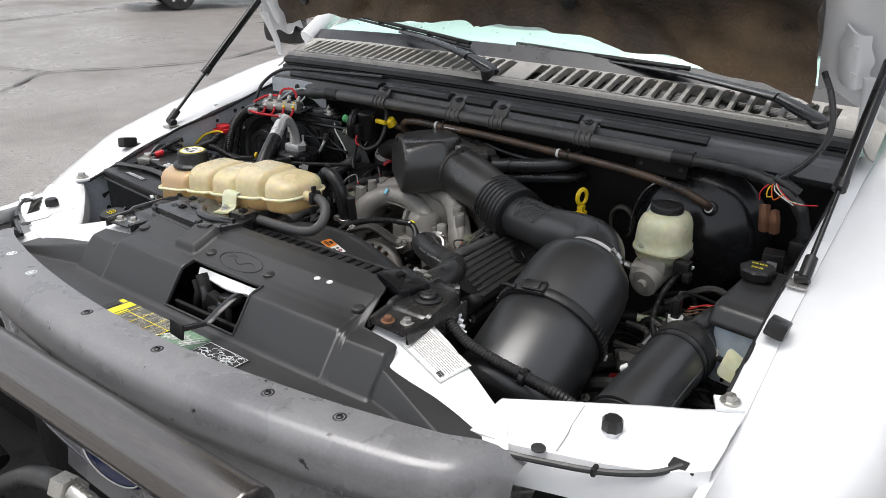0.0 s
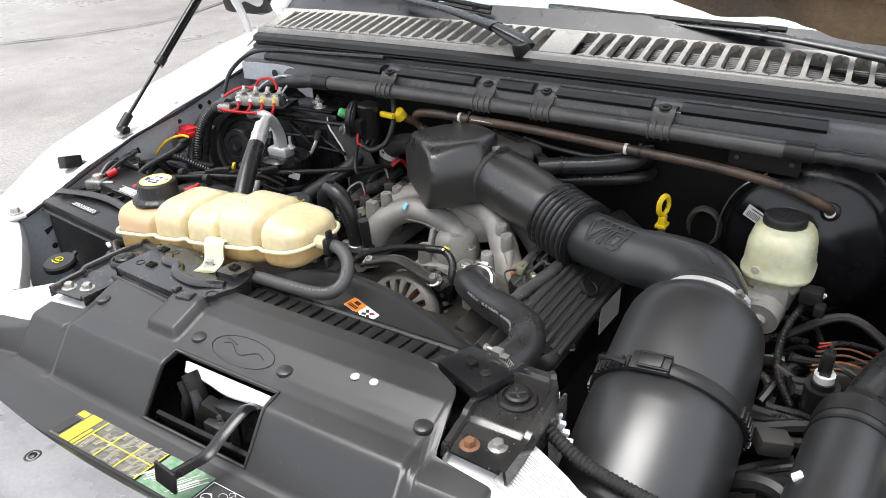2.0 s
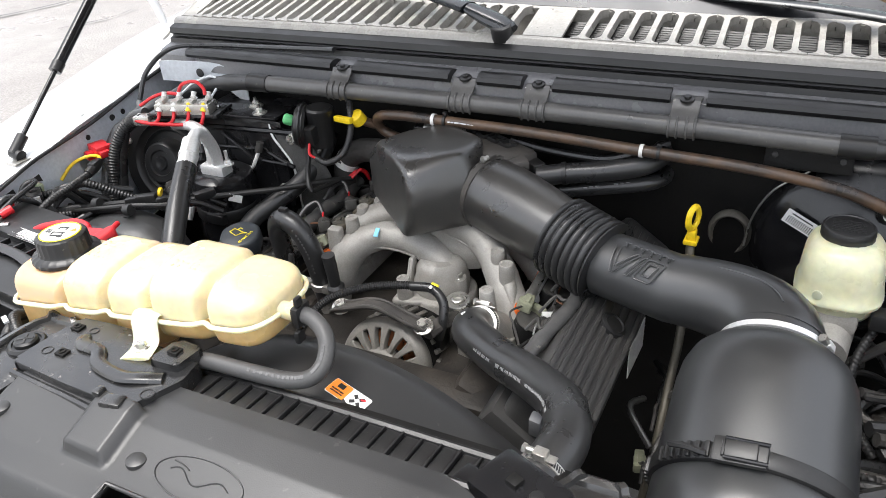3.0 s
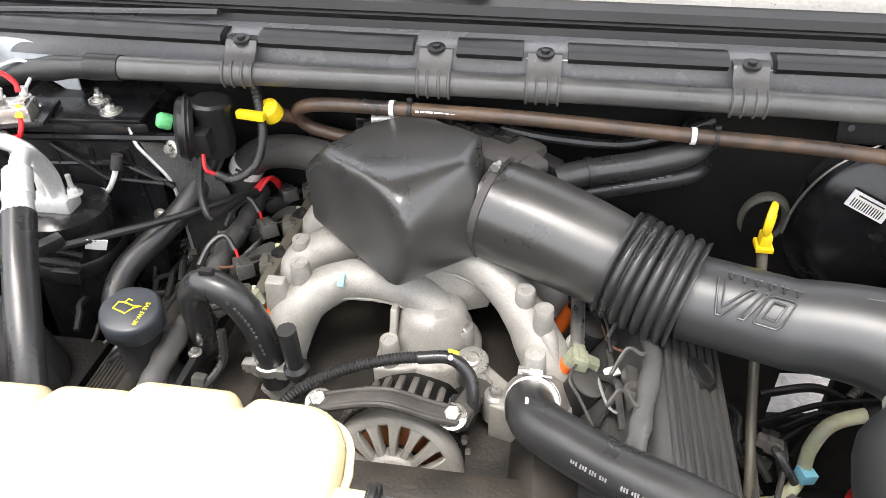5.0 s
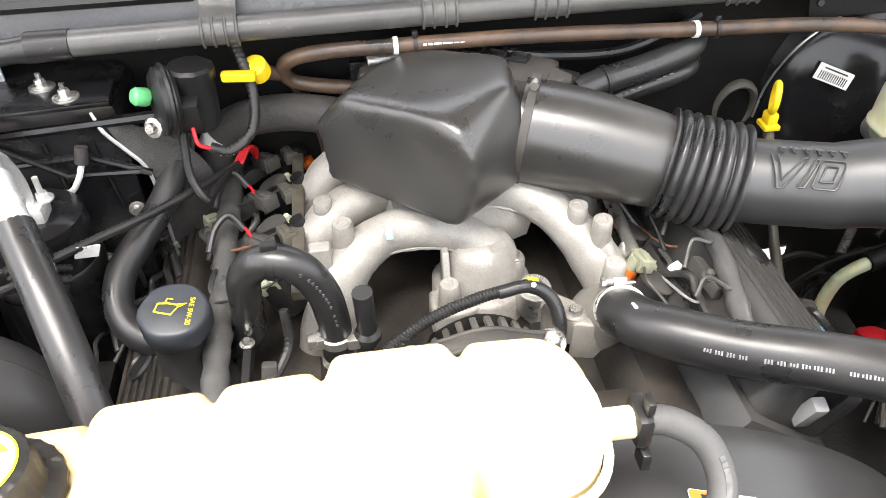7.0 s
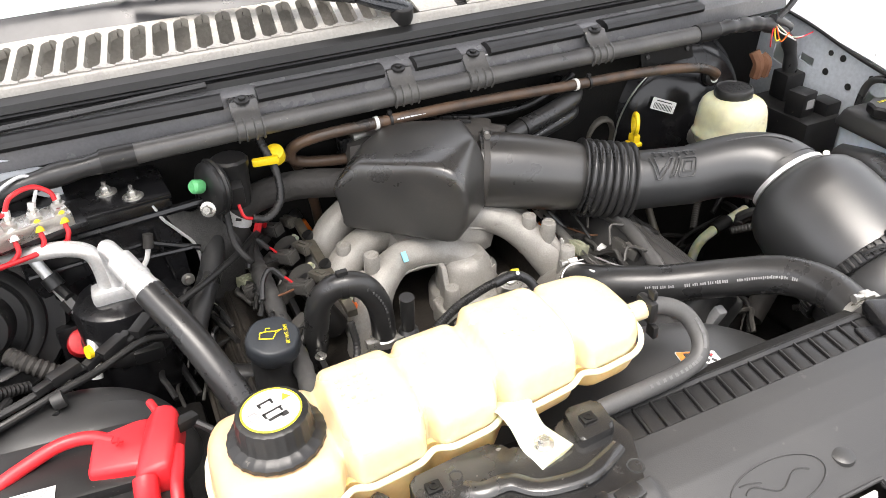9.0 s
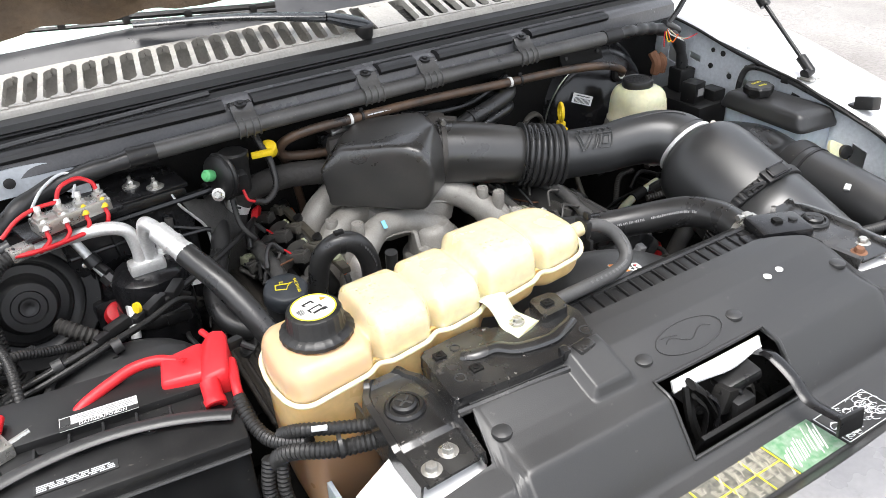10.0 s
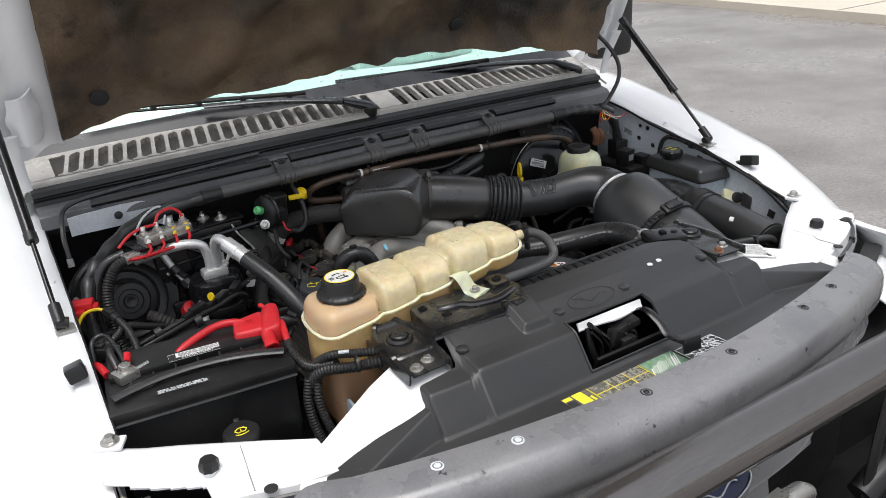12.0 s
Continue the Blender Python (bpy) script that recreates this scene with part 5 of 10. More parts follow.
        part("cable", hose([(s * 0.55, -0.168, 1.129), (s * 0.60, -0.150, 1.127), (s * 0.66, -0.124, 1.125), (s * 0.71, -0.093, 1.127), (s * 0.735, -0.066, 1.132)], 0.0040, 8), RUBBER, cab)
        part("clip", box((s * 0.655, -0.127, 1.126), (0.006, 0.012, 0.012), 0.002), BLACK, cab)
    # label on the driver's wing
    m = Matrix.Translation((0.392, -0.081, 1.1618)) @ pose(0, 0, 0, 7, 13, -14)
    lb = part("notice_label", plate(m, 0.092, 0.053, 0.0007), PAPER, sp, "white printed notice label")
    part("print", bars(m @ Matrix.Translation((0, 0.002, 0.0008)), 0.082, 0.040, 12, 0.30, 2), GREYINK, lb)
    part("code_mark", bars(m @ Matrix.Translation((0.034, -0.017, 0.0008)), 0.010, 0.008, 5, 0.8, 5), INK, lb)
    part("border", sweep([m @ Vector(q) for q in ((-0.045, -0.0255, 0.0008), (0.045, -0.0255, 0.0008), (0.045, 0.0255, 0.0008), (-0.045, 0.0255, 0.0008), (-0.045, -0.0255, 0.0008))], 0.0004, 4), GREYINK, lb)
    # lower core of the support, and bay closure in the dark
    part("core_beam", box((0, -0.01, 1.10), (0.52, 0.05, 0.10), 0.01), DARK, sp)
    part("front_wall", box((0, -0.10, 0.80), (1.40, 0.03, 0.36), 0.01), DARK, sp)


def build_bracket(s):
    """Hood-stop bracket with its slotted rubber buffer."""
    b = thing("corner_bracket", "black stamped support bracket with a rubber buffer", "bracket", (s * 0.32, -0.03, 1.17), group="corner brackets")
    def tread(x, y):
        """Level round the buffer, stepping down to the bolted foot."""
        return 1.1865 - 0.004 * step(-0.040, -0.050, y) + 0.02 * min(0.0, y)
    def left(y):
        return table([(-0.10, 0.287), (-0.06, 0.282), (0.0, 0.277), (0.03, 0.283), (0.045, 0.293), (0.055, 0.308)], y)
    def right(y):
        return table([(-0.10, 0.357), (-0.04, 0.358), (0.02, 0.353), (0.035, 0.349), (0.048, 0.340), (0.055, 0.328)], y)
    def top(u, y):
        edge = min(u, 1 - u)
        x = left(y) + (right(y) - left(y)) * u
        return (s * x, y - 0.004 * u * (y < -0.06), tread(x, y) + 0.0065 * step(0.085, 0.05, edge) - 0.016 * step(0.03, 0.0, edge) + 0.006 * step(0.044, 0.049, y) - 0.014 * step(0.051, 0.055, y))
    us = [0, 0.015, 0.03, 0.05, 0.068, 0.085, 0.12, 0.3, 0.5, 0.7, 0.88, 0.915, 0.932, 0.95, 0.97, 0.985, 1.0]
    part("plate", sheet(top, us, span(-0.094, 0.055, 60), -0.003 if s > 0 else 0.003), TRAY, b)
    for x in (0.353,):
        part("skirt", box((s * x, -0.005, 1.1600), (0.004, 0.11, 0.034), 0.0015), TRAY, b)
    bump = part("buffer", turned([(0.0215, -0.004), (0.0215, 0.005), (0.0190, 0.008), (0.0160, 0.008), (0.0150, 0.006), (0.0135, 0.006), (0.013, 0.010), (0.0105, 0.012), (0, 0.012)], (s * 0.32, 0.0, 1.187), (0, 0, 1), 28), BLACK, b, "round rubber buffer with a cross slot")
    for a in (35, 125):
        part("slot", box((s * 0.32, 0.0, 1.1988), (0.018, 0.0032, 0.002), 0.0006, rot(0, 0, a)), INK, bump)
    for x, y, mt in (((0.333, -0.066, ZINC), (0.308, -0.078, RUST)) if s > 0 else ((0.337, -0.081, ZINC), (0.312, -0.070, ZINC))):
        part("washer", disc((s * x, y, 1.1808), 0.0120, 0.0022, (0, 0, 1), 24), mt, b)
        screw(b, (s * x, y, 1.1825), (0, 0, 1), 0.0072, mt, label="rusty bolt" if mt is RUST else "zinc bolt")
    part("dimple", disc((s * 0.318, -0.033, 1.1862), 0.006, 0.002, (0, 0, 1), 14), BLACK, b)


build_cover()
build_latch()
build_nose()
build_guard()
build_support()
for s in (1, -1):
    build_bracket(s)


# ---- radiator top, fan shroud, hoses ----
def build_radiator():
    r = thing("radiator", "black radiator top tank with ribbed seal strip", "radiator", (0.05, 0.04, 0.8))
    part("tank", box((0.03, 0.035, 1.10), (0.60, 0.07, 0.16), 0.015), DARK, r)
    part("seal_base", box((0.065, 0.021, 1.176), (0.335, 0.050, 0.012), 0.003, rot(0, 0, 0.6)), BLACK, r)
    part("seal_rim", join(sweep([(x, 0.044, 1.187) for x in span(-0.10, 0.23, 6)], 0.005, 8), sweep([(x, 0.002, 1.193) for x in span(-0.10, 0.23, 6)], 0.005, 8)), BLACK, r)
    rib = None
    for k in range(17):
        x = -0.088 + 0.0195 * k
        if rib is None:
            rib = part("rib", join(box((0, 0, 0), (0.0172, 0.040, 0.009), 0.004, None, 3), box((0.0092, 0, 0.0015), (0.0024, 0.041, 0.010), 0.001)), BLACK, r)
            rib.matrix_basis = pose(x, 0.022, 1.184, 0, 0, -6)
        else:
            again(rib, "rib", pose(x, 0.022, 1.184 + 0.0006 * (k % 3), 0, 0, -6), r)
    br = part("tie_bracket", join(box((0.262, 0.012, 1.196), (0.075, 0.055, 0.018), 0.008, rot(0, 0, -22)), box((0.225, 0.0, 1.188), (0.05, 0.05, 0.008), 0.003, rot(0, 0, -15))), PAINTBLACK, r, "black stamped tie bracket")
    part("nut", box((0.258, 0.012, 1.207), (0.012, 0.012, 0.006), 0.002, rot(0, 0, -22)), DARK, br)
    part("boss", disc((0.28, 0.004, 1.205), 0.006, 0.003, (0, 0, 1), 14), BLACK, br)


def build_shroud():
    f = thing("fan_shroud", "black plastic fan shroud with a warning label", "fan shroud", (0.05, 0.11, 0.8))
    us = span(-0.25, 0.23, 40)
    def fn(x, v):
        z = 1.175 - 1.75 * (x + 0.01) ** 2
        return (x, 0.050 + 0.105 * v, z - 0.010 * step(0.7, 1.0, v) - 0.03 * step(0.94, 1.0, v) + 0.006 * step(0.0, 0.15, v))
    part("dome", sheet(fn, us, span(0, 1, 14), -0.003), COVER, f)
    part("skirt", sheet(lambda x, v: (x, 0.155 - 0.004 * v, fn(x, 1.0)[2] - 0.28 * v), us, [0, 0.3, 1], 0.003), DARK, f)
    m = Matrix.Translation((0.053, 0.077, 1.1765)) @ pose(0, 0, 0, 0, 12.2, -10)
    lb = part("warning_label", plate(m, 0.047, 0.021, 0.0008, 0.002), PAPER, f, "orange and white fan warning label")
    part("orange_half", plate(m @ Matrix.Translation((-0.0118, 0, 0.0009)), 0.0225, 0.0195, 0.0003, 0.002), ORANGEINK, lb)
    part("print", join(plate(m @ Matrix.Translation((-0.0118, 0.004, 0.0013)), 0.008, 0.006, 0.0003), bars(m @ Matrix.Translation((-0.0118, -0.004, 0.0013)), 0.015, 0.006, 2, 0.5, 7)), INK, lb)
    cr = join(*[box((0.0115 + 0.0052 * math.cos(a), 0.0052 * math.sin(a), 0.0011), (0.0055, 0.0038, 0.0004), 0.0, rot(0, 0, math.degrees(a))) for a in (0.8, 2.4, 3.9, 5.5)])
    bmesh.ops.transform(cr, matrix=m, verts=cr.verts)
    part("fan_symbol", cr, INK, lb)
    rb = plate(m @ pose(0.0165, 0.004, 0.0014, 0, 0, 30), 0.005, 0.002, 0.0003)
    part("red_mark", rb, RED, lb)


def clamp(name, at, axis, r, parent, mat=None, w=0.010, where=None):
    """A worm-drive hose clamp: slotted band, screw housing, hexagon screw and loose band end."""
    ax = Vector(axis).normalized()
    at = Vector(at)
    c = part(name, turned([(r + 0.0004, 0), (r + 0.0014, 0.0004), (r + 0.0014, w - 0.0004), (r + 0.0004, w)], at - ax * w / 2, ax, 40), mat or ZINC, parent, "slotted metal hose clamp")
    up = Vector(where) if where else Vector((0, 0, 1)) if abs(ax.z) < 0.8 else Vector((1, 0, 0))
    side = (up - ax * up.dot(ax)).normalized()
    tang = ax.cross(side)
    p = at + side * (r + 0.0045)
    turn = Matrix((tang, ax, side)).transposed()
    part("screw_housing", join(box(p, (0.013, w * 1.15, 0.007), 0.0015, turn), box(p - tang * 0.010 - side * 0.002, (0.010, w * 0.9, 0.0016), 0.0005, turn)), mat or ZINC, c)
    part("clamp_screw", join(sweep([p + tang * 0.006, p + tang * 0.014], 0.0034, 10), sweep([p + tang * 0.013, p + tang * 0.017], 0.0048, 6)), ZINC, c)
    notches = []
    for k in range(14):
        a = 0.35 + 0.11 * k
        out = side * math.cos(a) - tang * math.sin(a)
        notches.append(box(at + out * (r + 0.0014), (0.0016, w * 0.62, 0.0006), 0, Matrix((ax.cross(out), ax, out)).transposed() @ rot(0, 0, 18)))
    part("band_slots", join(*notches), INK, c)
    return c


def build_upper_hose():
    pts = [(0.084, 0.352, 1.078), (0.080, 0.320, 1.105), (0.092, 0.285, 1.120), (0.145, 0.245, 1.128), (0.205, 0.205, 1.142), (0.250, 0.160, 1.160), (0.268, 0.112, 1.166), (0.262, 0.060, 1.164), (0.256, 0.02, 1.16)]
    h = thing("radiator_hose", "thick black upper radiator hose with a metal clamp", "hose", pts[0])
    part("hose", sweep(spline(pts, 8), 0.0235, 20), RUBBER, h)
    clamp("hose_clamp", (0.262, 0.062, 1.164), (-0.1, -1, 0), 0.0235, h)
    clamp("hose_clamp", (0.082, 0.330, 1.098), (-0.05, -0.72, 0.68), 0.0240, h)
    # faint printed line along the hose, unreadable
    path = spline(pts, 8)
    rnd = random.Random(6)
    dashes = []
    for i in range(20, 44):
        if rnd.random() < 0.7:
            q = path[i]
            d = (path[i + 1] - path[i]).normalized()
            side = d.cross(Vector((0, 0, 1))).normalized()
            face = (side * 0.90 + Vector((0, 0, 0.44))).normalized()
            tm = Matrix((d, face.cross(d).normalized(), face)).transposed()
            for o in (-0.0024, 0.0, 0.0024):
                dashes.append(box(q + face * 0.0234 + d * o, (0.0014, rnd.uniform(0.0022, 0.0042), 0.0006), 0, tm))
    part("print", join(*dashes), GREYINK, h, "worn unreadable print")
    part("white_dash", box((0.077, 0.296, 1.1385), (0.003, 0.010, 0.002), 0.0005, rot(-20, 0, 0)), PAPER, h)


def build_degas():
    d = thing("coolant_tank", "yellowed translucent lobed coolant reservoir, stained brown at one end", "coolant tank", (-0.21, 0.10, 1.05))
    grooves = (-0.318, -0.246, -0.180, -0.102)
    def groove(x, w):
        return min(1.0, sum(math.exp(-((x - g) / w) ** 2) for g in grooves))
    seam = lambda x: 1.208 + 0.134 * (x + 0.32)
    top = lambda x: table([(-0.42, 1.237), (-0.322, 1.239), (-0.314, 1.257), (-0.25, 1.259), (-0.242, 1.261), (-0.184, 1.263), (-0.176, 1.279), (-0.106, 1.281), (-0.098, 1.277), (-0.030, 1.274)], x)
    low = lambda x: table([(-0.42, 1.0), (-0.322, 1.0), (-0.312, 1.105), (-0.25, 1.115), (-0.243, 1.160), (-0.183, 1.175), (-0.177, 1.194), (-0.105, 1.206), (-0.099, 1.207), (-0.012, 1.214)], x)
    x0, x1 = -0.4195, -0.0290
    def shell(up):
        """Half of the tank: arched sections along its length, pinched at the grooves, rounded at both ends."""
        n = 22
        xs = sorted({round(x, 5) for x in span(x0, x1, 150)} | {round(g + e, 5) for g in grooves for e in (-0.002, 0.002)})
        bm, rings = bmesh.new(), []
        for x in xs:
            k = min(1.0, (x - x0) / 0.030, (x1 - x) / 0.034)
            end = max(0.0, 1 - (1 - max(0.0, k)) ** 2.4) ** (1 / 2.4)
            pinch = groove(x, 0.0055 if up else 0.009)
            y0 = table([(-0.42, 0.053), (-0.2, 0.055), (-0.01, 0.060)], x) + (0.016 if up else 0.010) * pinch
            y1 = table([(-0.42, 0.168), (-0.2, 0.166), (-0.01, 0.156)], x) - (0.009 if up else 0.008) * pinch
            ym, half = (y0 + y1) / 2, (y1 - y0) / 2 * (0.10 + 0.90 * end)
            h = (top(x) - seam(x) - 0.006 * pinch if up else low(x) - seam(x)) * (0.30 + 0.70 * end)
            p = 4.2 if up else 5.0
            ring = []
            for i in range(n + 1):
                a = math.pi * i / n
                c, t = math.cos(a), math.sin(a)
                lean = 1 - (0.10 if up else 0.05) * abs(t) ** 2
                ring.append(bm.verts.new((x, ym - half * lean * math.copysign(abs(c) ** (2 / p), c), seam(x) + h * abs(t) ** (2 / p))))
            rings.append(ring)
        for a, b in zip(rings, rings[1:]):
            for i in range(n):
                bm.faces.new((a[i], a[i + 1], b[i + 1], b[i]))
            bm.faces.new((a[0], b[0], b[n], a[n]))
        bm.faces.new(rings[0]), bm.faces.new(rings[-1][::-1])
        return bm
    body = part("upper_shell", shell(True), DEGAS, d, "", 50)
    part("lower_shell", shell(False), DEGASAMBER, d, "amber lower half of the tank", 50)
    # welded seam flange, drawn in at the grooves
    def rim(x, front):
        k = min(1.0, (x - x0 + 0.003) / 0.032, (x1 + 0.003 - x) / 0.036)
        end = max(0.0, 1 - (1 - max(0.0, k)) ** 2.4) ** (1 / 2.4)
        y0 = table([(-0.42, 0.048), (-0.2, 0.050), (-0.01, 0.055)], x) + 0.007 * groove(x, 0.010)
        y1 = table([(-0.42, 0.172), (-0.2, 0.170), (-0.01, 0.160)], x)
        return (y0 + y1) / 2 + (y1 - y0) / 2 * (0.06 + 0.94 * end) * (-1 if front else 1)
    xs = span(x0 - 0.0028, x1 + 0.0028, 120)
    loop = [Vector((x, rim(x, True), seam(x))) for x in xs] + [Vector((x, rim(x, False), seam(x))) for x in xs[::-1]]
    part("seam_flange", sweep(loop + loop[:1], 0.0029, 8, (1.0, 1.0)), DEGASRIM, d, "pale welded seam", 60)
    # cap
    c0 = Vector((-0.3615, 0.109, 1.2345))
    part("filler_neck", sweep([c0, c0 + Vector((0, 0, 0.012))], 0.030, 24), DEGASTAN, d)
    cap = part("cap", turned([(0.037, 0.002), (0.0395, 0.004), (0.0395, 0.008), (0.037, 0.011), (0.0315, 0.013), (0.0300, 0.016), (0.0298, 0.029), (0.0285, 0.0325), (0.0255, 0.034), (0, 0.034)], c0, (0, 0, 1), 144, lambda a: 1 + 0.016 * step(-0.2, 0.5, math.sin(24 * a))), BLACK, d, "black ribbed pressure cap")
    t = c0.z + 0.0342
    m = Matrix.Translation((c0.x, c0.y, t)) @ pose(0, 0, 0, 0, 0, 14)
    lb = part("cap_label", turned([(0.0240, 0), (0.0240, 0.0006), (0, 0.0006)], (c0.x, c0.y, t), (0, 0, 1), 36), PAPER, cap, "white round cap label with a yellow rim")
    part("yellow_rim", sweep([(c0.x + 0.0235 * math.cos(a), c0.y + 0.0235 * math.sin(a), t + 0.0006) for a in (2 * math.pi * k / 36 for k in range(37))], 0.0009, 5), YELLOWINK, lb)
    def at(x, y, w, h):
        return plate(m @ Matrix.Translation((x, y, 0.0008)), w, h, 0.0003)
    ic = [at(-0.001, 0.0105, 0.012, 0.0022), at(0.0045, 0.0085, 0.0022, 0.006), at(-0.006, 0.0085, 0.0022, 0.004), at(0.000, -0.0015, 0.017, 0.0020), at(-0.0075, -0.004, 0.0022, 0.006), at(-0.001, -0.0095, 0.012, 0.003), at(0.0065, -0.0105, 0.006, 0.005), at(0.0065, -0.004, 0.0022, 0.005)]
    ic += [bars(m @ Matrix.Translation((-0.015, 0.001, 0.0008)), 0.008, 0.010, 5, 0.35, 11)]
    part("symbols", join(*ic), INK, lb)
    part("warning_mark", prism([(0.0115, 0.0035), (0.0195, 0.0035), (0.0155, 0.0105)], 0.0004, (0, 0, 0), None), ORANGEINK, lb).matrix_basis = m @ Matrix.Translation((0, 0, 0.0008))
    # front mounting strap, nipple and the small hose
    strap = sweep(spline([(-0.174, 0.070, 1.226), (-0.174, 0.053, 1.2365), (-0.172, 0.044, 1.233), (-0.169, 0.039, 1.223), (-0.166, 0.034, 1.2145), (-0.162, 0.024, 1.2118), (-0.158, 0.008, 1.2116)], 6), lambda t: 0.0185 - 0.0035 * math.sin(math.pi * t), 16, (1.0, 0.14))
    part("mount_tab", strap, BRAKE, d, "translucent moulded mounting tab")
    screw(d, (-0.162, 0.024, 1.2140), (0, 0, 1), 0.0062, ZINC)
    part("nipple", sweep([(-0.040, 0.100, 1.246), (-0.004, 0.097, 1.249)], 0.0095, 14), DEGAS, d)
    # dotted relief on two lobes
    for cx, cy, seed in ((-0.140, 0.104, 4), (-0.284, 0.112, 9)):
        rnd = random.Random(seed)
        part("relief_dots", join(*[disc((cx + 0.0075 * (i - 2.5) + rnd.uniform(-0.001, 0.001), cy + 0.008 * (j - 2), top(cx) - 0.0012), rnd.uniform(0.0013, 0.0024), 0.0014, (0, 0, 1), 8) for i in range(6) for j in range(5) if rnd.random() < 0.6]), DEGAS, body)
    h = thing("overflow_hose", "grey-black rubber hose curving from the coolant tank", "hose", (0.02, 0.1, 1.2))
    hp = [(-0.014, 0.098, 1.2485), (0.010, 0.096, 1.247), (0.030, 0.086, 1.237), (0.037, 0.070, 1.221), (0.029, 0.056, 1.209), (0.004, 0.049, 1.203), (-0.045, 0.046, 1.202), (-0.095, 0.044, 1.2015), (-0.135, 0.040, 1.195)]
    part("hose", hose(hp, 0.0086, 16), HOSEGREY, h)
    path = spline(hp, 7)
    marks = []
    for i in list(range(17, 27)) + list(range(30, 42)):
        q, e = path[i], (path[i + 1] - path[i]).normalized()
        up = (Vector((0, -0.55, 0.83)) - e * Vector((0, -0.55, 0.83)).dot(e)).normalized()
        tm = Matrix((e, up.cross(e), up)).transposed()
        marks.append(box(q + up * 0.0086, (0.0030, 0.0034, 0.0005), 0, tm))
    part("print", join(*marks), FAINT, h, "faded unreadable print")
    part("spring_clip", join(box((-0.006, 0.0975, 1.2485), (0.010, 0.024, 0.024), 0.005), box((-0.004, 0.088, 1.228), (0.006, 0.012, 0.014), 0.002), box((-0.004, 0.094, 1.266), (0.005, 0.010, 0.010), 0.002)), BLACK, h)


def build_tank_bracket():
    """Black stamped tray in front of the coolant tank."""
    b = thing("tank_bracket", "worn black stamped steel tray below the coolant tank", "bracket", (-0.2, 0.02, 1.19))
    poly = rounded([(-0.276, 0.044), (-0.284, -0.040), (-0.20, -0.046), (-0.112, -0.049), (-0.088, 0.004), (-0.094, 0.034), (-0.132, 0.046), (-0.150, 0.030), (-0.185, 0.030), (-0.195, 0.048), (-0.23, 0.048)], 0.006)
    part("tray", prism(poly, 0.024, (0, 0, 1.186), None, 0.004), TRAY, b)
    part("front_lip", sweep(spline([(-0.284, -0.044, 1.196), (-0.20, -0.050, 1.196), (-0.112, -0.053, 1.196), (-0.090, -0.012, 1.196)], 4), 0.0045, 8), TRAY, b)
    part("swage", sweep(spline([(-0.240, 0.016, 1.2095), (-0.228, 0.006, 1.212), (-0.205, 0.004, 1.212), (-0.186, -0.012, 1.212), (-0.150, -0.018, 1.212), (-0.128, -0.012, 1.212), (-0.108, -0.002, 1.210)], 6), 0.0085, 10, (1.0, 0.6)), TRAY, b, "pressed bead worn grey")
    part("raised_pad", prism(rounded([(-0.136, 0.008), (-0.100, 0.010), (-0.096, 0.044), (-0.130, 0.046)], 0.006), 0.013, (0, 0, 1.206), None, 0.004), TRAY, b)
    part("seat", prism(rounded([(-0.188, 0.008), (-0.146, 0.008), (-0.142, 0.034), (-0.186, 0.034)], 0.006), 0.005, (0, 0, 1.203), None, 0.002), TRAY, b)
    part("hook", join(box((-0.128, -0.048, 1.209), (0.024, 0.016, 0.012), 0.003, rot(0, 0, 10)), box((-0.150, -0.044, 1.210), (0.010, 0.012, 0.014), 0.003)), TRAY, b)
    for x, y, r in ((-0.261, -0.014, 0.0052), (-0.240, 0.030, 0.0045), (-0.106, -0.026, 0.0062)):
        part("hole", turned([(r + 0.0014, -0.0008), (r + 0.0012, 0.0006), (r, 0.0004), (r, -0.0004), (0, -0.0004)], (x, y, 1.2103), (0, 0, 1), 18), INK, b)
    for x, y, z in ((-0.261, 0.027, 1.2115), (-0.240, -0.012, 1.2115), (-0.117, 0.027, 1.2205)):
        part("clip_nut", join(box((x, y, z), (0.013, 0.011, 0.003), 0.001), turned([(0.0042, 0), (0.0042, 0.0016), (0.0022, 0.0016), (0.0022, 0.0004), (0, 0.0004)], (x, y, z + 0.0012), (0, 0, 1), 12)), DARK, b)


build_radiator()
build_shroud()
build_upper_hose()
build_degas()
build_tank_bracket()


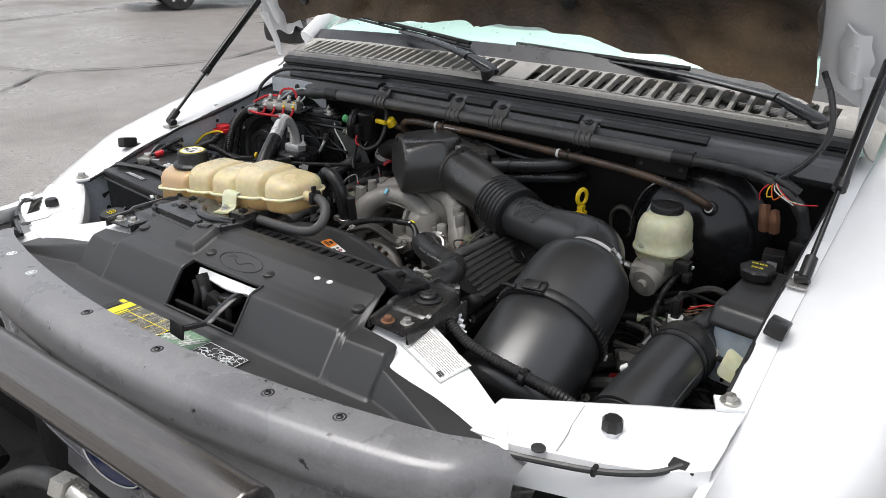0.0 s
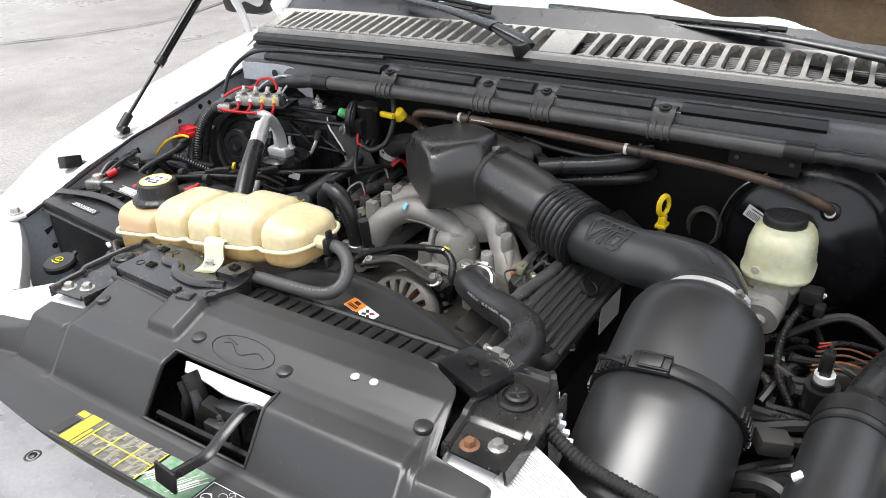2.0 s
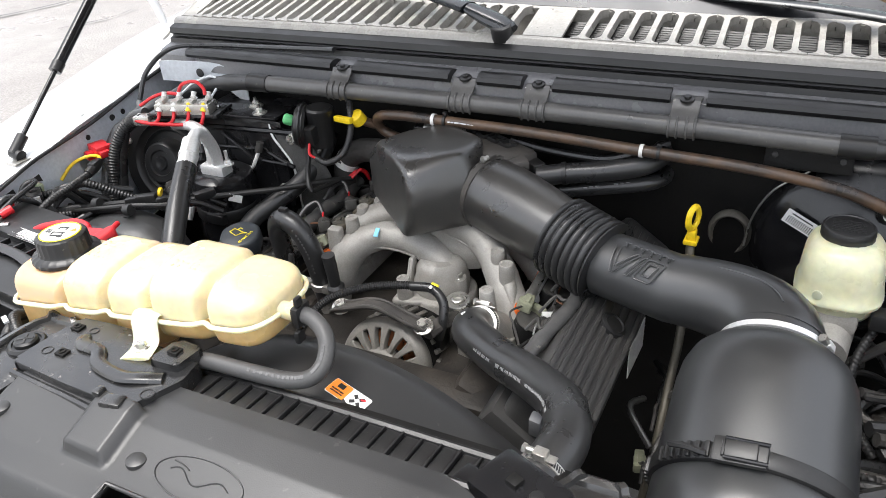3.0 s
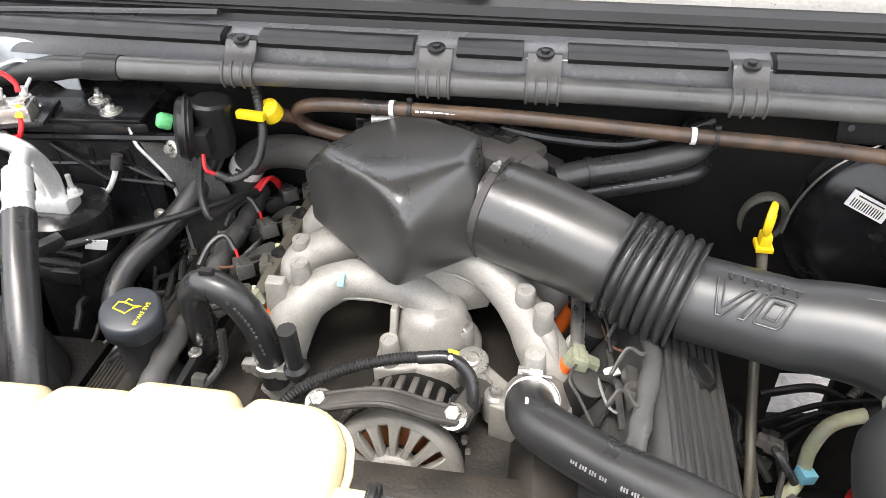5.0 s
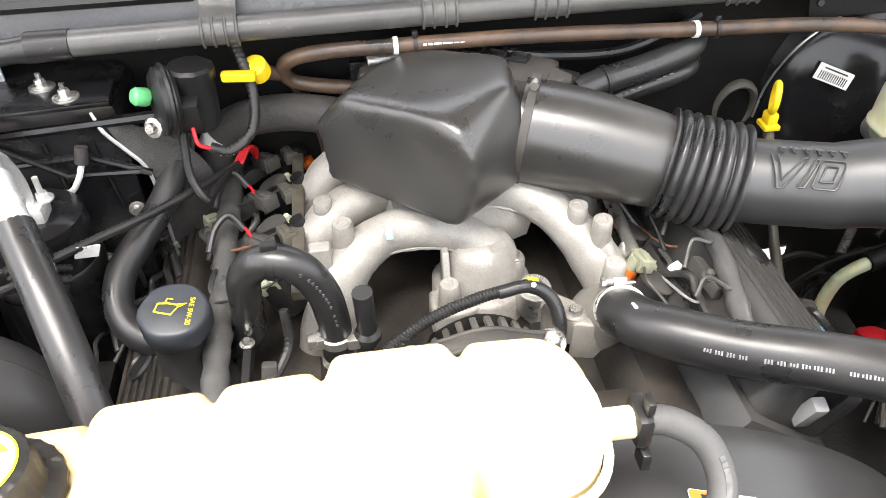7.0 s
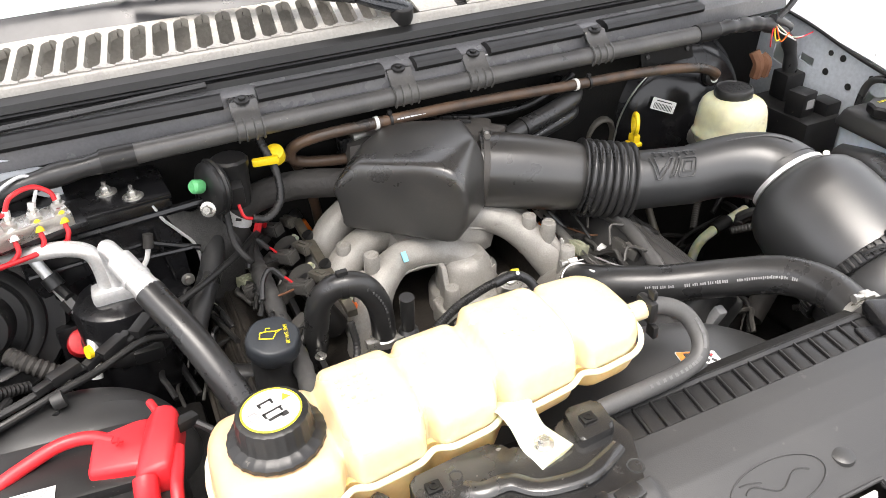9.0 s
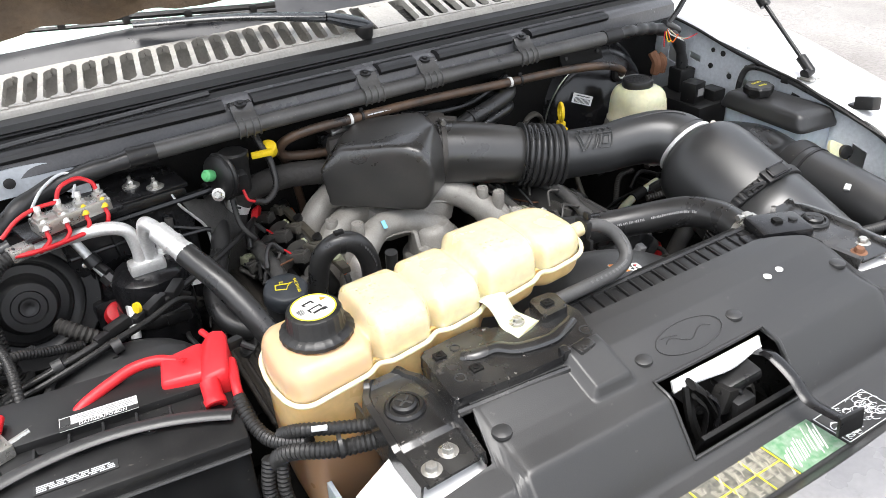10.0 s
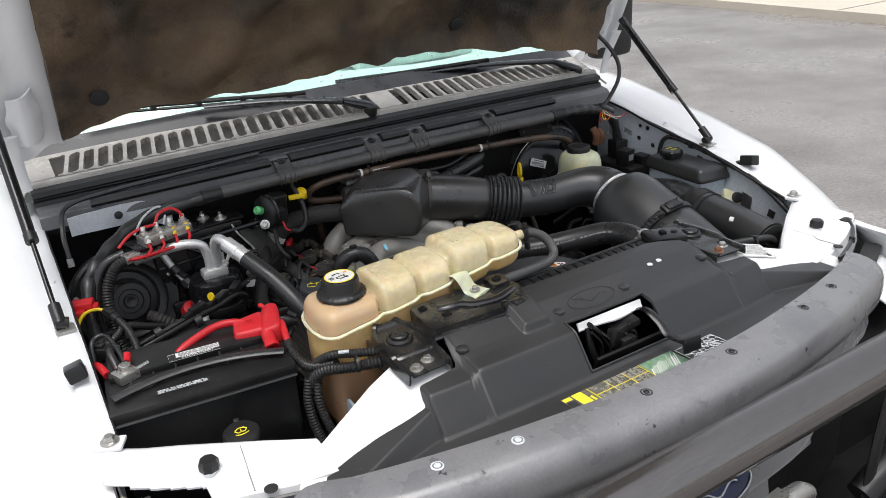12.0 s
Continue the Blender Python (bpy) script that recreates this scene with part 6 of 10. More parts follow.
# ---- engine ----
def build_engine():
    e = thing("engine", "large V-type engine with cast manifold between black valve covers", "engine", (0, 0.45, 0.6))
    part("block", box((-0.045, 0.46, 0.90), (0.40, 0.44, 0.26), 0.03), GRIMESHADE, e)
    for s, x, z in ((1, 0.212, 1.074), (-1, -0.348, 1.018)):
        turn = rot(0, s * 36, 0)
        base = Vector((x, 0.425, z))
        vc = join(box(base, (0.092, 0.43, 0.070), 0.016, turn, 3), box(base + turn @ Vector((0, 0, -0.05)), (0.112, 0.45, 0.05), 0.008, turn))
        # both covers are alike; the passenger one is coloured darker for shade
        skin = VALVE if s > 0 else GRIMESHADE
        v = part("valve_cover", vc, skin, e, "ribbed black valve cover" if s > 0 else "ribbed black valve cover, its shade put into a darker colour")
        rib = None
        for k in range(7):
            off = turn @ Vector((-0.036 + 0.012 * k, 0, 0.0348))
            if rib is None:
                rib = part("rib", box((0, 0, 0), (0.0066, 0.385, 0.006), 0.0022), skin, v)
                rib.matrix_basis = Matrix.Translation(base + off) @ turn.to_4x4()
            else:
                again(rib, "rib", Matrix.Translation(base + off) @ turn.to_4x4(), v)
        part("boss", turned([(0.019, 0), (0.018, 0.006), (0.014, 0.008), (0.012, 0.006), (0, 0.006)], base + turn @ Vector((0.008 * s, -0.035, 0.034)), turn @ Vector((0, 0, 1)), 20), BLACK, v)
        if s > 0:
            part("end_boss", disc(base + turn @ Vector((0.0, -0.19, 0.010)), 0.030, 0.026, turn @ Vector((0, 0, 1)), 24), BLACK, v)
        for k in range(5):
            part("cover_bolt", lug(base + turn @ Vector((s * 0.050, -0.19 + 0.095 * k, -0.022)), turn @ Vector((0, 0, 1)), 0.006), ZINC, v)
    part("front_cover", box((-0.045, 0.25, 0.96), (0.36, 0.06, 0.20), 0.02), GRIMESHADE, e)
    part("head", box((0.13, 0.45, 1.005), (0.14, 0.42, 0.09), 0.02, rot(0, 25, 0)), GRIMESHADE, e)
    part("head", box((-0.245, 0.45, 0.985), (0.14, 0.42, 0.09), 0.02, rot(0, -25, 0)), GRIMESHADE, e)
    for k in range(7):
        y = 0.265 + 0.006 * (k % 2)
        part("timing_bolt", lug((-0.19 + 0.05 * k, y - 0.05, 1.02 - 0.03 * abs(k - 3)), (0, -1, 0.2), 0.007), ZINC if k % 2 else RUST, e)
    part("rust_bracket", join(box((0.045, 0.27, 1.0), (0.035, 0.012, 0.06), 0.005, rot(0, 10, 15)), disc((0.048, 0.262, 1.015), 0.012, 0.008, (0, -1, 0), 16)), RUST, e, "rust-brown steel bracket")
    # added near-black blocks that fill the shaded depth beside the engine
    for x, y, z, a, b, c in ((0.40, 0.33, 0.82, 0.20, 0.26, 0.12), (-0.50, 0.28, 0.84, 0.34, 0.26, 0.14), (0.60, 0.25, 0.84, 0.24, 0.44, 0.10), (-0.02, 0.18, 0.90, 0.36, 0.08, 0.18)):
        part("dark_filler", box((x, y, z), (a, b, c), 0.03), DARK, e)


def build_manifold():
    m = thing("intake_manifold", "sand-cast aluminium intake manifold with arching runners", "manifold", (-0.04, 0.47, 1.05))
    # (centre line, radius at the foot, radius at the crown)
    runs = [([(-0.196, 0.392, 1.035), (-0.188, 0.400, 1.068), (-0.174, 0.416, 1.100), (-0.154, 0.431, 1.121), (-0.127, 0.446, 1.1285), (-0.097, 0.452, 1.1275), (-0.066, 0.456, 1.119), (-0.040, 0.450, 1.108), (-0.020, 0.440, 1.092)], 0.029, 0.0215),
            ([(0.112, 0.392, 1.035), (0.100, 0.404, 1.066), (0.083, 0.420, 1.092), (0.064, 0.440, 1.115), (0.040, 0.461, 1.133), (0.010, 0.479, 1.142), (-0.025, 0.486, 1.148), (-0.065, 0.490, 1.150)], 0.029, 0.0220),
            ([(-0.210, 0.476, 1.045), (-0.200, 0.483, 1.090), (-0.176, 0.497, 1.120), (-0.138, 0.510, 1.131), (-0.09, 0.518, 1.135), (-0.05, 0.520, 1.138)], 0.028, 0.0235),
            ([(0.120, 0.508, 1.035), (0.108, 0.514, 1.066), (0.082, 0.522, 1.095), (0.040, 0.532, 1.121), (-0.03, 0.540, 1.146)], 0.028, 0.0235),
            ([(-0.206, 0.560, 1.05), (-0.188, 0.566, 1.110), (-0.152, 0.572, 1.143), (-0.10, 0.577, 1.150), (-0.05, 0.582, 1.150)], 0.027, 0.0235),
            ([(0.120, 0.588, 1.045), (0.106, 0.592, 1.090), (0.070, 0.597, 1.125), (0.02, 0.600, 1.150), (-0.05, 0.600, 1.15)], 0.027, 0.0235)]
    for k, (row, r0, r1) in enumerate(runs):
        path = resample(spline(row, 9), 0.0045)
        rn = part("runner", rough_cast(sweep(path, lambda t: r1 + (r0 - r1) * (1 - step(0.0, 0.55, t)), 28, (1.0, 1.0))), CAST, m, "", 60)
        if k < 2:
            # parting ridge of the mould along the lower front edge
            part("casting_ridge", rough_cast(sweep([q + Vector((0, -0.0185, -0.0110)) for q in path[3:-3]], 0.0030, 8, (1.0, 0.7)), 0.0009, 180), CAST, rn)
    part("plenum", rough_cast(join(box((-0.045, 0.555, 1.115), (0.16, 0.19, 0.07), 0.03), box((-0.045, 0.52, 1.160), (0.10, 0.09, 0.04), 0.012))), CAST, m)
    for x, y, l in ((-0.205, 0.50, 0.29), (0.118, 0.49, 0.30)):
        part("flange", box((x, y, 1.032), (0.062, l, 0.024), 0.006, rot(0, 25 if x > 0 else -25, 0)), CAST, m)
    # webs that tie the feet to their bosses
    part("foot_web", rough_cast(hull([(0.056, 0.438, 1.090), (0.062, 0.446, 1.130), (0.076, 0.436, 1.132), (0.096, 0.418, 1.126), (0.096, 0.424, 1.050), (0.124, 0.400, 1.040), (0.122, 0.378, 1.040), (0.074, 0.404, 1.060), (0.109, 0.383, 1.084), (0.086, 0.404, 1.118)], 0.006)), CAST, m, "", 60)
    part("foot_web", rough_cast(hull([(-0.160, 0.452, 1.10), (-0.176, 0.434, 1.136), (-0.196, 0.430, 1.100), (-0.216, 0.400, 1.045), (-0.214, 0.440, 1.045), (-0.180, 0.470, 1.10)], 0.006)), CAST, m, "", 60)
    part("foot_web", rough_cast(hull([(-0.176, 0.478, 1.10), (-0.176, 0.500, 1.128), (-0.196, 0.497, 1.126), (-0.214, 0.470, 1.045), (-0.216, 0.520, 1.045), (-0.19, 0.52, 1.10)], 0.006)), CAST, m, "", 60)
    part("square_lug", rough_cast(hull([(-0.201, 0.411, 1.145), (-0.181, 0.411, 1.145), (-0.181, 0.425, 1.145), (-0.201, 0.425, 1.145), (-0.204, 0.408, 1.08), (-0.178, 0.408, 1.08), (-0.178, 0.430, 1.08), (-0.204, 0.430, 1.08)], 0.002)), CAST, m)
    # round collar in the middle, its stepped rings and its bolted base
    cx, cy = -0.030, 0.444
    part("collar", rough_cast(turned([(0.052, 0.992), (0.052, 1.058), (0.049, 1.062), (0.0415, 1.064), (0.041, 1.082), (0.038, 1.086), (0.036, 1.100), (0.028, 1.112), (0, 1.116)], (cx, cy, 0), (0, 0, 1), 44), 0.0007), CAST, m, "", 50)
    part("base_plate", rough_cast(hull([(-0.088, 0.388, 1.062), (-0.052, 0.388, 1.062), (0.012, 0.418, 1.066), (0.018, 0.450, 1.066), (-0.088, 0.430, 1.062), (-0.088, 0.392, 1.02), (0.012, 0.420, 1.02), (0.018, 0.452, 1.02), (-0.088, 0.43, 1.02)], 0.005)), CAST, m)
    part("centre_fin", rough_cast(hull([(-0.074, 0.404, 1.060), (-0.066, 0.404, 1.060), (-0.074, 0.432, 1.060), (-0.066, 0.432, 1.060), (-0.073, 0.426, 1.112), (-0.066, 0.426, 1.112), (-0.073, 0.440, 1.112), (-0.066, 0.440, 1.112)], 0.0015)), CAST, m)
    part("link_plate", rough_cast(hull([(0.000, 0.420, 1.062), (0.024, 0.378, 1.060), (0.054, 0.350, 1.066), (0.080, 0.362, 1.068), (0.050, 0.392, 1.068), (0.018, 0.422, 1.066), (0.0, 0.42, 1.01), (0.03, 0.37, 1.01), (0.08, 0.36, 1.01), (0.02, 0.422, 1.01)], 0.004)), CAST, m)
    # thermostat housing where the upper hose leaves
    part("water_outlet", rough_cast(join(turned([(0.040, -0.010), (0.038, 0.012), (0.031, 0.034), (0.0265, 0.046), (0.0262, 0.066)], (0.088, 0.372, 1.046), (-0.08, -0.62, 0.78), 30), hull([(0.040, 0.340, 1.078), (0.054, 0.340, 1.080), (0.118, 0.322, 1.076), (0.122, 0.340, 1.072), (0.118, 0.395, 1.066), (0.060, 0.385, 1.070), (0.040, 0.345, 1.01), (0.12, 0.33, 1.01), (0.118, 0.395, 1.01), (0.06, 0.385, 1.01)], 0.006)), 0.0013), CAST, m, "rough grey thermostat housing", 60)
    bosses = [(-0.186, 0.490, 1.147, 0.07), (-0.167, 0.430, 1.161, 0.06), (0.066, 0.433, 1.150, 0.06), (0.086, 0.414, 1.144, 0.08), (0.081, 0.358, 1.136, 0.07), (-0.070, 0.400, 1.095, 0.04), (0.098, 0.53, 1.13, 0.06), (-0.150, 0.555, 1.165, 0.03)]
    for x, y, z, l in bosses:
        bs = part("boss", rough_cast(turned([(0.0128, -l), (0.0104, -0.012), (0.0098, -0.001), (0.0090, 0), (0.0048, 0), (0.0042, -0.0012)], (x, y, z), (0.0, -0.06, 1), 18), 0.0004), CAST, m, "", 50)
        part("bolt_hole", disc((x, y, z - 0.0035), 0.0045, 0.0012, (0, -0.06, 1), 12), INK, bs)
    for x, y, z, l, r in ((0.003, 0.435, 1.090, 0.035, 0.0115), (0.029, 0.376, 1.069, 0.03, 0.0120), (0.046, 0.354, 1.078, 0.03, 0.0125), (0.110, 0.333, 1.073, 0.05, 0.0145)):
        bs = part("boss", rough_cast(turned([(r * 1.1, -l), (r, -0.002), (r * 0.92, 0), (0, 0)], (x, y, z), (0, -0.08, 1), 20), 0.0004), CAST, m, "", 50)
        part("bolt_head", lug((x, y, z), (0, -0.08, 1), r * 0.62), ZINC, bs)
    part("idler_bolt", join(turned([(0.0175, -0.03), (0.0175, -0.001), (0.0165, 0), (0.0115, 0), (0.0110, -0.002), (0.0090, -0.002), (0.0085, 0.002), (0.0060, 0.003), (0.0045, 0), (0, 0)], (0.017, 0.399, 1.078), (0, -0.2, 1), 28)), ZINC, m, "ring-shaped steel idler boss")
    b = (-0.1235, 0.4268, 1.1452)
    part("blue_mark", box(b, (0.007, 0.014, 0.0022), 0.0006, rot(42, 0, 0)), BLUEINK, m, "pale blue paint mark")


def build_alternator():
    a = thing("alternator", "grey cast alternator with slotted vents and copper windings", "alternator", (-0.05, 0.30, 0.98))
    c, ax = Vector((-0.044, 0.300, 1.020)), Vector((0, -0.94, 0.34)).normalized()
    part("rear_body", turned([(0.064, -0.085), (0.067, -0.06), (0.067, -0.004), (0.062, 0)], c, ax, 40), DARK, a)
    part("winding", turned([(0.050, -0.012), (0.054, -0.004), (0.048, 0.002), (0.026, 0.002), (0.024, -0.01)], c, ax, 36), COPPER, a, "copper windings behind the slots")
    q = Vector((0, 0, 1)).rotation_difference(ax).to_matrix()
    rim = turned([(0.067, 0.0), (0.0685, 0.008), (0.067, 0.014), (0.0625, 0.019), (0.0575, 0.0205), (0.0555, 0.019), (0.0555, 0.009), (0.058, 0)], c, ax, 48)
    hub = turned([(0.029, 0.012), (0.0292, 0.0245), (0.0275, 0.027), (0.0250, 0.029), (0.024, 0.033), (0.018, 0.035), (0.012, 0.035), (0.011, 0.030), (0, 0.030)], c, ax, 40)
    part("front_frame", join(rim, hub), ALTCAST, a)
    spoke = None
    for k in range(16):
        mm = Matrix.Translation(c + ax * 0.019) @ q.to_4x4() @ Matrix.Rotation(2 * math.pi * k / 16, 4, "Z")
        if spoke is None:
            fin = bmesh.new()
            rows = []
            for r, w, h in ((0.026, 0.0040, 0.0075), (0.0345, 0.0034, 0.0072), (0.045, 0.0044, 0.0055), (0.053, 0.0058, 0.0030), (0.058, 0.0090, 0.0010)):
                rows.append([fin.verts.new((r, y, z)) for y, z in ((-w, h - 0.011), (w, h - 0.011), (w, h - 0.0015), (0.75 * w, h), (-0.75 * w, h), (-w, h - 0.0015))])
            for p, r in zip(rows, rows[1:]):
                for i in range(6):
                    fin.faces.new((p[i], p[(i + 1) % 6], r[(i + 1) % 6], r[i]))
            fin.faces.new(rows[0][::-1]), fin.faces.new(rows[-1])
            spoke = part("fin", fin, ALTCAST, a)
            spoke.matrix_basis = mm
        else:
            again(spoke, "fin", mm, a)
    tooth = None
    for k in range(30):
        mm = Matrix.Translation(c + ax * -0.034) @ q.to_4x4() @ Matrix.Rotation(2 * math.pi * k / 30, 4, "Z")
        if tooth is None:
            tooth = part("cooling_tooth", box((0.067, 0, 0), (0.010, 0.007, 0.044), 0.002), ALTCAST, a)
            tooth.matrix_basis = mm
        else:
            again(tooth, "cooling_tooth", mm, a)
    strap = spline([(-0.130, 0.309, 1.084), (-0.106, 0.305, 1.096), (-0.053, 0.300, 1.115), (-0.010, 0.304, 1.100), (0.014, 0.311, 1.088)], 6)
    part("mount_strap", join(sweep(strap, 0.011, 10, (1.0, 0.42)), sweep([p + Vector((0, -0.009, 0.003)) for p in strap], 0.003, 8), sweep([p + Vector((0, 0.009, 0.003)) for p in strap], 0.003, 8)), ENGINE, a, "dusty steel mounting strap")
    part("mount_arm", sweep(spline([(0.012, 0.312, 1.078), (0.020, 0.338, 1.078), (0.030, 0.372, 1.070)], 4), 0.012, 10, (1.0, 0.7)), ENGINE, a, "dusty steel mounting arm")
    for p in ((-0.118, 0.310, 1.090), (0.010, 0.310, 1.090)):
        screw(a, p, (0, -0.35, 1), 0.0095, ZINC)
    part("cable_cover", box((0.012, 0.345, 1.052), (0.022, 0.03, 0.035), 0.005), BLACK, a)
    w = thing("alternator_lead", "thick ribbed black lead looping over the alternator", "cable", (-0.05, 0.35, 1.1))
    part("sleeve", loom([(-0.188, 0.27, 1.02), (-0.172, 0.288, 1.060), (-0.145, 0.315, 1.092), (-0.10, 0.338, 1.108), (-0.05, 0.352, 1.116), (-0.01, 0.358, 1.118)], 0.0062, 0.0034), LOOM, w)
    part("taped_end", sweep(spline([(-0.03, 0.355, 1.117), (0.000, 0.358, 1.118), (0.020, 0.350, 1.106), (0.026, 0.335, 1.085), (0.02, 0.33, 1.06)], 6), 0.0066, 12), RUBBER, w)
    part("yellow_tape", sweep([(-0.002, 0.3615, 1.1225), (0.008, 0.3615, 1.1200)], 0.0034, 8), YELLOWINK, w)
    part("white_dot", disc((0.002, 0.352, 1.1245), 0.0026, 0.001, (0, -0.6, 0.8), 10), PAPER, w)


def build_airbox():
    """Plastic resonator over the throttle: a wedge with soft edges."""
    b = thing("throttle_resonator", "satin black moulded air resonator over the throttle body", "air duct", (-0.08, 0.48, 1.17))
    bm = bmesh.new()
    for p in ((-0.186, 0.520, 1.220), (-0.178, 0.510, 1.157), (-0.155, 0.502, 1.256), (-0.100, 0.449, 1.264), (-0.076, 0.427, 1.264), (-0.058, 0.411, 1.257), (-0.047, 0.402, 1.240), (-0.044, 0.398, 1.215), (-0.050, 0.396, 1.185), (-0.062, 0.402, 1.158), (0.000, 0.468, 1.273), (0.020, 0.466, 1.225), (0.025, 0.472, 1.163), (-0.124, 0.549, 1.260), (-0.076, 0.586, 1.264), (0.010, 0.527, 1.274), (-0.06, 0.580, 1.157)):
        bm.verts.new(p)
    bmesh.ops.convex_hull(bm, input=bm.verts)
    shell = part("shell", bm, RESON, b, sharp=180)
    # even faces, then relaxed edges
    mod = shell.modifiers.new("even", "REMESH")
    mod.mode, mod.voxel_size, mod.use_smooth_shade = "VOXEL", 0.0035, True
    mod = shell.modifiers.new("soft", "SMOOTH")
    mod.factor, mod.iterations = 0.5, 36
    th = part("throttle_housing", join(box((0.005, 0.560, 1.222), (0.125, 0.08, 0.055), 0.014, rot(-6, 0, -30)), box((-0.075, 0.600, 1.212), (0.12, 0.06, 0.06), 0.016, rot(0, 0, -10)), box((0.052, 0.535, 1.238), (0.05, 0.03, 0.016), 0.005, rot(0, 0, -52))), ENGINE, b, "dusty black throttle housing")
    for k in range(4):
        m = pose(-0.035 + 0.022 * k, 0.592 - 0.010 * k, 1.2525 - 0.001 * k, -6, 0, -28)
        f = join(box((0, -0.009, 0), (0.019, 0.003, 0.006), 0.001), box((0, 0.009, 0), (0.019, 0.003, 0.006), 0.001), box((-0.009, 0, 0), (0.003, 0.018, 0.006), 0.001), box((0.009, 0, 0), (0.003, 0.018, 0.006), 0.001))
        bmesh.ops.transform(f, matrix=m, verts=f.verts)
        part("vent_frame", f, BLACK, th)
    part("sensor", join(box((0.078, 0.548, 1.226), (0.026, 0.020, 0.018), 0.003, rot(0, 0, -40)), sweep([(0.085, 0.545, 1.228), (0.10, 0.535, 1.222)], 0.007, 10), box((0.092, 0.53, 1.215), (0.014, 0.012, 0.014), 0.002)), BLACK, b)
    m = Matrix.Translation((-0.072, 0.600, 1.2435)) @ pose(0, 0, 0, 0, 0, 24)
    lb = part("barcode_label", plate(m, 0.040, 0.013), PAPER, b, "white barcode label")
    part("barcode", join(*[plate(m @ Matrix.Translation((-0.016 + 0.0027 * k, 0, 0.0007)), 0.0011 + 0.0006 * (k % 3 == 0), 0.009, 0.0003) for k in range(12)]), INK, lb)


def build_duct():
    d = thing("intake_duct", "satin black air intake duct with a bellows section", "air duct", (0.2, 0.4, 1.13))
    a = [(0.018, 0.502, 1.202), (0.075, 0.480, 1.194), (0.137, 0.455, 1.183), (0.158, 0.4465, 1.179)]
    part("throat", sweep(spline(a, 6), lambda t: 0.053 - 0.007 * step(0.2, 1, t), 28), RESON, d)
    path = resample(spline([(0.152, 0.449, 1.180), (0.186, 0.435, 1.1735), (0.220, 0.4217, 1.168)], 20), 0.0009)
    part("bellows", sweep(path, lambda t: 0.0490 + 0.0066 * abs(math.cos(math.pi * 7 * t)) ** 0.55, 32), RUBBER, d, "ribbed rubber bellows")
    bend = [Vector((0.308, 0.3965, 1.167)), Vector((0.4275, 0.378, 1.182)), Vector((0.4262, 0.321, 1.1596))]
    tail = [Vector((0.217, 0.423, 1.168)).lerp(bend[0], k / 8) for k in range(8)]
    tail += [bend[0].lerp(bend[1], t).lerp(bend[1].lerp(bend[2], t), t) for t in span(0, 1, 30)]
    girth = lambda t: 0.0418 + 0.0107 * step(0.15, 0.95, t)
    part("elbow", sweep(tail, girth, 36), DUCT, d)
    last = len(tail) - 1
    flow = (tail[-1] - tail[-2]).normalized()
    part("end_lip", sweep([tail[-1] - flow * 0.016, tail[-1] - flow * 0.0145], 0.0532, 36), DUCT, d)
    part("mould_line", sweep([p + Vector((0.004, -0.006, girth((14 + i) / last) + 0.0002)) for i, p in enumerate(tail[14:34])], 0.0011, 5), DUCT, d)
    clamp("duct_clamp", (0.026, 0.499, 1.201), (0.92, -0.36, -0.12), 0.0535, d, ENGINE, 0.009)
    clamp("duct_clamp", (0.4262, 0.3235, 1.1612), (0.032, -0.917, -0.397), 0.0540, d, ALU, 0.007, (0.8, 0, 0.5))
    # raised mark: the engine type, and a plain bar for the name over it
    nrm = Vector((-0.20, -0.62, 0.76)).normalized()
    along = Vector((0.955, -0.29, -0.03)).normalized()
    cen = Vector((0.270, 0.4045, 1.168)) + nrm * 0.0405
    y = nrm.cross(along).normalized()
    z = along.cross(y).normalized()
    axis0 = cen - nrm * 0.0418
    def on(u, v, r=0.0438):
        th = v / r
        return axis0 + along * u + (nrm * math.cos(th) + y * math.sin(th)) * r
    def stroke(pts, w=0.0010):
        path = []
        for (a, b), (c, e) in zip(pts, pts[1:]):
            path += [on(a + (c - a) * k / 5, b + (e - b) * k / 5) for k in range(5)]
        return sweep(path + [on(*pts[-1])], w, 6)
    glyph = ([(-0.031, 0.017), (-0.025, -0.0165), (-0.020, -0.0165), (0.003, 0.015), (-0.002, 0.015), (-0.0215, -0.009), (-0.0245, 0.017)],
             [(-0.006, -0.0145), (0.009, 0.0145), (0.0135, 0.0145), (-0.001, -0.0145), (-0.006, -0.0145)],
             [(0.006, -0.0125), (0.014, 0.0125), (0.017, 0.0145), (0.034, 0.0145), (0.036, 0.012), (0.029, -0.0115), (0.026, -0.0145), (0.008, -0.0145), (0.006, -0.0125)],
             [(0.0125, -0.0075), (0.0185, 0.0085), (0.0295, 0.0085), (0.024, -0.0075), (0.0125, -0.0075)])
    mk = part("raised_mark", stroke(glyph[0]), DUCT, d, "raised outlined engine mark")
    for g in glyph[1:]:
        part("stroke", stroke(g), DUCT, mk)
    for k in range(6):
        u = -0.0205 + 0.0112 * k
        part("name_bar", join(stroke([(u, 0.0195), (u - 0.0012, 0.0275)], 0.0011), stroke([(u - 0.004, 0.0275), (u + 0.0035, 0.0272)], 0.0011)), DUCT, mk)


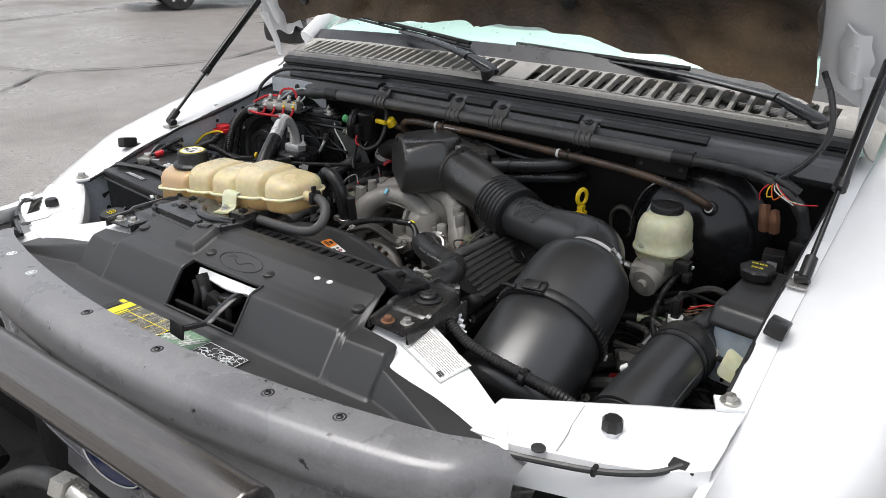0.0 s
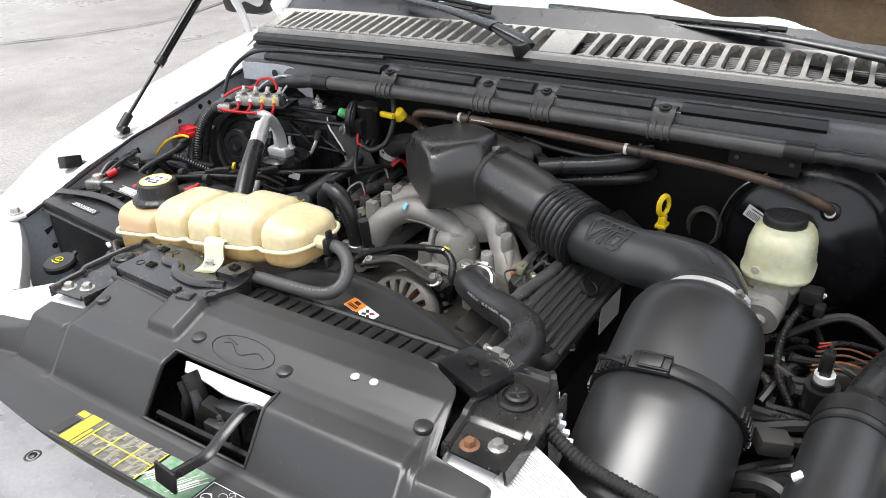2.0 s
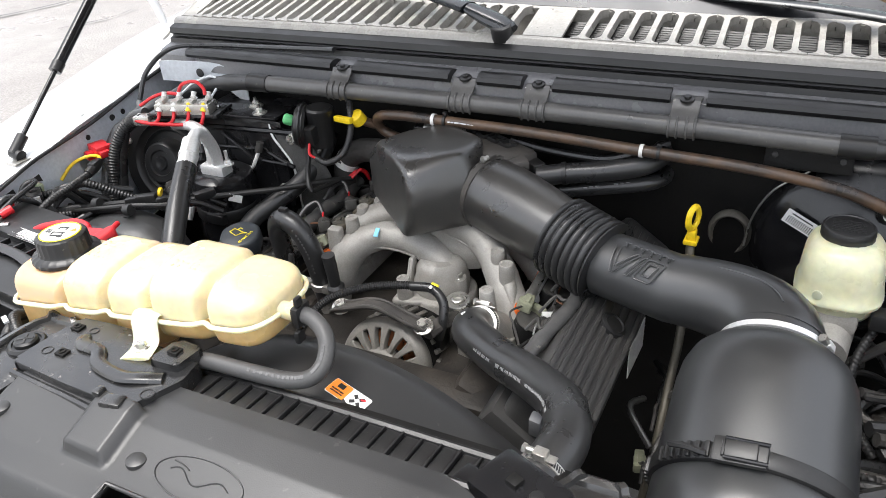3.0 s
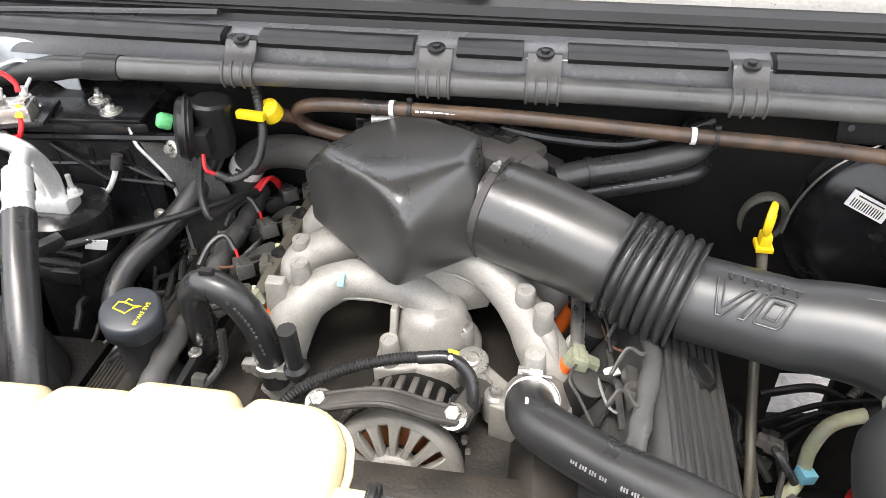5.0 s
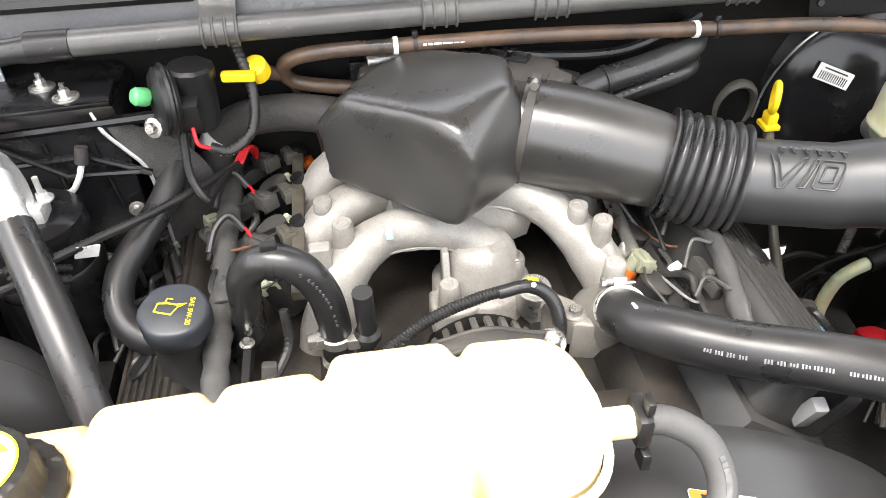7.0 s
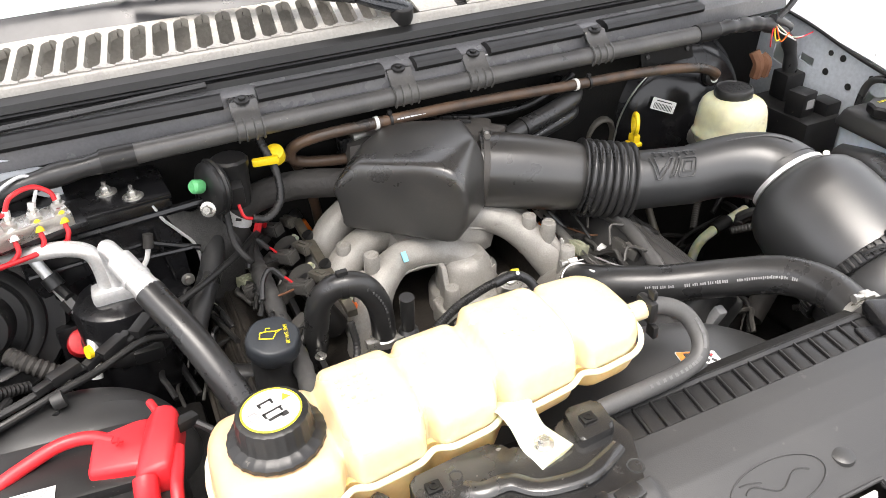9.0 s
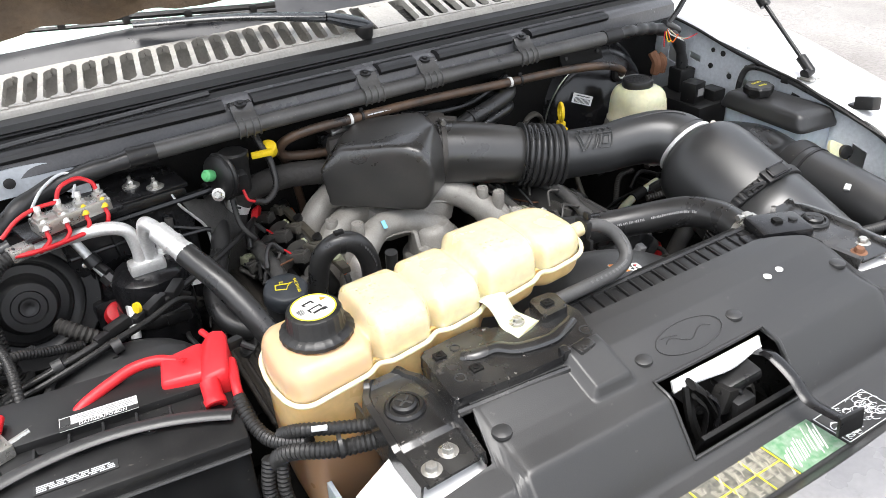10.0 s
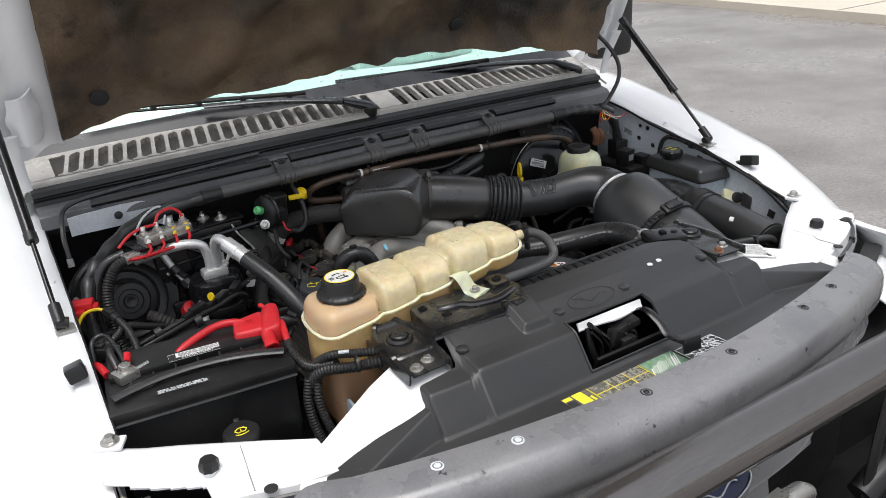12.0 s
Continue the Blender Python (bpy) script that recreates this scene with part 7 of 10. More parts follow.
def build_canister():
    c = thing("air_filter", "large black cylindrical air filter canister with a latched band", "air filter", (0.43, 0.12, 0.93))
    a, b = Vector((0.426, 0.320, 1.160)), Vector((0.4365, 0.012, 1.028))
    ax = (b - a).normalized()
    L = (b - a).length
    part("lid", turned([(0.049, -0.002), (0.0555, 0.004), (0.068, 0.011), (0.0785, 0.022), (0.0848, 0.038), (0.0880, 0.060), (0.0908, 0.150)], a, ax, 56), DUCT, c)
    part("body", turned([(0.089, 0.168), (0.0905, 0.170), (0.0915, 0.2), (0.0905, L - 0.02), (0.085, L - 0.006), (0.075, L), (0, L)], a, ax, 56), DUCT, c)
    band = part("band", turned([(0.0900, 0.150), (0.0940, 0.151), (0.0950, 0.153), (0.0950, 0.165), (0.0940, 0.167), (0.0900, 0.168)], a, ax, 64), BLACK, c, "black clamp band with teeth")
    q = Vector((0, 0, 1)).rotation_difference(ax).to_matrix()
    up = (Vector((-0.15, 0, 1)) - ax * Vector((-0.15, 0, 1)).dot(ax)).normalized()
    tooth = None
    for k in range(64):
        ang = 2 * math.pi * k / 64
        out = q @ Vector((math.cos(ang), math.sin(ang), 0))
        if -0.22 < math.atan2(out.dot(up.cross(ax)), out.dot(up)) < 1.25 or -1.25 < math.atan2(out.dot(up.cross(ax)), out.dot(up)) < -0.95:
            continue
        mm = Matrix.Translation(a + ax * 0.159) @ q.to_4x4() @ Matrix.Rotation(ang, 4, "Z")
        if tooth is None:
            tooth = part("tooth", box((0.0955, 0, 0), (0.005, 0.0050, 0.015), 0.0015), BLACK, band)
            tooth.matrix_basis = mm
        else:
            again(tooth, "tooth", mm, band)
    up = (Vector((-0.15, 0, 1)) - ax * Vector((-0.15, 0, 1)).dot(ax)).normalized()
    side = ax.cross(up)
    lp = a + ax * 0.159 + up * 0.0960
    tm = Matrix((side, ax, up)).transposed()
    part("latch", join(box(lp, (0.046, 0.024, 0.007), 0.0025, tm), box(lp + up * 0.005, (0.030, 0.016, 0.005), 0.002, tm), sweep([lp + side * 0.028 + ax * 0.006, lp + side * 0.046 + up * 0.002 + ax * 0.004, lp + side * 0.062 - up * 0.008], 0.003, 6)), BLACK, band)
    part("latch_wire", sweep([lp - side * 0.024 - ax * 0.009 + up * 0.005, lp + side * 0.012 - ax * 0.009 + up * 0.007, lp + side * 0.012 + ax * 0.009 + up * 0.007, lp - side * 0.024 + ax * 0.009 + up * 0.005], 0.0016, 6), PAINTBLACK, band)
    part("mould_line", sweep([a + ax * t + (Vector((0.85, 0.1, 0.5)).normalized()) * (0.0903) for t in (0.19, 0.26, L - 0.03)], 0.0015, 5), DUCT, c)


def build_snorkel():
    s = thing("intake_snorkel", "black plastic air intake tube beside the fender", "air duct", (0.63, 0.15, 0.98))
    p = spline([(0.668, 0.42, 1.085), (0.652, 0.345, 1.103), (0.640, 0.290, 1.104), (0.628, 0.232, 1.097), (0.622, 0.13, 1.088), (0.617, 0.035, 1.076)], 8)
    part("tube", sweep(p, lambda t: 0.034 + 0.0125 * step(0.45, 0.58, t), 40, None, False), DUCT, s)
    part("rim", sweep([p[-2].lerp(p[-1], 0.6), p[-1]], 0.0478, 40), DUCT, s)
    part("mouth", disc(p[-1] + Vector((0, -0.002, 0)), 0.0435, 0.002, (-0.05, -0.98, -0.12), 36), INK, s)
    part("joint_ring", sweep(p[22:26], lambda t: 0.0478 + 0.0012 * math.sin(math.pi * t), 40), BLACK, s)
    part("joint_bead", sweep([p[26], p[26].lerp(p[27], 0.35)], 0.0484, 40), BLACK, s)
    part("seam", sweep([q + Vector((0.0455, -0.001, 0.010)) for q in p[27:40]], 0.0014, 5), DUCT, s)
    part("white_clip", box((0.586, 0.112, 1.116), (0.012, 0.010, 0.008), 0.002, rot(0, -35, 20)), PAPER, s)
    part("bracket", join(box((0.676, 0.247, 1.100), (0.034, 0.026, 0.005), 0.0015, rot(-20, 14, 10)), box((0.690, 0.252, 1.085), (0.005, 0.03, 0.035), 0.0015)), DARK, s)
    screw(s, (0.668, 0.245, 1.106), (-0.2, -0.4, 0.9), 0.0075, ZINC)


build_engine()
build_manifold()
build_alternator()
build_airbox()
build_duct()
build_canister()
build_snorkel()


# ---- brake booster, reservoirs on the driver's side ----
def build_booster():
    b = thing("brake_booster", "round black brake booster on the firewall", "brake booster", (0.52, 0.62, 1.06))
    c, ax = Vector((0.500, 0.672, 1.128)), Vector((-0.02, -1, 0.12)).normalized()
    part("shell", turned([(0.135, -0.03), (0.135, 0.0), (0.139, 0.004), (0.139, 0.012), (0.132, 0.016), (0.122, 0.040), (0.105, 0.055), (0.062, 0.062), (0.05, 0.070), (0, 0.070)], c, ax, 56), PAINTBLACK, b)
    part("check_valve", turned([(0.014, 0), (0.014, 0.010), (0.010, 0.013), (0, 0.014)], (0.529, 0.616, 1.197), (0, -1, 0.2), 18), BLACK, b)
    part("valve_dot", disc((0.529, 0.6015, 1.2000), 0.0080, 0.0012, (0, -1, 0.2), 16), PAPER, b, "white plug")
    m = facing((0.430, 0.607, 1.169), (-0.22, -0.97, 0.2), (0.35, 0, 0.93))
    lb = part("barcode_label", plate(m, 0.045, 0.020), PAPER, b, "white barcode label")
    part("barcode", join(*[plate(m @ Matrix.Translation((-0.017 + 0.0028 * k, -0.003, 0.0007)), 0.0013, 0.010, 0.0003) for k in range(13)], plate(m @ Matrix.Translation((0, 0.006, 0.0007)), 0.03, 0.0018, 0.0003)), INK, lb)
    part("return_wire", hose([(0.362, 0.645, 1.10), (0.368, 0.640, 1.15), (0.39, 0.632, 1.20), (0.43, 0.628, 1.236)], 0.0016, 6), ZINC, b)


def build_master():
    mc = thing("brake_master_cylinder", "cast aluminium brake master cylinder with a milky reservoir", "brake master cylinder", (0.484, 0.49, 1.07))
    part("cylinder", join(sweep([(0.495, 0.58, 1.115), (0.488, 0.50, 1.105), (0.480, 0.435, 1.092)], 0.026, 18), box((0.486, 0.500, 1.122), (0.05, 0.09, 0.03), 0.008), box((0.462, 0.462, 1.105), (0.03, 0.05, 0.035), 0.008, rot(0, 0, 10)), sweep([(0.480, 0.435, 1.092), (0.479, 0.425, 1.09)], 0.010, 12)), CAST, mc)
    part("bleeder", join(sweep([(0.455, 0.470, 1.10), (0.430, 0.462, 1.11)], 0.007, 8), sweep([(0.43, 0.462, 1.11), (0.42, 0.459, 1.113)], 0.0045, 6)), ZINC, mc)
    # reservoir: lofted rounded box
    bm = bmesh.new()
    ring = rounded([(-1, -1), (1, -1), (1, 1), (-1, 1)], 0.82, 8)
    rows = []
    for z, sx, sy in ((1.116, 0.030, 0.034), (1.122, 0.038, 0.043), (1.132, 0.0435, 0.049), (1.143, 0.0455, 0.051), (1.1445, 0.0492, 0.055), (1.149, 0.0496, 0.0555), (1.151, 0.0470, 0.053), (1.170, 0.0462, 0.0520), (1.190, 0.0445, 0.050), (1.201, 0.0415, 0.047), (1.208, 0.0370, 0.042), (1.2125, 0.030, 0.035), (1.214, 0.022, 0.026)):
        rows.append([bm.verts.new((0.484 + x * sx, 0.505 + y * sy, z)) for x, y in ring])
    n = len(ring)
    for p, q in zip(rows, rows[1:]):
        for i in range(n):
            bm.faces.new((p[i], p[(i + 1) % n], q[(i + 1) % n], q[i]))
    bm.faces.new(rows[0][::-1]), bm.faces.new(rows[-1])
    part("reservoir", bm, BRAKE, mc, "milky yellow-white fluid reservoir", 60)
    cap = part("cap", turned([(0.0285, 0.0), (0.0295, 0.002), (0.0295, 0.011), (0.0282, 0.0145), (0.0262, 0.0155), (0.0252, 0.0142), (0, 0.0142)], (0.482, 0.508, 1.2115), (0, 0, 1), 60, lambda a: 1 + 0.010 * (math.sin(20 * a) > 0)), BLACK, mc, "black screw cap")
    part("cap_print", bars(Matrix.Translation((0.482, 0.508, 1.2257)), 0.036, 0.030, 7, 0.5, 9, 0.0005), RUBBER, cap)
    part("side_dot", disc((0.462, 0.4545, 1.158), 0.006, 0.0015, (-0.2, -1, 0), 16), BRAKE, mc)
    part("level_plug", join(box((0.537, 0.470, 1.130), (0.03, 0.024, 0.022), 0.004), box((0.552, 0.455, 1.118), (0.014, 0.02, 0.016), 0.003)), BLACK, mc)
    w = thing("level_sensor_lead", "ribbed black lead with a white tag", "cable", (0.56, 0.43, 1.06))
    part("sleeve", loom([(0.548, 0.470, 1.122), (0.545, 0.486, 1.125), (0.530, 0.474, 1.110), (0.515, 0.440, 1.075), (0.520, 0.40, 1.04), (0.55, 0.36, 1.015)], 0.0060), LOOM, w)
    part("tag", box((0.541, 0.476, 1.127), (0.024, 0.005, 0.020), 0.001, rot(20, 25, 20)), PAPER, w, "white paper tag")
    ps = thing("pressure_switch", "black and white pressure switch with a wire plug", "switch", (0.581, 0.328, 1.06))
    part("base", join(sweep([(0.581, 0.335, 1.05), (0.581, 0.330, 1.085)], 0.021, 20), sweep([(0.581, 0.33, 1.085), (0.581, 0.329, 1.094)], 0.015, 18)), BLACK, ps)
    part("white_ring", sweep([(0.581, 0.329, 1.094), (0.581, 0.328, 1.104)], 0.0125, 18), PAPER, ps)
    part("plug", join(box((0.581, 0.328, 1.120), (0.014, 0.016, 0.034), 0.003), box((0.574, 0.320, 1.122), (0.004, 0.004, 0.024), 0.001)), BLACK, ps)
    part("wire", hose([(0.581, 0.328, 1.136), (0.583, 0.334, 1.146), (0.60, 0.36, 1.135), (0.63, 0.40, 1.11)], 0.0030, 6), RUBBER, ps)


def build_ps_reservoir():
    r = thing("fluid_reservoir", "bluish reservoir box with black lid and ribbed cap", "reservoir", (0.685, 0.31, 1.0))
    poly = [(0.648, 0.256), (0.745, 0.244), (0.745, 0.452), (0.660, 0.457)]
    part("tank", prism(rounded([(0.657, 0.266), (0.741, 0.254), (0.741, 0.445), (0.667, 0.448)], 0.012), 0.105, (0, 0, 1.050), None, 0.004), WASH, r)
    def shell(z, grow):
        return [Vector((0.694 + (x - 0.694) * grow, 0.350 + (y - 0.350) * grow, z)) for x, y in rounded(poly, 0.016, 5)]
    lid = bmesh.new()
    rows = [[lid.verts.new(q) for q in shell(z, g)] for z, g in ((1.146, 0.985), (1.147, 1.0), (1.153, 1.0), (1.157, 0.985), (1.162, 0.955), (1.170, 0.925), (1.175, 0.885), (1.178, 0.82), (1.180, 0.70))]
    for p, q in zip(rows, rows[1:]):
        for k in range(len(p)):
            lid.faces.new((p[k], p[(k + 1) % len(p)], q[(k + 1) % len(p)], q[k]))
    lid.faces.new(rows[0][::-1]), lid.faces.new(rows[-1])
    part("lid", lid, COVER, r, "black domed lid", 60)
    part("neck", sweep([(0.681, 0.384, 1.165), (0.682, 0.384, 1.186)], 0.018, 20), BLACK, r)
    cap = part("cap", turned([(0.022, 0), (0.026, 0.004), (0.027, 0.015), (0.024, 0.019), (0, 0.020)], (0.682, 0.384, 1.183), (0, 0, 1), 32, lambda a: 1 + 0.06 * math.cos(8 * a)), BLACK, r, "black scalloped cap with yellow print")
    part("cap_print", join(bars(Matrix.Translation((0.682, 0.392, 1.2033)), 0.024, 0.006, 2, 0.35, 21, 0.0004, 0.5), bars(Matrix.Translation((0.682, 0.376, 1.2033)), 0.018, 0.006, 2, 0.35, 22, 0.0004, 0.5)), YELLOWINK, cap)
    tab = part("mount_tab", prism(rounded([(0, 0), (0.05, -0.012), (0.055, 0.02), (0.01, 0.045)], 0.008), 0.006, (0.686, 0.216, 1.092), rot(70, 0, 0), 0.002), BRAKE, r, "cream plastic mounting tab")
    part("grommet", turned([(0.013, 0), (0.013, 0.008), (0.006, 0.010), (0, 0.010)], (0.728, 0.214, 1.107), (-0.3, -1, 0.2), 18), BLACK, r)


def build_fuse_block():
    f = thing("relay_box", "black relay and fuse box on the fender apron", "relay box", (0.69, 0.58, 1.05))
    part("base", box((0.690, 0.565, 1.09), (0.085, 0.15, 0.08), 0.008), BLACK, f)
    part("relay", box((0.672, 0.535, 1.150), (0.036, 0.036, 0.045), 0.004, rot(0, 0, 8)), BLACK, f)
    part("relay", box((0.705, 0.60, 1.155), (0.04, 0.04, 0.05), 0.004, rot(0, 0, -6)), BLACK, f)
    part("relay", box((0.716, 0.52, 1.135), (0.034, 0.04, 0.035), 0.004), BLACK, f)
    part("label", box((0.672, 0.5165, 1.152), (0.022, 0.001, 0.016), 0), GREYINK, f)
    lead = thing("cut_lead", "loose wires with bare coloured ends hanging by the hinge", "cable", (0.64, 0.6, 1.27))
    part("sleeve", hose([(0.672, 0.655, 1.465), (0.694, 0.632, 1.432), (0.708, 0.610, 1.390), (0.702, 0.600, 1.350), (0.676, 0.598, 1.312), (0.652, 0.597, 1.290), (0.642, 0.597, 1.282)], 0.0055, 9), RUBBER, lead)
    part("bulge", sweep(spline([(0.636, 0.600, 1.284), (0.655, 0.600, 1.276), (0.680, 0.602, 1.262)], 4), 0.010, 10), RUBBER, lead)
    cols = (RED, YELLOW, ORANGE, PAPER, BRAKE, RED)
    for k, mt in enumerate(cols):
        dx = -0.018 + 0.010 * k
        part("wire", hose([(0.640, 0.596, 1.280), (0.636 + 0.5 * dx, 0.586, 1.270 - 0.003 * (k % 2)), (0.642 + 1.2 * dx, 0.580, 1.258 - 0.004 * (k % 3)), (0.656 + 1.9 * dx, 0.580, 1.250 + 0.007 * (k % 3) - 0.3 * abs(dx))], 0.0012, 6), mt, lead, "loose coloured wire")
    brn = thing("brown_pouch", "crumpled brown tape round old wiring", "wiring", (0.63, 0.625, 1.2))
    part("tape", join(*[sweep(spline([(0.625 + 0.018 * k, 0.615, 1.225 - 0.01 * k), (0.63 + 0.018 * k, 0.605, 1.205), (0.632 + 0.018 * k, 0.61, 1.18)], 4), 0.010, 8) for k in range(2)]), RUST, brn)


def build_dipsticks():
    d = thing("oil_dipstick", "yellow plastic oil dipstick ring on its tube", "dipstick", (0.305, 0.52, 1.0))
    c = Vector((0.305, 0.521, 1.198))
    part("ring", sweep([c + Vector((0.0045 * math.cos(a), 0.0106 * math.cos(a), 0.0155 * math.sin(a))) for a in (2 * math.pi * k / 24 for k in range(25))], 0.0045, 8, (1, 0.8)), YELLOW, d)
    part("collar", join(box(c + Vector((0, 0, -0.024)), (0.012, 0.016, 0.014), 0.003), box(c + Vector((0, 0, -0.033)), (0.018, 0.022, 0.006), 0.002)), YELLOW, d)
    part("tube", sweep(spline([c + Vector((0, 0, -0.034)), (0.312, 0.468, 1.058), (0.312, 0.424, 1.010), (0.312, 0.364, 0.950), (0.305, 0.32, 0.86)], 5), 0.0058, 10), PALESTEEL, d, "dull steel dipstick tube")
    a = thing("transmission_dipstick", "yellow transmission dipstick handle by the firewall", "dipstick", (-0.24, 0.57, 1.2))
    p = Vector((-0.246, 0.574, 1.254))
    part("handle", join(disc(p + Vector((0.010, 0.012, -0.008)), 0.0130, 0.016, (-0.2, -0.5, 0.8), 20), box(p + Vector((-0.008, -0.008, 0.0)), (0.035, 0.010, 0.010), 0.003, rot(0, 0, -8))), YELLOW, a)
    part("tube", sweep(spline([p + Vector((0.012, 0.016, -0.008)), (-0.205, 0.62, 1.215), (-0.18, 0.64, 1.12), (-0.18, 0.65, 0.95)], 5), 0.0075, 10), PIPE, a)
    g = thing("oil_filler", "black oil filler neck and cap with a yellow oil-can symbol", "oil cap", (-0.318, 0.355, 1.0))
    part("neck", turned([(0.042, 1.000), (0.042, 1.040), (0.036, 1.046), (0.029, 1.052), (0.0255, 1.060), (0.0235, 1.070), (0.0235, 1.118)], (-0.3235, 0.361, 0.0), (0, 0, 1), 28), COVER, g)
    ax = Vector((0.05, -0.18, 1)).normalized()
    at = Vector((-0.3195, 0.357, 1.116))
    cap = part("cap", turned([(0.0285, 0.006), (0.0305, 0.009), (0.0305, 0.026), (0.0285, 0.030), (0.026, 0.0315), (0, 0.0315)], at, ax, 44, lambda a: 1 + 0.03 * step(-0.3, 0.4, math.cos(6 * a))), CAPBLUE, g, "blue-grey grip cap")
    t = at + ax * 0.0318
    m = facing(t, ax, (0.3, 1, 0))
    can = [(-0.010, -0.007), (0.005, -0.007), (0.008, 0.002), (0.014, 0.007), (0.006, 0.004), (-0.002, 0.004), (-0.010, 0.002), (-0.010, -0.007)]
    part("can_symbol", join(sweep([m @ Vector((x - 0.004, y, 0.0003)) for x, y in can], 0.0008, 5), sweep([m @ Vector((x - 0.004, y, 0.0003)) for x, y in ((-0.004, 0.004), (-0.004, 0.009), (0.001, 0.009))], 0.0007, 5)), YELLOWINK, cap)
    tx = letters("SAE 5W-20", 0.0062, m @ pose(0.0155, 0.0, 0.0002, 0, 0, -80), 0.0002)
    part("grade_text", tx, YELLOWINK, cap)


build_booster()
build_master()
build_ps_reservoir()
build_fuse_block()
build_dipsticks()


# ---- firewall harness, pipes and hoses ----
def build_harness():
    h = thing("harness_conduit", "long black wiring conduit clipped along the cowl", "conduit", (0, 0.59, 1.28))
    ty = lambda x: 0.582
    part("conduit", sweep([(x, ty(x), 1.298 - 0.02 * x * x) for x in span(-0.43, 0.485, 16)], 0.0130, 20), CONDUIT, h)
    for x in (-0.425, 0.475):
        part("end_sleeve", sweep([(x - 0.02, ty(x), 1.2942), (x + 0.02, ty(x), 1.2942)], 0.0148, 18), BLACK, h)
    part("taped_tail", sweep(spline([(-0.42, 0.583, 1.294), (-0.50, 0.588, 1.286), (-0.57, 0.590, 1.272), (-0.63, 0.560, 1.250), (-0.675, 0.52, 1.225), (-0.70, 0.48, 1.19), (-0.705, 0.45, 1.12), (-0.69, 0.43, 1.05)], 8), lambda t: 0.0135 + 0.0012 * math.sin(60 * t), 12), RUBBER, h, "tape-wrapped wiring tail")
    part("taped_tail", sweep(spline([(0.48, 0.583, 1.293), (0.54, 0.590, 1.291), (0.60, 0.603, 1.282), (0.645, 0.60, 1.268), (0.69, 0.60, 1.23), (0.71, 0.60, 1.15)], 8), lambda t: 0.012 + 0.0014 * math.sin(50 * t), 12), RUBBER, h, "tape-wrapped wiring tail")
    for x in (-0.264, -0.049, 0.065, 0.27):
        y, z = ty(x), 1.298 - 0.02 * x * x
        def strap(u, v, x=x, y=y, z=z):
            dx = -0.0175 + 0.035 * u
            if v <= 1:
                q = -0.9 + 2.3 * v
                return (x + dx, y - 0.0150 * math.cos(q), z + 0.0150 * math.sin(q))
            return (x + dx, y + 0.0025 + 0.030 * (v - 1), z + 0.0148 + 0.017 * step(1.0, 1.4, v))
        c = sheet(strap, span(0, 1, 4), span(0, 1, 12) + span(1.2, 2.0, 4), 0.003)
        for dx in (-0.0165, -0.006, 0.006, 0.0165):
            c = join(c, sweep([Vector((x + dx, y - 0.0160 * math.cos(q), z + 0.0160 * math.sin(q))) for q in span(-0.9, 1.3, 8)] , 0.0016, 5))
        cl = part("clip", c, CONDUIT, h, "black plastic conduit clip")
        part("stud", join(disc((x, y + 0.016, z + 0.031), 0.0095, 0.003, (0, -0.2, 1), 16), disc((x, y + 0.016, z + 0.033), 0.0048, 0.004, (0, -0.2, 1), 8)), BLACK, cl)
    for a, b in ((-0.64, -0.287), (-0.243, -0.072), (-0.026, 0.042), (0.088, 0.247), (0.293, 0.50)):
        n = 6
        pts = [(x, cowl_y(x) - 0.045 + 0.0, cowl_z(x) - 0.0475) for x in span(a, b, n)]
        part("foam_pad", sweep([Vector(p) + Vector((0, -0.010, 0.003)) for p in pts], lambda t: 0.0165, 10, (1.0, 0.6)), SEAL, h, "flat black sealing pad")
    for x in (-0.232, 0.052, 0.084, 0.287, -0.06):
        part("pale_tab", box((x, cowl_y(x) - 0.054, cowl_z(x) - 0.052), (0.014, 0.016, 0.005), 0.001), PAPER, h)
    t = thing("thin_lead", "thin black lead along the cowl side", "cable", (-0.69, 0.6, 1.3))
    part("lead", hose([(-0.30, 0.63, 1.345), (-0.45, 0.645, 1.335), (-0.60, 0.66, 1.325), (-0.685, 0.65, 1.315), (-0.705, 0.60, 1.285), (-0.708, 0.57, 1.24)], 0.0045, 8), RUBBER, t)
    part("tip", sweep([(-0.708, 0.57, 1.24), (-0.708, 0.565, 1.225)], 0.006, 8), GREYINK, t)


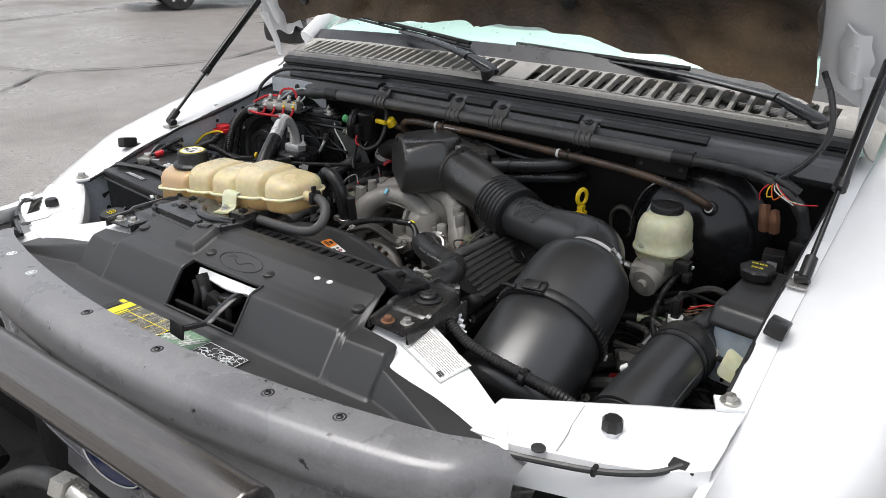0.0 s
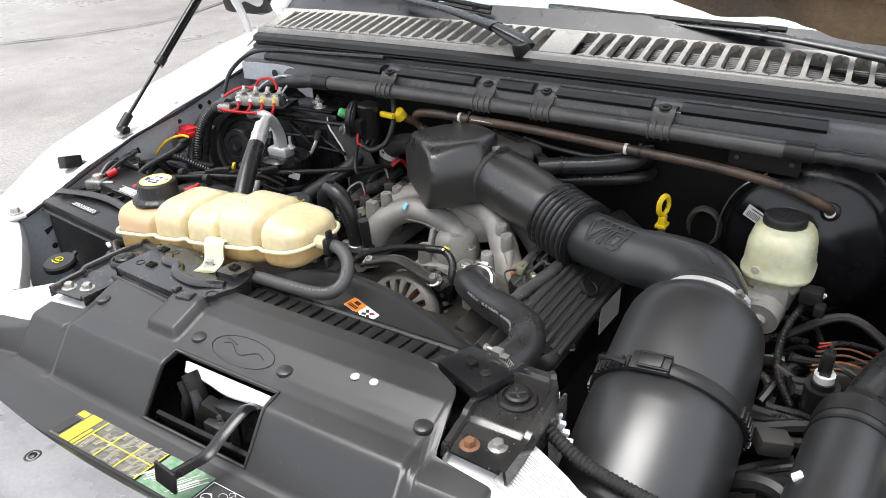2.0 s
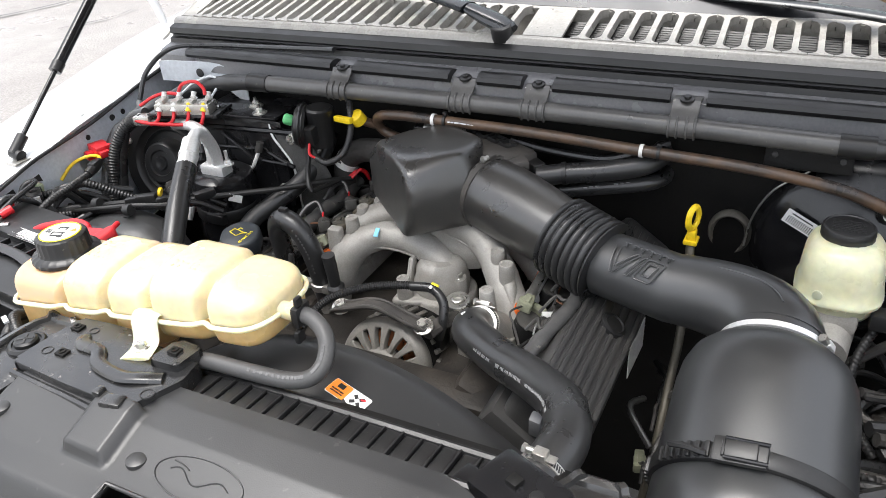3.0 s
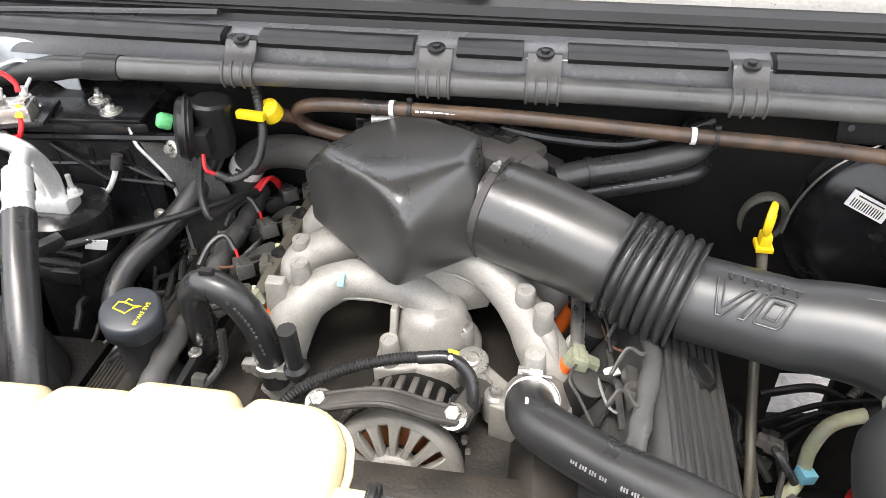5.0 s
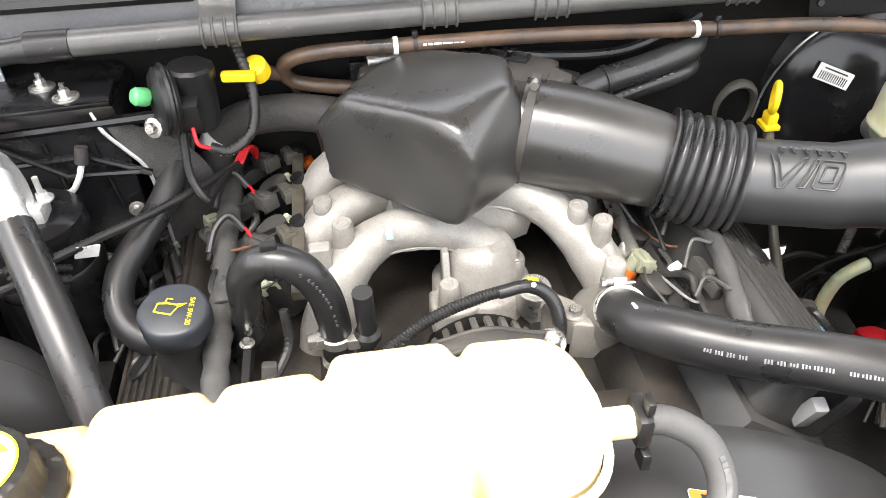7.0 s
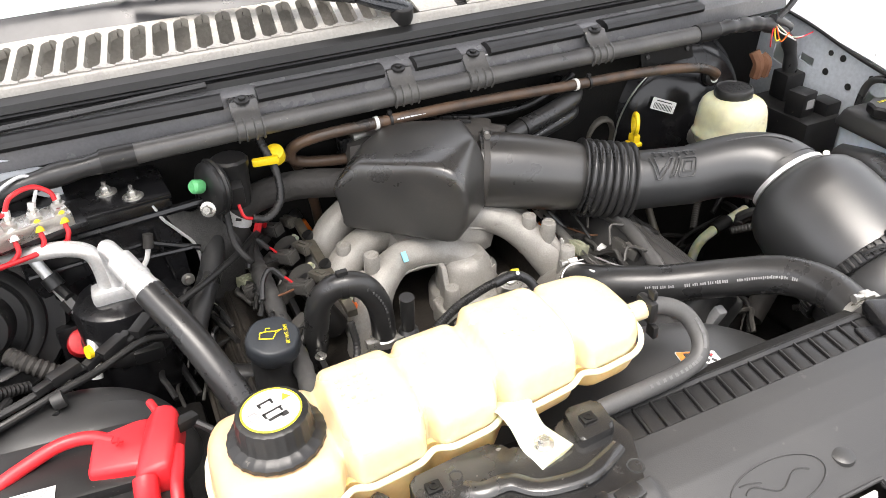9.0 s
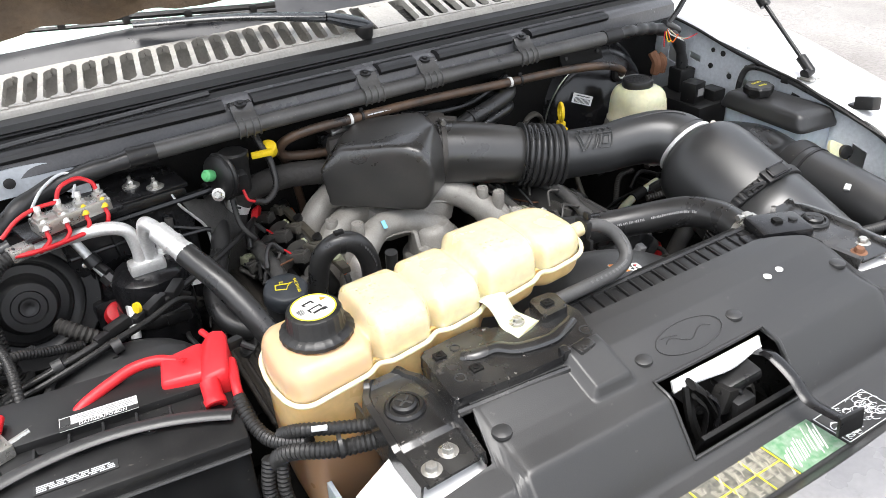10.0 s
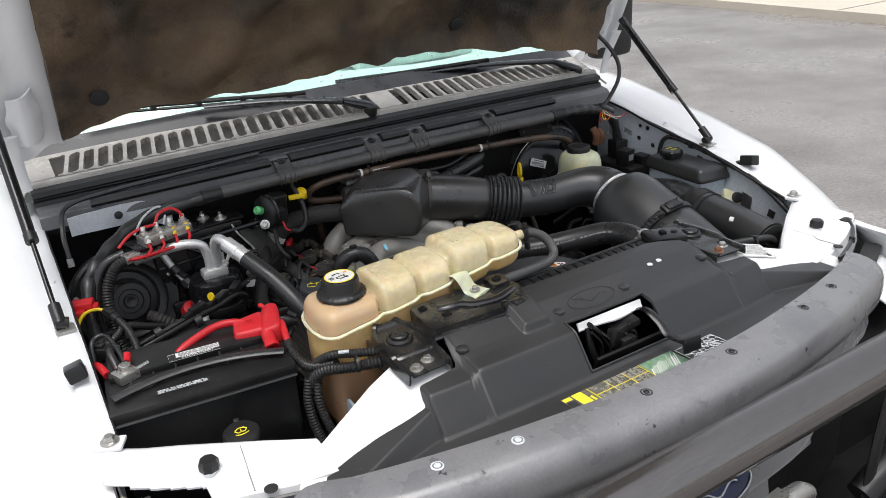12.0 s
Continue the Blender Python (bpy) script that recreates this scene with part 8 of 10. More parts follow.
def build_vacuum_pipe():
    p = thing("vacuum_pipe", "rust-streaked black metal pipe running to the brake booster", "pipe", (0.1, 0.57, 1.22))
    path = [(0.529, 0.604, 1.202), (0.517, 0.590, 1.216), (0.46, 0.576, 1.240), (0.36, 0.572, 1.254), (0.222, 0.568, 1.262), (0.05, 0.572, 1.268), (-0.10, 0.576, 1.268), (-0.165, 0.580, 1.266), (-0.200, 0.590, 1.257), (-0.213, 0.603, 1.240), (-0.204, 0.610, 1.222), (-0.165, 0.606, 1.214), (-0.11, 0.600, 1.210)]
    part("pipe", sweep(spline(path, 7), 0.0080, 14), PIPE, p)
    for x, y, z in ((0.222, 0.568, 1.262), (-0.095, 0.5758, 1.268)):
        part("white_band", sweep([(x - 0.0025, y, z), (x + 0.0025, y, z)], 0.0093, 14), PAPER, p)
    for x, y, z in ((0.245, 0.5685, 1.2605), (-0.075, 0.575, 1.2682)):
        part("cable_tie", join(sweep([(x - 0.002, y, z), (x + 0.002, y, z)], 0.0104, 12), box((x, y, z + 0.011), (0.006, 0.005, 0.007), 0.001)), BLACK, p)
    part("print", bars(facing((-0.045, 0.5668, 1.2705), (0, -0.8, 0.6)), 0.045, 0.003, 1, 0.7, 31), PALEINK, p)
    s = thing("idle_valve", "bright cylindrical idle air valve behind the resonator", "valve", (-0.10, 0.61, 1.22))
    part("can", sweep([(-0.125, 0.607, 1.238), (-0.075, 0.612, 1.240)], 0.016, 20), ZINC, s)
    part("plug", join(box((-0.135, 0.605, 1.234), (0.018, 0.02, 0.02), 0.003), loom([(-0.14, 0.61, 1.22), (-0.14, 0.63, 1.17), (-0.14, 0.64, 1.10)], 0.006)), BLACK, s)


def build_heater_hoses():
    h = thing("heater_hose", "black heater hoses behind the intake duct", "hose", (0.2, 0.58, 1.15))
    part("hose", hose([(0.085, 0.535, 1.218), (0.12, 0.548, 1.222), (0.175, 0.562, 1.228), (0.222, 0.578, 1.236), (0.240, 0.605, 1.240), (0.236, 0.64, 1.235)], 0.0145, 16), RUBBER, h)
    part("hose", hose([(0.11, 0.555, 1.190), (0.17, 0.570, 1.198), (0.225, 0.585, 1.205), (0.245, 0.61, 1.205), (0.245, 0.64, 1.20)], 0.0105, 14), RUBBER, h)
    part("collar", sweep([(0.118, 0.5475, 1.2218), (0.124, 0.549, 1.2225)], 0.0165, 16), BLACK, h)
    part("print", join(*[box((0.15 + 0.008 * k, 0.5545 + 0.0025 * k, 1.2015 + 0.0012 * k), (0.0055, 0.001, 0.003), 0, rot(40, 0, 14)) for k in range(8) if k not in (3, 4)]), GREYINK, h)
    part("vacuum_line", hose([(0.02, 0.60, 1.24), (0.08, 0.612, 1.225), (0.16, 0.615, 1.222), (0.22, 0.61, 1.245), (0.25, 0.62, 1.255)], 0.0055, 8), RUBBER, h)
    part("drain_ring", sweep([(0.339 + 0.026 * math.cos(q), 0.658 - 0.006 * math.sin(q), 1.112 + 0.034 * math.sin(q)) for q in (2 * math.pi * k / 28 for k in range(29))], 0.0085, 10, (1.0, 0.6)), GROMMET, h, "dusty pale grommet ring in the firewall")
    o = thing("breather_hose", "cracked grey-black breather hose with a white band", "hose", (-0.3, 0.58, 1.0))
    pts = [(-0.10, 0.565, 1.178), (-0.16, 0.585, 1.188), (-0.22, 0.606, 1.188), (-0.272, 0.619, 1.174), (-0.300, 0.622, 1.146), (-0.306, 0.617, 1.10), (-0.308, 0.605, 1.03), (-0.31, 0.59, 0.95)]
    part("hose", sweep(spline(pts, 8), 0.0205, 18), OLDRUBBER, o)
    path = spline(pts, 8)
    part("white_band", sweep(path[29:33], 0.0218, 18), PAPER, o, "white paper band")
    part("print", plate(facing(path[30] + Vector((-0.004, -0.0208, 0.004)), (-0.1, -1, 0.25), (0.3, 0, 1)), 0.008, 0.004, 0.0004), INK, o)
    k = thing("coolant_hose", "black formed heater hose hooking over the engine", "hose", (-0.25, 0.38, 1.0))
    part("hose", sweep(spline([(-0.184, 0.364, 1.055), (-0.184, 0.357, 1.105), (-0.190, 0.352, 1.148), (-0.208, 0.352, 1.178), (-0.236, 0.358, 1.182), (-0.256, 0.368, 1.158), (-0.262, 0.378, 1.112), (-0.267, 0.386, 1.074), (-0.288, 0.392, 1.055), (-0.33, 0.398, 1.052), (-0.372, 0.408, 1.062), (-0.394, 0.432, 1.078), (-0.394, 0.468, 1.098), (-0.372, 0.51, 1.116), (-0.350, 0.55, 1.135), (-0.335, 0.60, 1.165), (-0.33, 0.63, 1.20)], 7), 0.0152, 18), RUBBER, k)
    kp = spline([(-0.184, 0.364, 1.055), (-0.184, 0.357, 1.105), (-0.190, 0.352, 1.148), (-0.208, 0.352, 1.178), (-0.236, 0.358, 1.182)], 7)
    part("print", join(*[box(q + Vector((0.004, -0.0150, 0.0015)), (0.0022, 0.0008, 0.0032), 0, rot(0, 0, 12)) for q in kp[8:22:1] if int(q.z * 1000) % 5]), FAINT, k)
    part("spring_clip", join(turned([(0.0158, 0), (0.0172, 0.001), (0.0172, 0.011), (0.0158, 0.012)], (-0.184, 0.360, 1.078), (0, -0.1, 1), 22), box((-0.202, 0.351, 1.086), (0.016, 0.012, 0.012), 0.002), box((-0.168, 0.347, 1.084), (0.012, 0.010, 0.012), 0.002)), ZINC, k, "bright spring clip")
    part("tie", join(sweep([(-0.222, 0.3545, 1.182), (-0.230, 0.3565, 1.1825)], 0.0162, 14), box((-0.228, 0.355, 1.200), (0.014, 0.008, 0.007), 0.002)), BLACK, k)
    part("black_cap", join(sweep([(-0.154, 0.352, 1.075), (-0.155, 0.345, 1.146)], lambda t: 0.0085 + 0.001 * t, 12), turned([(0.013, 0), (0.013, 0.006), (0.009, 0.01)], (-0.154, 0.351, 1.085), (0, -0.1, 1), 12)), RUBBER, k, "black rubber cap")


def build_ignition(s, x0):
    """A bank of coils beside the manifold with its rail, boots and wiring."""
    ig = thing("ignition_bank", "row of black ignition coils with orange boots and a steel rail", "ignition coils", (x0, 0.47, 1.02), group="coil banks")
    lean = rot(0, s * 24, 0)
    for k, y in enumerate((0.373, 0.452, 0.530, 0.605) if s > 0 else (0.432, 0.509, 0.589, 0.655)):
        cz = 1.074 + 0.005 * k if s > 0 else 1.090
        back = 0.022 if s > 0 else -0.02
        c = Vector((x0 + s * (0.005 + 0.003 * k if s > 0 else 0.024), y, cz))
        inset = 0.019 if s > 0 else 0.036
        up = lean @ Vector((0, 0, 1))
        coil = part("coil", join(disc(c - up * 0.03, 0.018, 0.046, up, 20), box(c + lean @ Vector((0, -0.003, 0.012)), (0.026, 0.022, 0.012), 0.003, lean)), BLACK, ig, "round black ignition coil")
        part("cap_disc", disc(c + up * 0.0165, 0.0185, 0.002, up, 22), COIL, coil)
        part("plug", join(box(c + lean @ Vector((s * 0.034, -0.008, 0.012)), (0.034, 0.020, 0.018), 0.003, lean @ rot(0, 0, -20 * s)), box(c + lean @ Vector((s * 0.050, -0.012, 0.012)), (0.008, 0.013, 0.012), 0.002, lean)), COIL, ig)
        part("orange_boot", sweep([c + lean @ Vector((-s * inset, back, -0.022)), c + lean @ Vector((-s * inset, back, 0.012 if s > 0 else 0.004))], lambda t: (0.0082 if s > 0 else 0.0068) + 0.001 * (t > 0.5), 14), ORANGE, ig, "orange injector seal")
        part("injector", join(sweep([c + lean @ Vector((-s * inset, back, 0.012)), c + lean @ Vector((-s * inset, back, 0.026))], 0.0078, 12), box(c + lean @ Vector((s * 0.002, back + 0.010, 0.012)), (0.022, 0.014, 0.014), 0.003, lean)), DULLGREEN if k == 0 else BLACK, ig)
        part("wire", hose([c + lean @ Vector((s * 0.052, -0.012, 0.012)), c + lean @ Vector((s * 0.058, 0.0, 0.030)), c + lean @ Vector((s * 0.052, 0.02, 0.034)), c + lean @ Vector((s * 0.060, 0.034, 0.022))], 0.003, 6), RUBBER, ig)
        part("wire", hose([c + lean @ Vector((s * 0.010, back + 0.010, 0.012)), c + lean @ Vector((s * 0.016, -0.036, 0.030)), c + lean @ Vector((s * 0.050, -0.024, 0.030)), c + lean @ Vector((s * 0.060, -0.01, 0.022))], 0.0015, 5), GREYINK if (k == 0 and s > 0) else RUST if k == 1 else RUBBER, ig)
    if s > 0:
        part("fuel_rail", sweep([(x0 - 0.001, 0.405, 1.100), (x0 - 0.001, 0.50, 1.110), (x0 - 0.001, 0.66, 1.124)], 0.0072, 12), ZINC, ig, "steel fuel rail")
    else:
        part("fuel_rail", box((x0, 0.53, 1.117), (0.013, 0.30, 0.010), 0.002, rot(-0.5, 0, 0)), PALESTEEL, ig, "flat tan steel fuel rail")
        for y in (0.470, 0.549, 0.629):
            at = Vector((x0 - 0.036, y, 1.112))
            connector(ig, at, rot(0, 12, 128), (0.040, 0.018, 0.016), COIL)
            connector(ig, at + Vector((0.026, 0.004, 0.004)), rot(0, 10, 112), (0.036, 0.015, 0.014), GROMMET)
            part("red_wire", hose([at + Vector((-0.012, 0.014, 0.002)), at + Vector((-0.018, 0.024, 0.006)), at + Vector((-0.024, 0.030, 0.004))], 0.0018, 6), RED, ig)
            part("pigtail", hose([at + Vector((-0.020, 0.026, 0.004)), at + Vector((-0.034, 0.034, 0.018)), at + Vector((-0.048, 0.022, 0.012)), at + Vector((-0.056, 0.004, -0.004))], 0.0038, 8), RUBBER, ig, "taped pigtail")
            part("hold_bolt", join(disc(at + Vector((0.022, -0.030, -0.006)), 0.007, 0.002, (0, 0, 1), 14), lug(at + Vector((0.022, -0.030, -0.004)), (0, 0, 1), 0.0042)), BRAKE, ig)
    bank = [(0.168, 0.60, 1.132), (0.178, 0.50, 1.130), (0.186, 0.428, 1.127), (0.190, 0.377, 1.126), (0.178, 0.31, 1.123), (0.168, 0.262, 1.116), (0.160, 0.235, 1.10)]
    pts = bank if s > 0 else [(x0 + s * (0.066 if s > 0 else 0.078), y, (1.092 if s > 0 else 1.082) + 0.07 * (y - 0.3) + 0.004 * math.sin(40 * y)) for y in span(0.29, 0.64, 12)]
    part("harness", sweep(spline(pts, 4), lambda t: (0.0095 if s > 0 else 0.0125) + 0.0009 * math.sin(90 * t) + 0.0006 * math.sin(37 * t), 12), CONDUIT, ig, "tape-wrapped harness")
    if s > 0:
        part("tag", box((0.156, 0.383, 1.097), (0.016, 0.010, 0.006), 0.002, rot(20, 10, 35)), PAPER, ig, "pale plastic tag")
        part("stay", join(box((0.173, 0.352, 1.108), (0.012, 0.05, 0.014), 0.002, rot(0, 20, 6)), lug((0.172, 0.346, 1.115), (0, -0.1, 1), 0.0055)), COIL, ig)
        for a, e in (((0.150, 0.412, 1.116), (0.186, 0.43, 1.128)), ((0.152, 0.36, 1.116), (0.188, 0.385, 1.127)), ((0.148, 0.322, 1.114), (0.178, 0.315, 1.124))):
            a, e = Vector(a), Vector(e)
            part("wire", hose([a, a.lerp(e, 0.4) + Vector((0, 0.012, 0.010)), a.lerp(e, 0.75) + Vector((0, -0.006, 0.010)), e], 0.0022, 6), COIL, ig, "grey taped wire")
    part("carrier", box((x0 + s * 0.052, 0.46, 1.075), (0.008, 0.30, 0.018), 0.002), BLACK, ig)
    for y in (0.36, 0.44, 0.53):
        part("nut", lug((x0 + s * 0.052, y, 1.085), (0, 0, 1), 0.005), ZINC, ig)
    if s > 0:
        part("rail_spool", join(turned([(0.0095, 0), (0.0095, 0.012), (0.007, 0.018), (0, 0.020)], (x0 - 0.002, 0.424, 1.086), (0, -0.3, 1), 16), sweep([(x0, 0.424, 1.100), (x0, 0.52, 1.112)], 0.0070, 14)), ALU, ig, "bright steel fuel rail end")
        part("grey_plug", box((0.205, 0.205, 1.080), (0.014, 0.014, 0.036), 0.003, rot(18, 8, 0)), GREYINK, ig, "grey connector")
    else:
        part("grey_plug", box((-0.246, 0.318, 1.075), (0.014, 0.012, 0.040), 0.003, rot(-14, 8, 0)), COIL, ig, "grey connector")
        part("lead", loom([(-0.226, 0.352, 1.13), (-0.225, 0.34, 1.10), (-0.236, 0.322, 1.085), (-0.246, 0.312, 1.08)], 0.005), LOOM, ig)


def connector(parent, at, turn, size=(0.030, 0.018, 0.016), mat=None):
    """A two-part electrical plug with its latch and ribs."""
    m = Matrix.Translation(at) @ turn.to_4x4()
    x, y, z = size
    b = join(box((0, 0, 0), (x * 0.62, y, z), 0.002), box((x * 0.45, 0, 0), (x * 0.4, y * 0.8, z * 0.8), 0.002), box((0.05 * x, 0, z * 0.55), (x * 0.5, y * 0.4, z * 0.25), 0.001), box((-x * 0.2, 0, 0), (x * 0.08, y * 1.12, z * 1.1), 0.001))
    bmesh.ops.transform(b, matrix=m, verts=b.verts)
    return part("connector", b, mat or COIL, parent, "dusty wiring connector")


def build_bank_wiring(label, x0, x1, y0, y1, z0, z1, n, seed):
    """Loose leads and plugs lying between given bounds."""
    w = thing("injector_wiring", label, "wiring", ((x0 + x1) / 2, (y0 + y1) / 2, z0), group="engine wiring")
    rnd = random.Random(seed)
    for k in range(n):
        a = Vector((rnd.uniform(x0, x1), rnd.uniform(y0, y1), rnd.uniform(z0, z1)))
        e = a + Vector((rnd.uniform(-0.03, 0.03), rnd.uniform(0.03, 0.10), rnd.uniform(-0.015, 0.02)))
        m = a.lerp(e, 0.5) + Vector((rnd.uniform(-0.025, 0.025), 0, rnd.uniform(0.006, 0.026)))
        r = rnd.uniform(0.0016, 0.0045) if k % 9 else 0.0016
        part("lead", loom([a, m, e], 0.0048) if k % 5 == 0 else hose([a, a.lerp(m, 0.6), m, e], r, 7), (RUBBER, LOOM, RUBBER, COIL, OLDRUBBER)[k % 5], w)
        if k % 3 == 0:
            connector(w, e, rot(rnd.uniform(-20, 20), rnd.uniform(-20, 20), rnd.uniform(0, 180)), (rnd.uniform(0.022, 0.034), 0.016, 0.014), DULLGREEN if k % 12 == 6 else COIL)


build_bank_wiring("tangled dark leads and plugs over the passenger coil bank", -0.320, -0.262, 0.38, 0.54, 1.055, 1.080, 9, 21)
build_bank_wiring("tangled dark leads and plugs over the driver coil bank", 0.130, 0.190, 0.31, 0.56, 1.075, 1.098, 20, 22)
build_bank_wiring("dusty leads and plugs low beside the heater case", -0.44, -0.34, 0.40, 0.50, 1.00, 1.07, 16, 23)
build_bank_wiring("dark leads low between engine and air filter", 0.30, 0.38, 0.24, 0.42, 0.93, 0.985, 16, 27)
build_harness()
build_vacuum_pipe()
build_heater_hoses()
build_ignition(1, 0.122)
build_ignition(-1, -0.214)


# ---- passenger side: heater case, blower, air-conditioning ----
def build_heater_case():
    h = thing("heater_case", "black moulded heater case on the firewall", "heater case", (-0.47, 0.57, 1.0))
    def tilt(c, s, b=0.01, r=None):
        return box(c, s, b, r)
    part("case", join(tilt((-0.475, 0.628, 1.09), (0.19, 0.15, 0.30), 0.014, rot(0, 0, 3)), tilt((-0.465, 0.542, 1.03), (0.18, 0.05, 0.16), 0.012, rot(-8, 0, 2))), PAINTBLACK, h)
    part("case_ridge", join(sweep([(-0.56, 0.550, 1.216), (-0.33, 0.562, 1.222)], 0.006, 8), sweep([(-0.56, 0.550, 1.180), (-0.42, 0.555, 1.186), (-0.36, 0.554, 1.16)], 0.004, 8), sweep([(-0.50, 0.548, 1.21), (-0.44, 0.546, 1.17), (-0.37, 0.550, 1.165)], 0.003, 6)), PAINTBLACK, h)
    for x, y, z in ((-0.385, 0.549, 1.12), (-0.42, 0.517, 1.08), (-0.36, 0.542, 1.06)):
        screw(h, (x, y, z), (0.1, -1, 0.1), 0.006, ZINC)
    part("moulded_disc", turned([(0.012, 0), (0.012, 0.002), (0.010, 0.002), (0.010, 0.001), (0, 0.001)], (-0.378, 0.5495, 1.095), (0, -1, 0), 20), PAINTBLACK, h)
    part("rib", join(*[sweep([(-0.545 + 0.045 * k, 0.549 + 0.002 * k, 1.205), (-0.535 + 0.045 * k, 0.549 + 0.002 * k, 1.12)], 0.0028, 6) for k in range(4)]), PAINTBLACK, h)
    part("wire_tail", hose([(-0.455, 0.548, 1.150), (-0.44, 0.540, 1.155), (-0.427, 0.537, 1.172), (-0.421, 0.541, 1.186)], 0.0032, 8), PAPER, h, "short white wire tail")
    part("tail_boot", sweep([(-0.421, 0.541, 1.186), (-0.417, 0.545, 1.203)], 0.0065, 10), OLDRUBBER, h)
    w = thing("heat_shield", "woven grey heat shield beside the heater case", "heat shield", (-0.34, 0.53, 1.0))
    part("shield", sheet(lambda u, v: (-0.392 + 0.028 * step(0.0, 0.35, v) + 0.054 * u + 0.006 * math.sin(5 * v), 0.556 + 0.022 * u + 0.010 * v, 1.222 - 0.020 * u * (1 - v) - 0.24 * v + 0.004 * math.sin(8 * u)), span(0, 1, 12), span(0, 1, 24), 0.002), HEAT, w)
    part("rim", sweep(spline([(-0.402, 0.560, 1.232), (-0.395, 0.554, 1.213), (-0.380, 0.555, 1.190), (-0.364, 0.557, 1.160), (-0.362, 0.560, 1.10), (-0.364, 0.565, 1.02)], 5), 0.0022, 6), ALU, w)
    m = thing("fuse_bracket", "black steel bracket plate with studs on the heater case", "bracket", (-0.45, 0.55, 1.25))
    part("plate", join(box((-0.455, 0.568, 1.246), (0.150, 0.056, 0.005), 0.0015, rot(0, 0, 5)), box((-0.545, 0.530, 1.252), (0.13, 0.060, 0.006), 0.0015, rot(0, 0, 14))), PAINTBLACK, m)
    for x, y in ((-0.450, 0.590), (-0.421, 0.563), (-0.505, 0.553)):
        part("stud", join(disc((x, y, 1.248), 0.013, 0.002, (0, 0, 1), 16), lug((x, y, 1.250), (0, 0, 1), 0.0065), sweep([(x, y, 1.254), (x, y, 1.264)], 0.0028, 8)), ZINC, m)
    f = thing("relay_terminals", "open terminal block with red wires and clear resistor caps", "terminal block", (-0.54, 0.53, 1.26))
    part("block", box((-0.540, 0.518, 1.262), (0.100, 0.034, 0.020), 0.003, rot(0, 0, 16)), ZINC, f, "dull metal terminal block")
    for k in range(4):
        p = Vector((-0.578 + 0.026 * k, 0.507 + 0.0075 * k, 1.272))
        part("terminal", join(box(p + Vector((0, -0.004, 0.002)), (0.014, 0.018, 0.006), 0.001, rot(0, 0, 16)), lug(p + Vector((0, 0.004, 0.004)), (0, 0, 1), 0.0052)), ZINC, f)
        part("crimp", sweep([p + Vector((0, 0.005, 0.008)), p + Vector((0.001, 0.007, 0.015))], 0.0045, 10), ALU, f)
        part("sleeve", sweep([p + Vector((0.001, -0.008, 0.001)), p + Vector((0.002, -0.016, -0.012))], 0.0055, 10), YELLOW if k > 1 else PAPER, f)
        part("red_wire", hose([p + Vector((0.002, -0.016, -0.012)), p + Vector((0.002, -0.022, -0.024)), p + Vector((-0.012, -0.026, -0.033)), (-0.59, 0.478, 1.242), (-0.62, 0.475, 1.245)], 0.0029, 8), RED, f, "red insulated wire")
    part("red_loop", hose([(-0.628, 0.50, 1.262), (-0.605, 0.512, 1.276), (-0.58, 0.518, 1.283), (-0.553, 0.519, 1.284)], 0.0029, 8), RED, f)
    part("red_loop", hose([(-0.553, 0.519, 1.284), (-0.543, 0.525, 1.300), (-0.52, 0.532, 1.304), (-0.504, 0.531, 1.294), (-0.501, 0.528, 1.284)], 0.0029, 8), RED, f)
    part("clamp_block", box((-0.612, 0.487, 1.244), (0.030, 0.024, 0.016), 0.003, rot(0, 0, 16)), ZINC, f)
    part("lead", loom([(-0.615, 0.485, 1.244), (-0.645, 0.475, 1.235), (-0.668, 0.46, 1.20), (-0.672, 0.44, 1.15), (-0.665, 0.42, 1.09), (-0.65, 0.40, 1.06)], 0.0105), LOOM, f, "thick ribbed lead")
    part("lead", hose([(-0.62, 0.50, 1.25), (-0.66, 0.50, 1.235), (-0.685, 0.49, 1.19), (-0.69, 0.47, 1.12), (-0.68, 0.45, 1.06)], 0.009, 10), RUBBER, f)
    part("white_loop", hose([(-0.59, 0.55, 1.262), (-0.565, 0.57, 1.285), (-0.535, 0.585, 1.295), (-0.52, 0.585, 1.285), (-0.53, 0.57, 1.262)], 0.0022, 6), PALEINK, f)


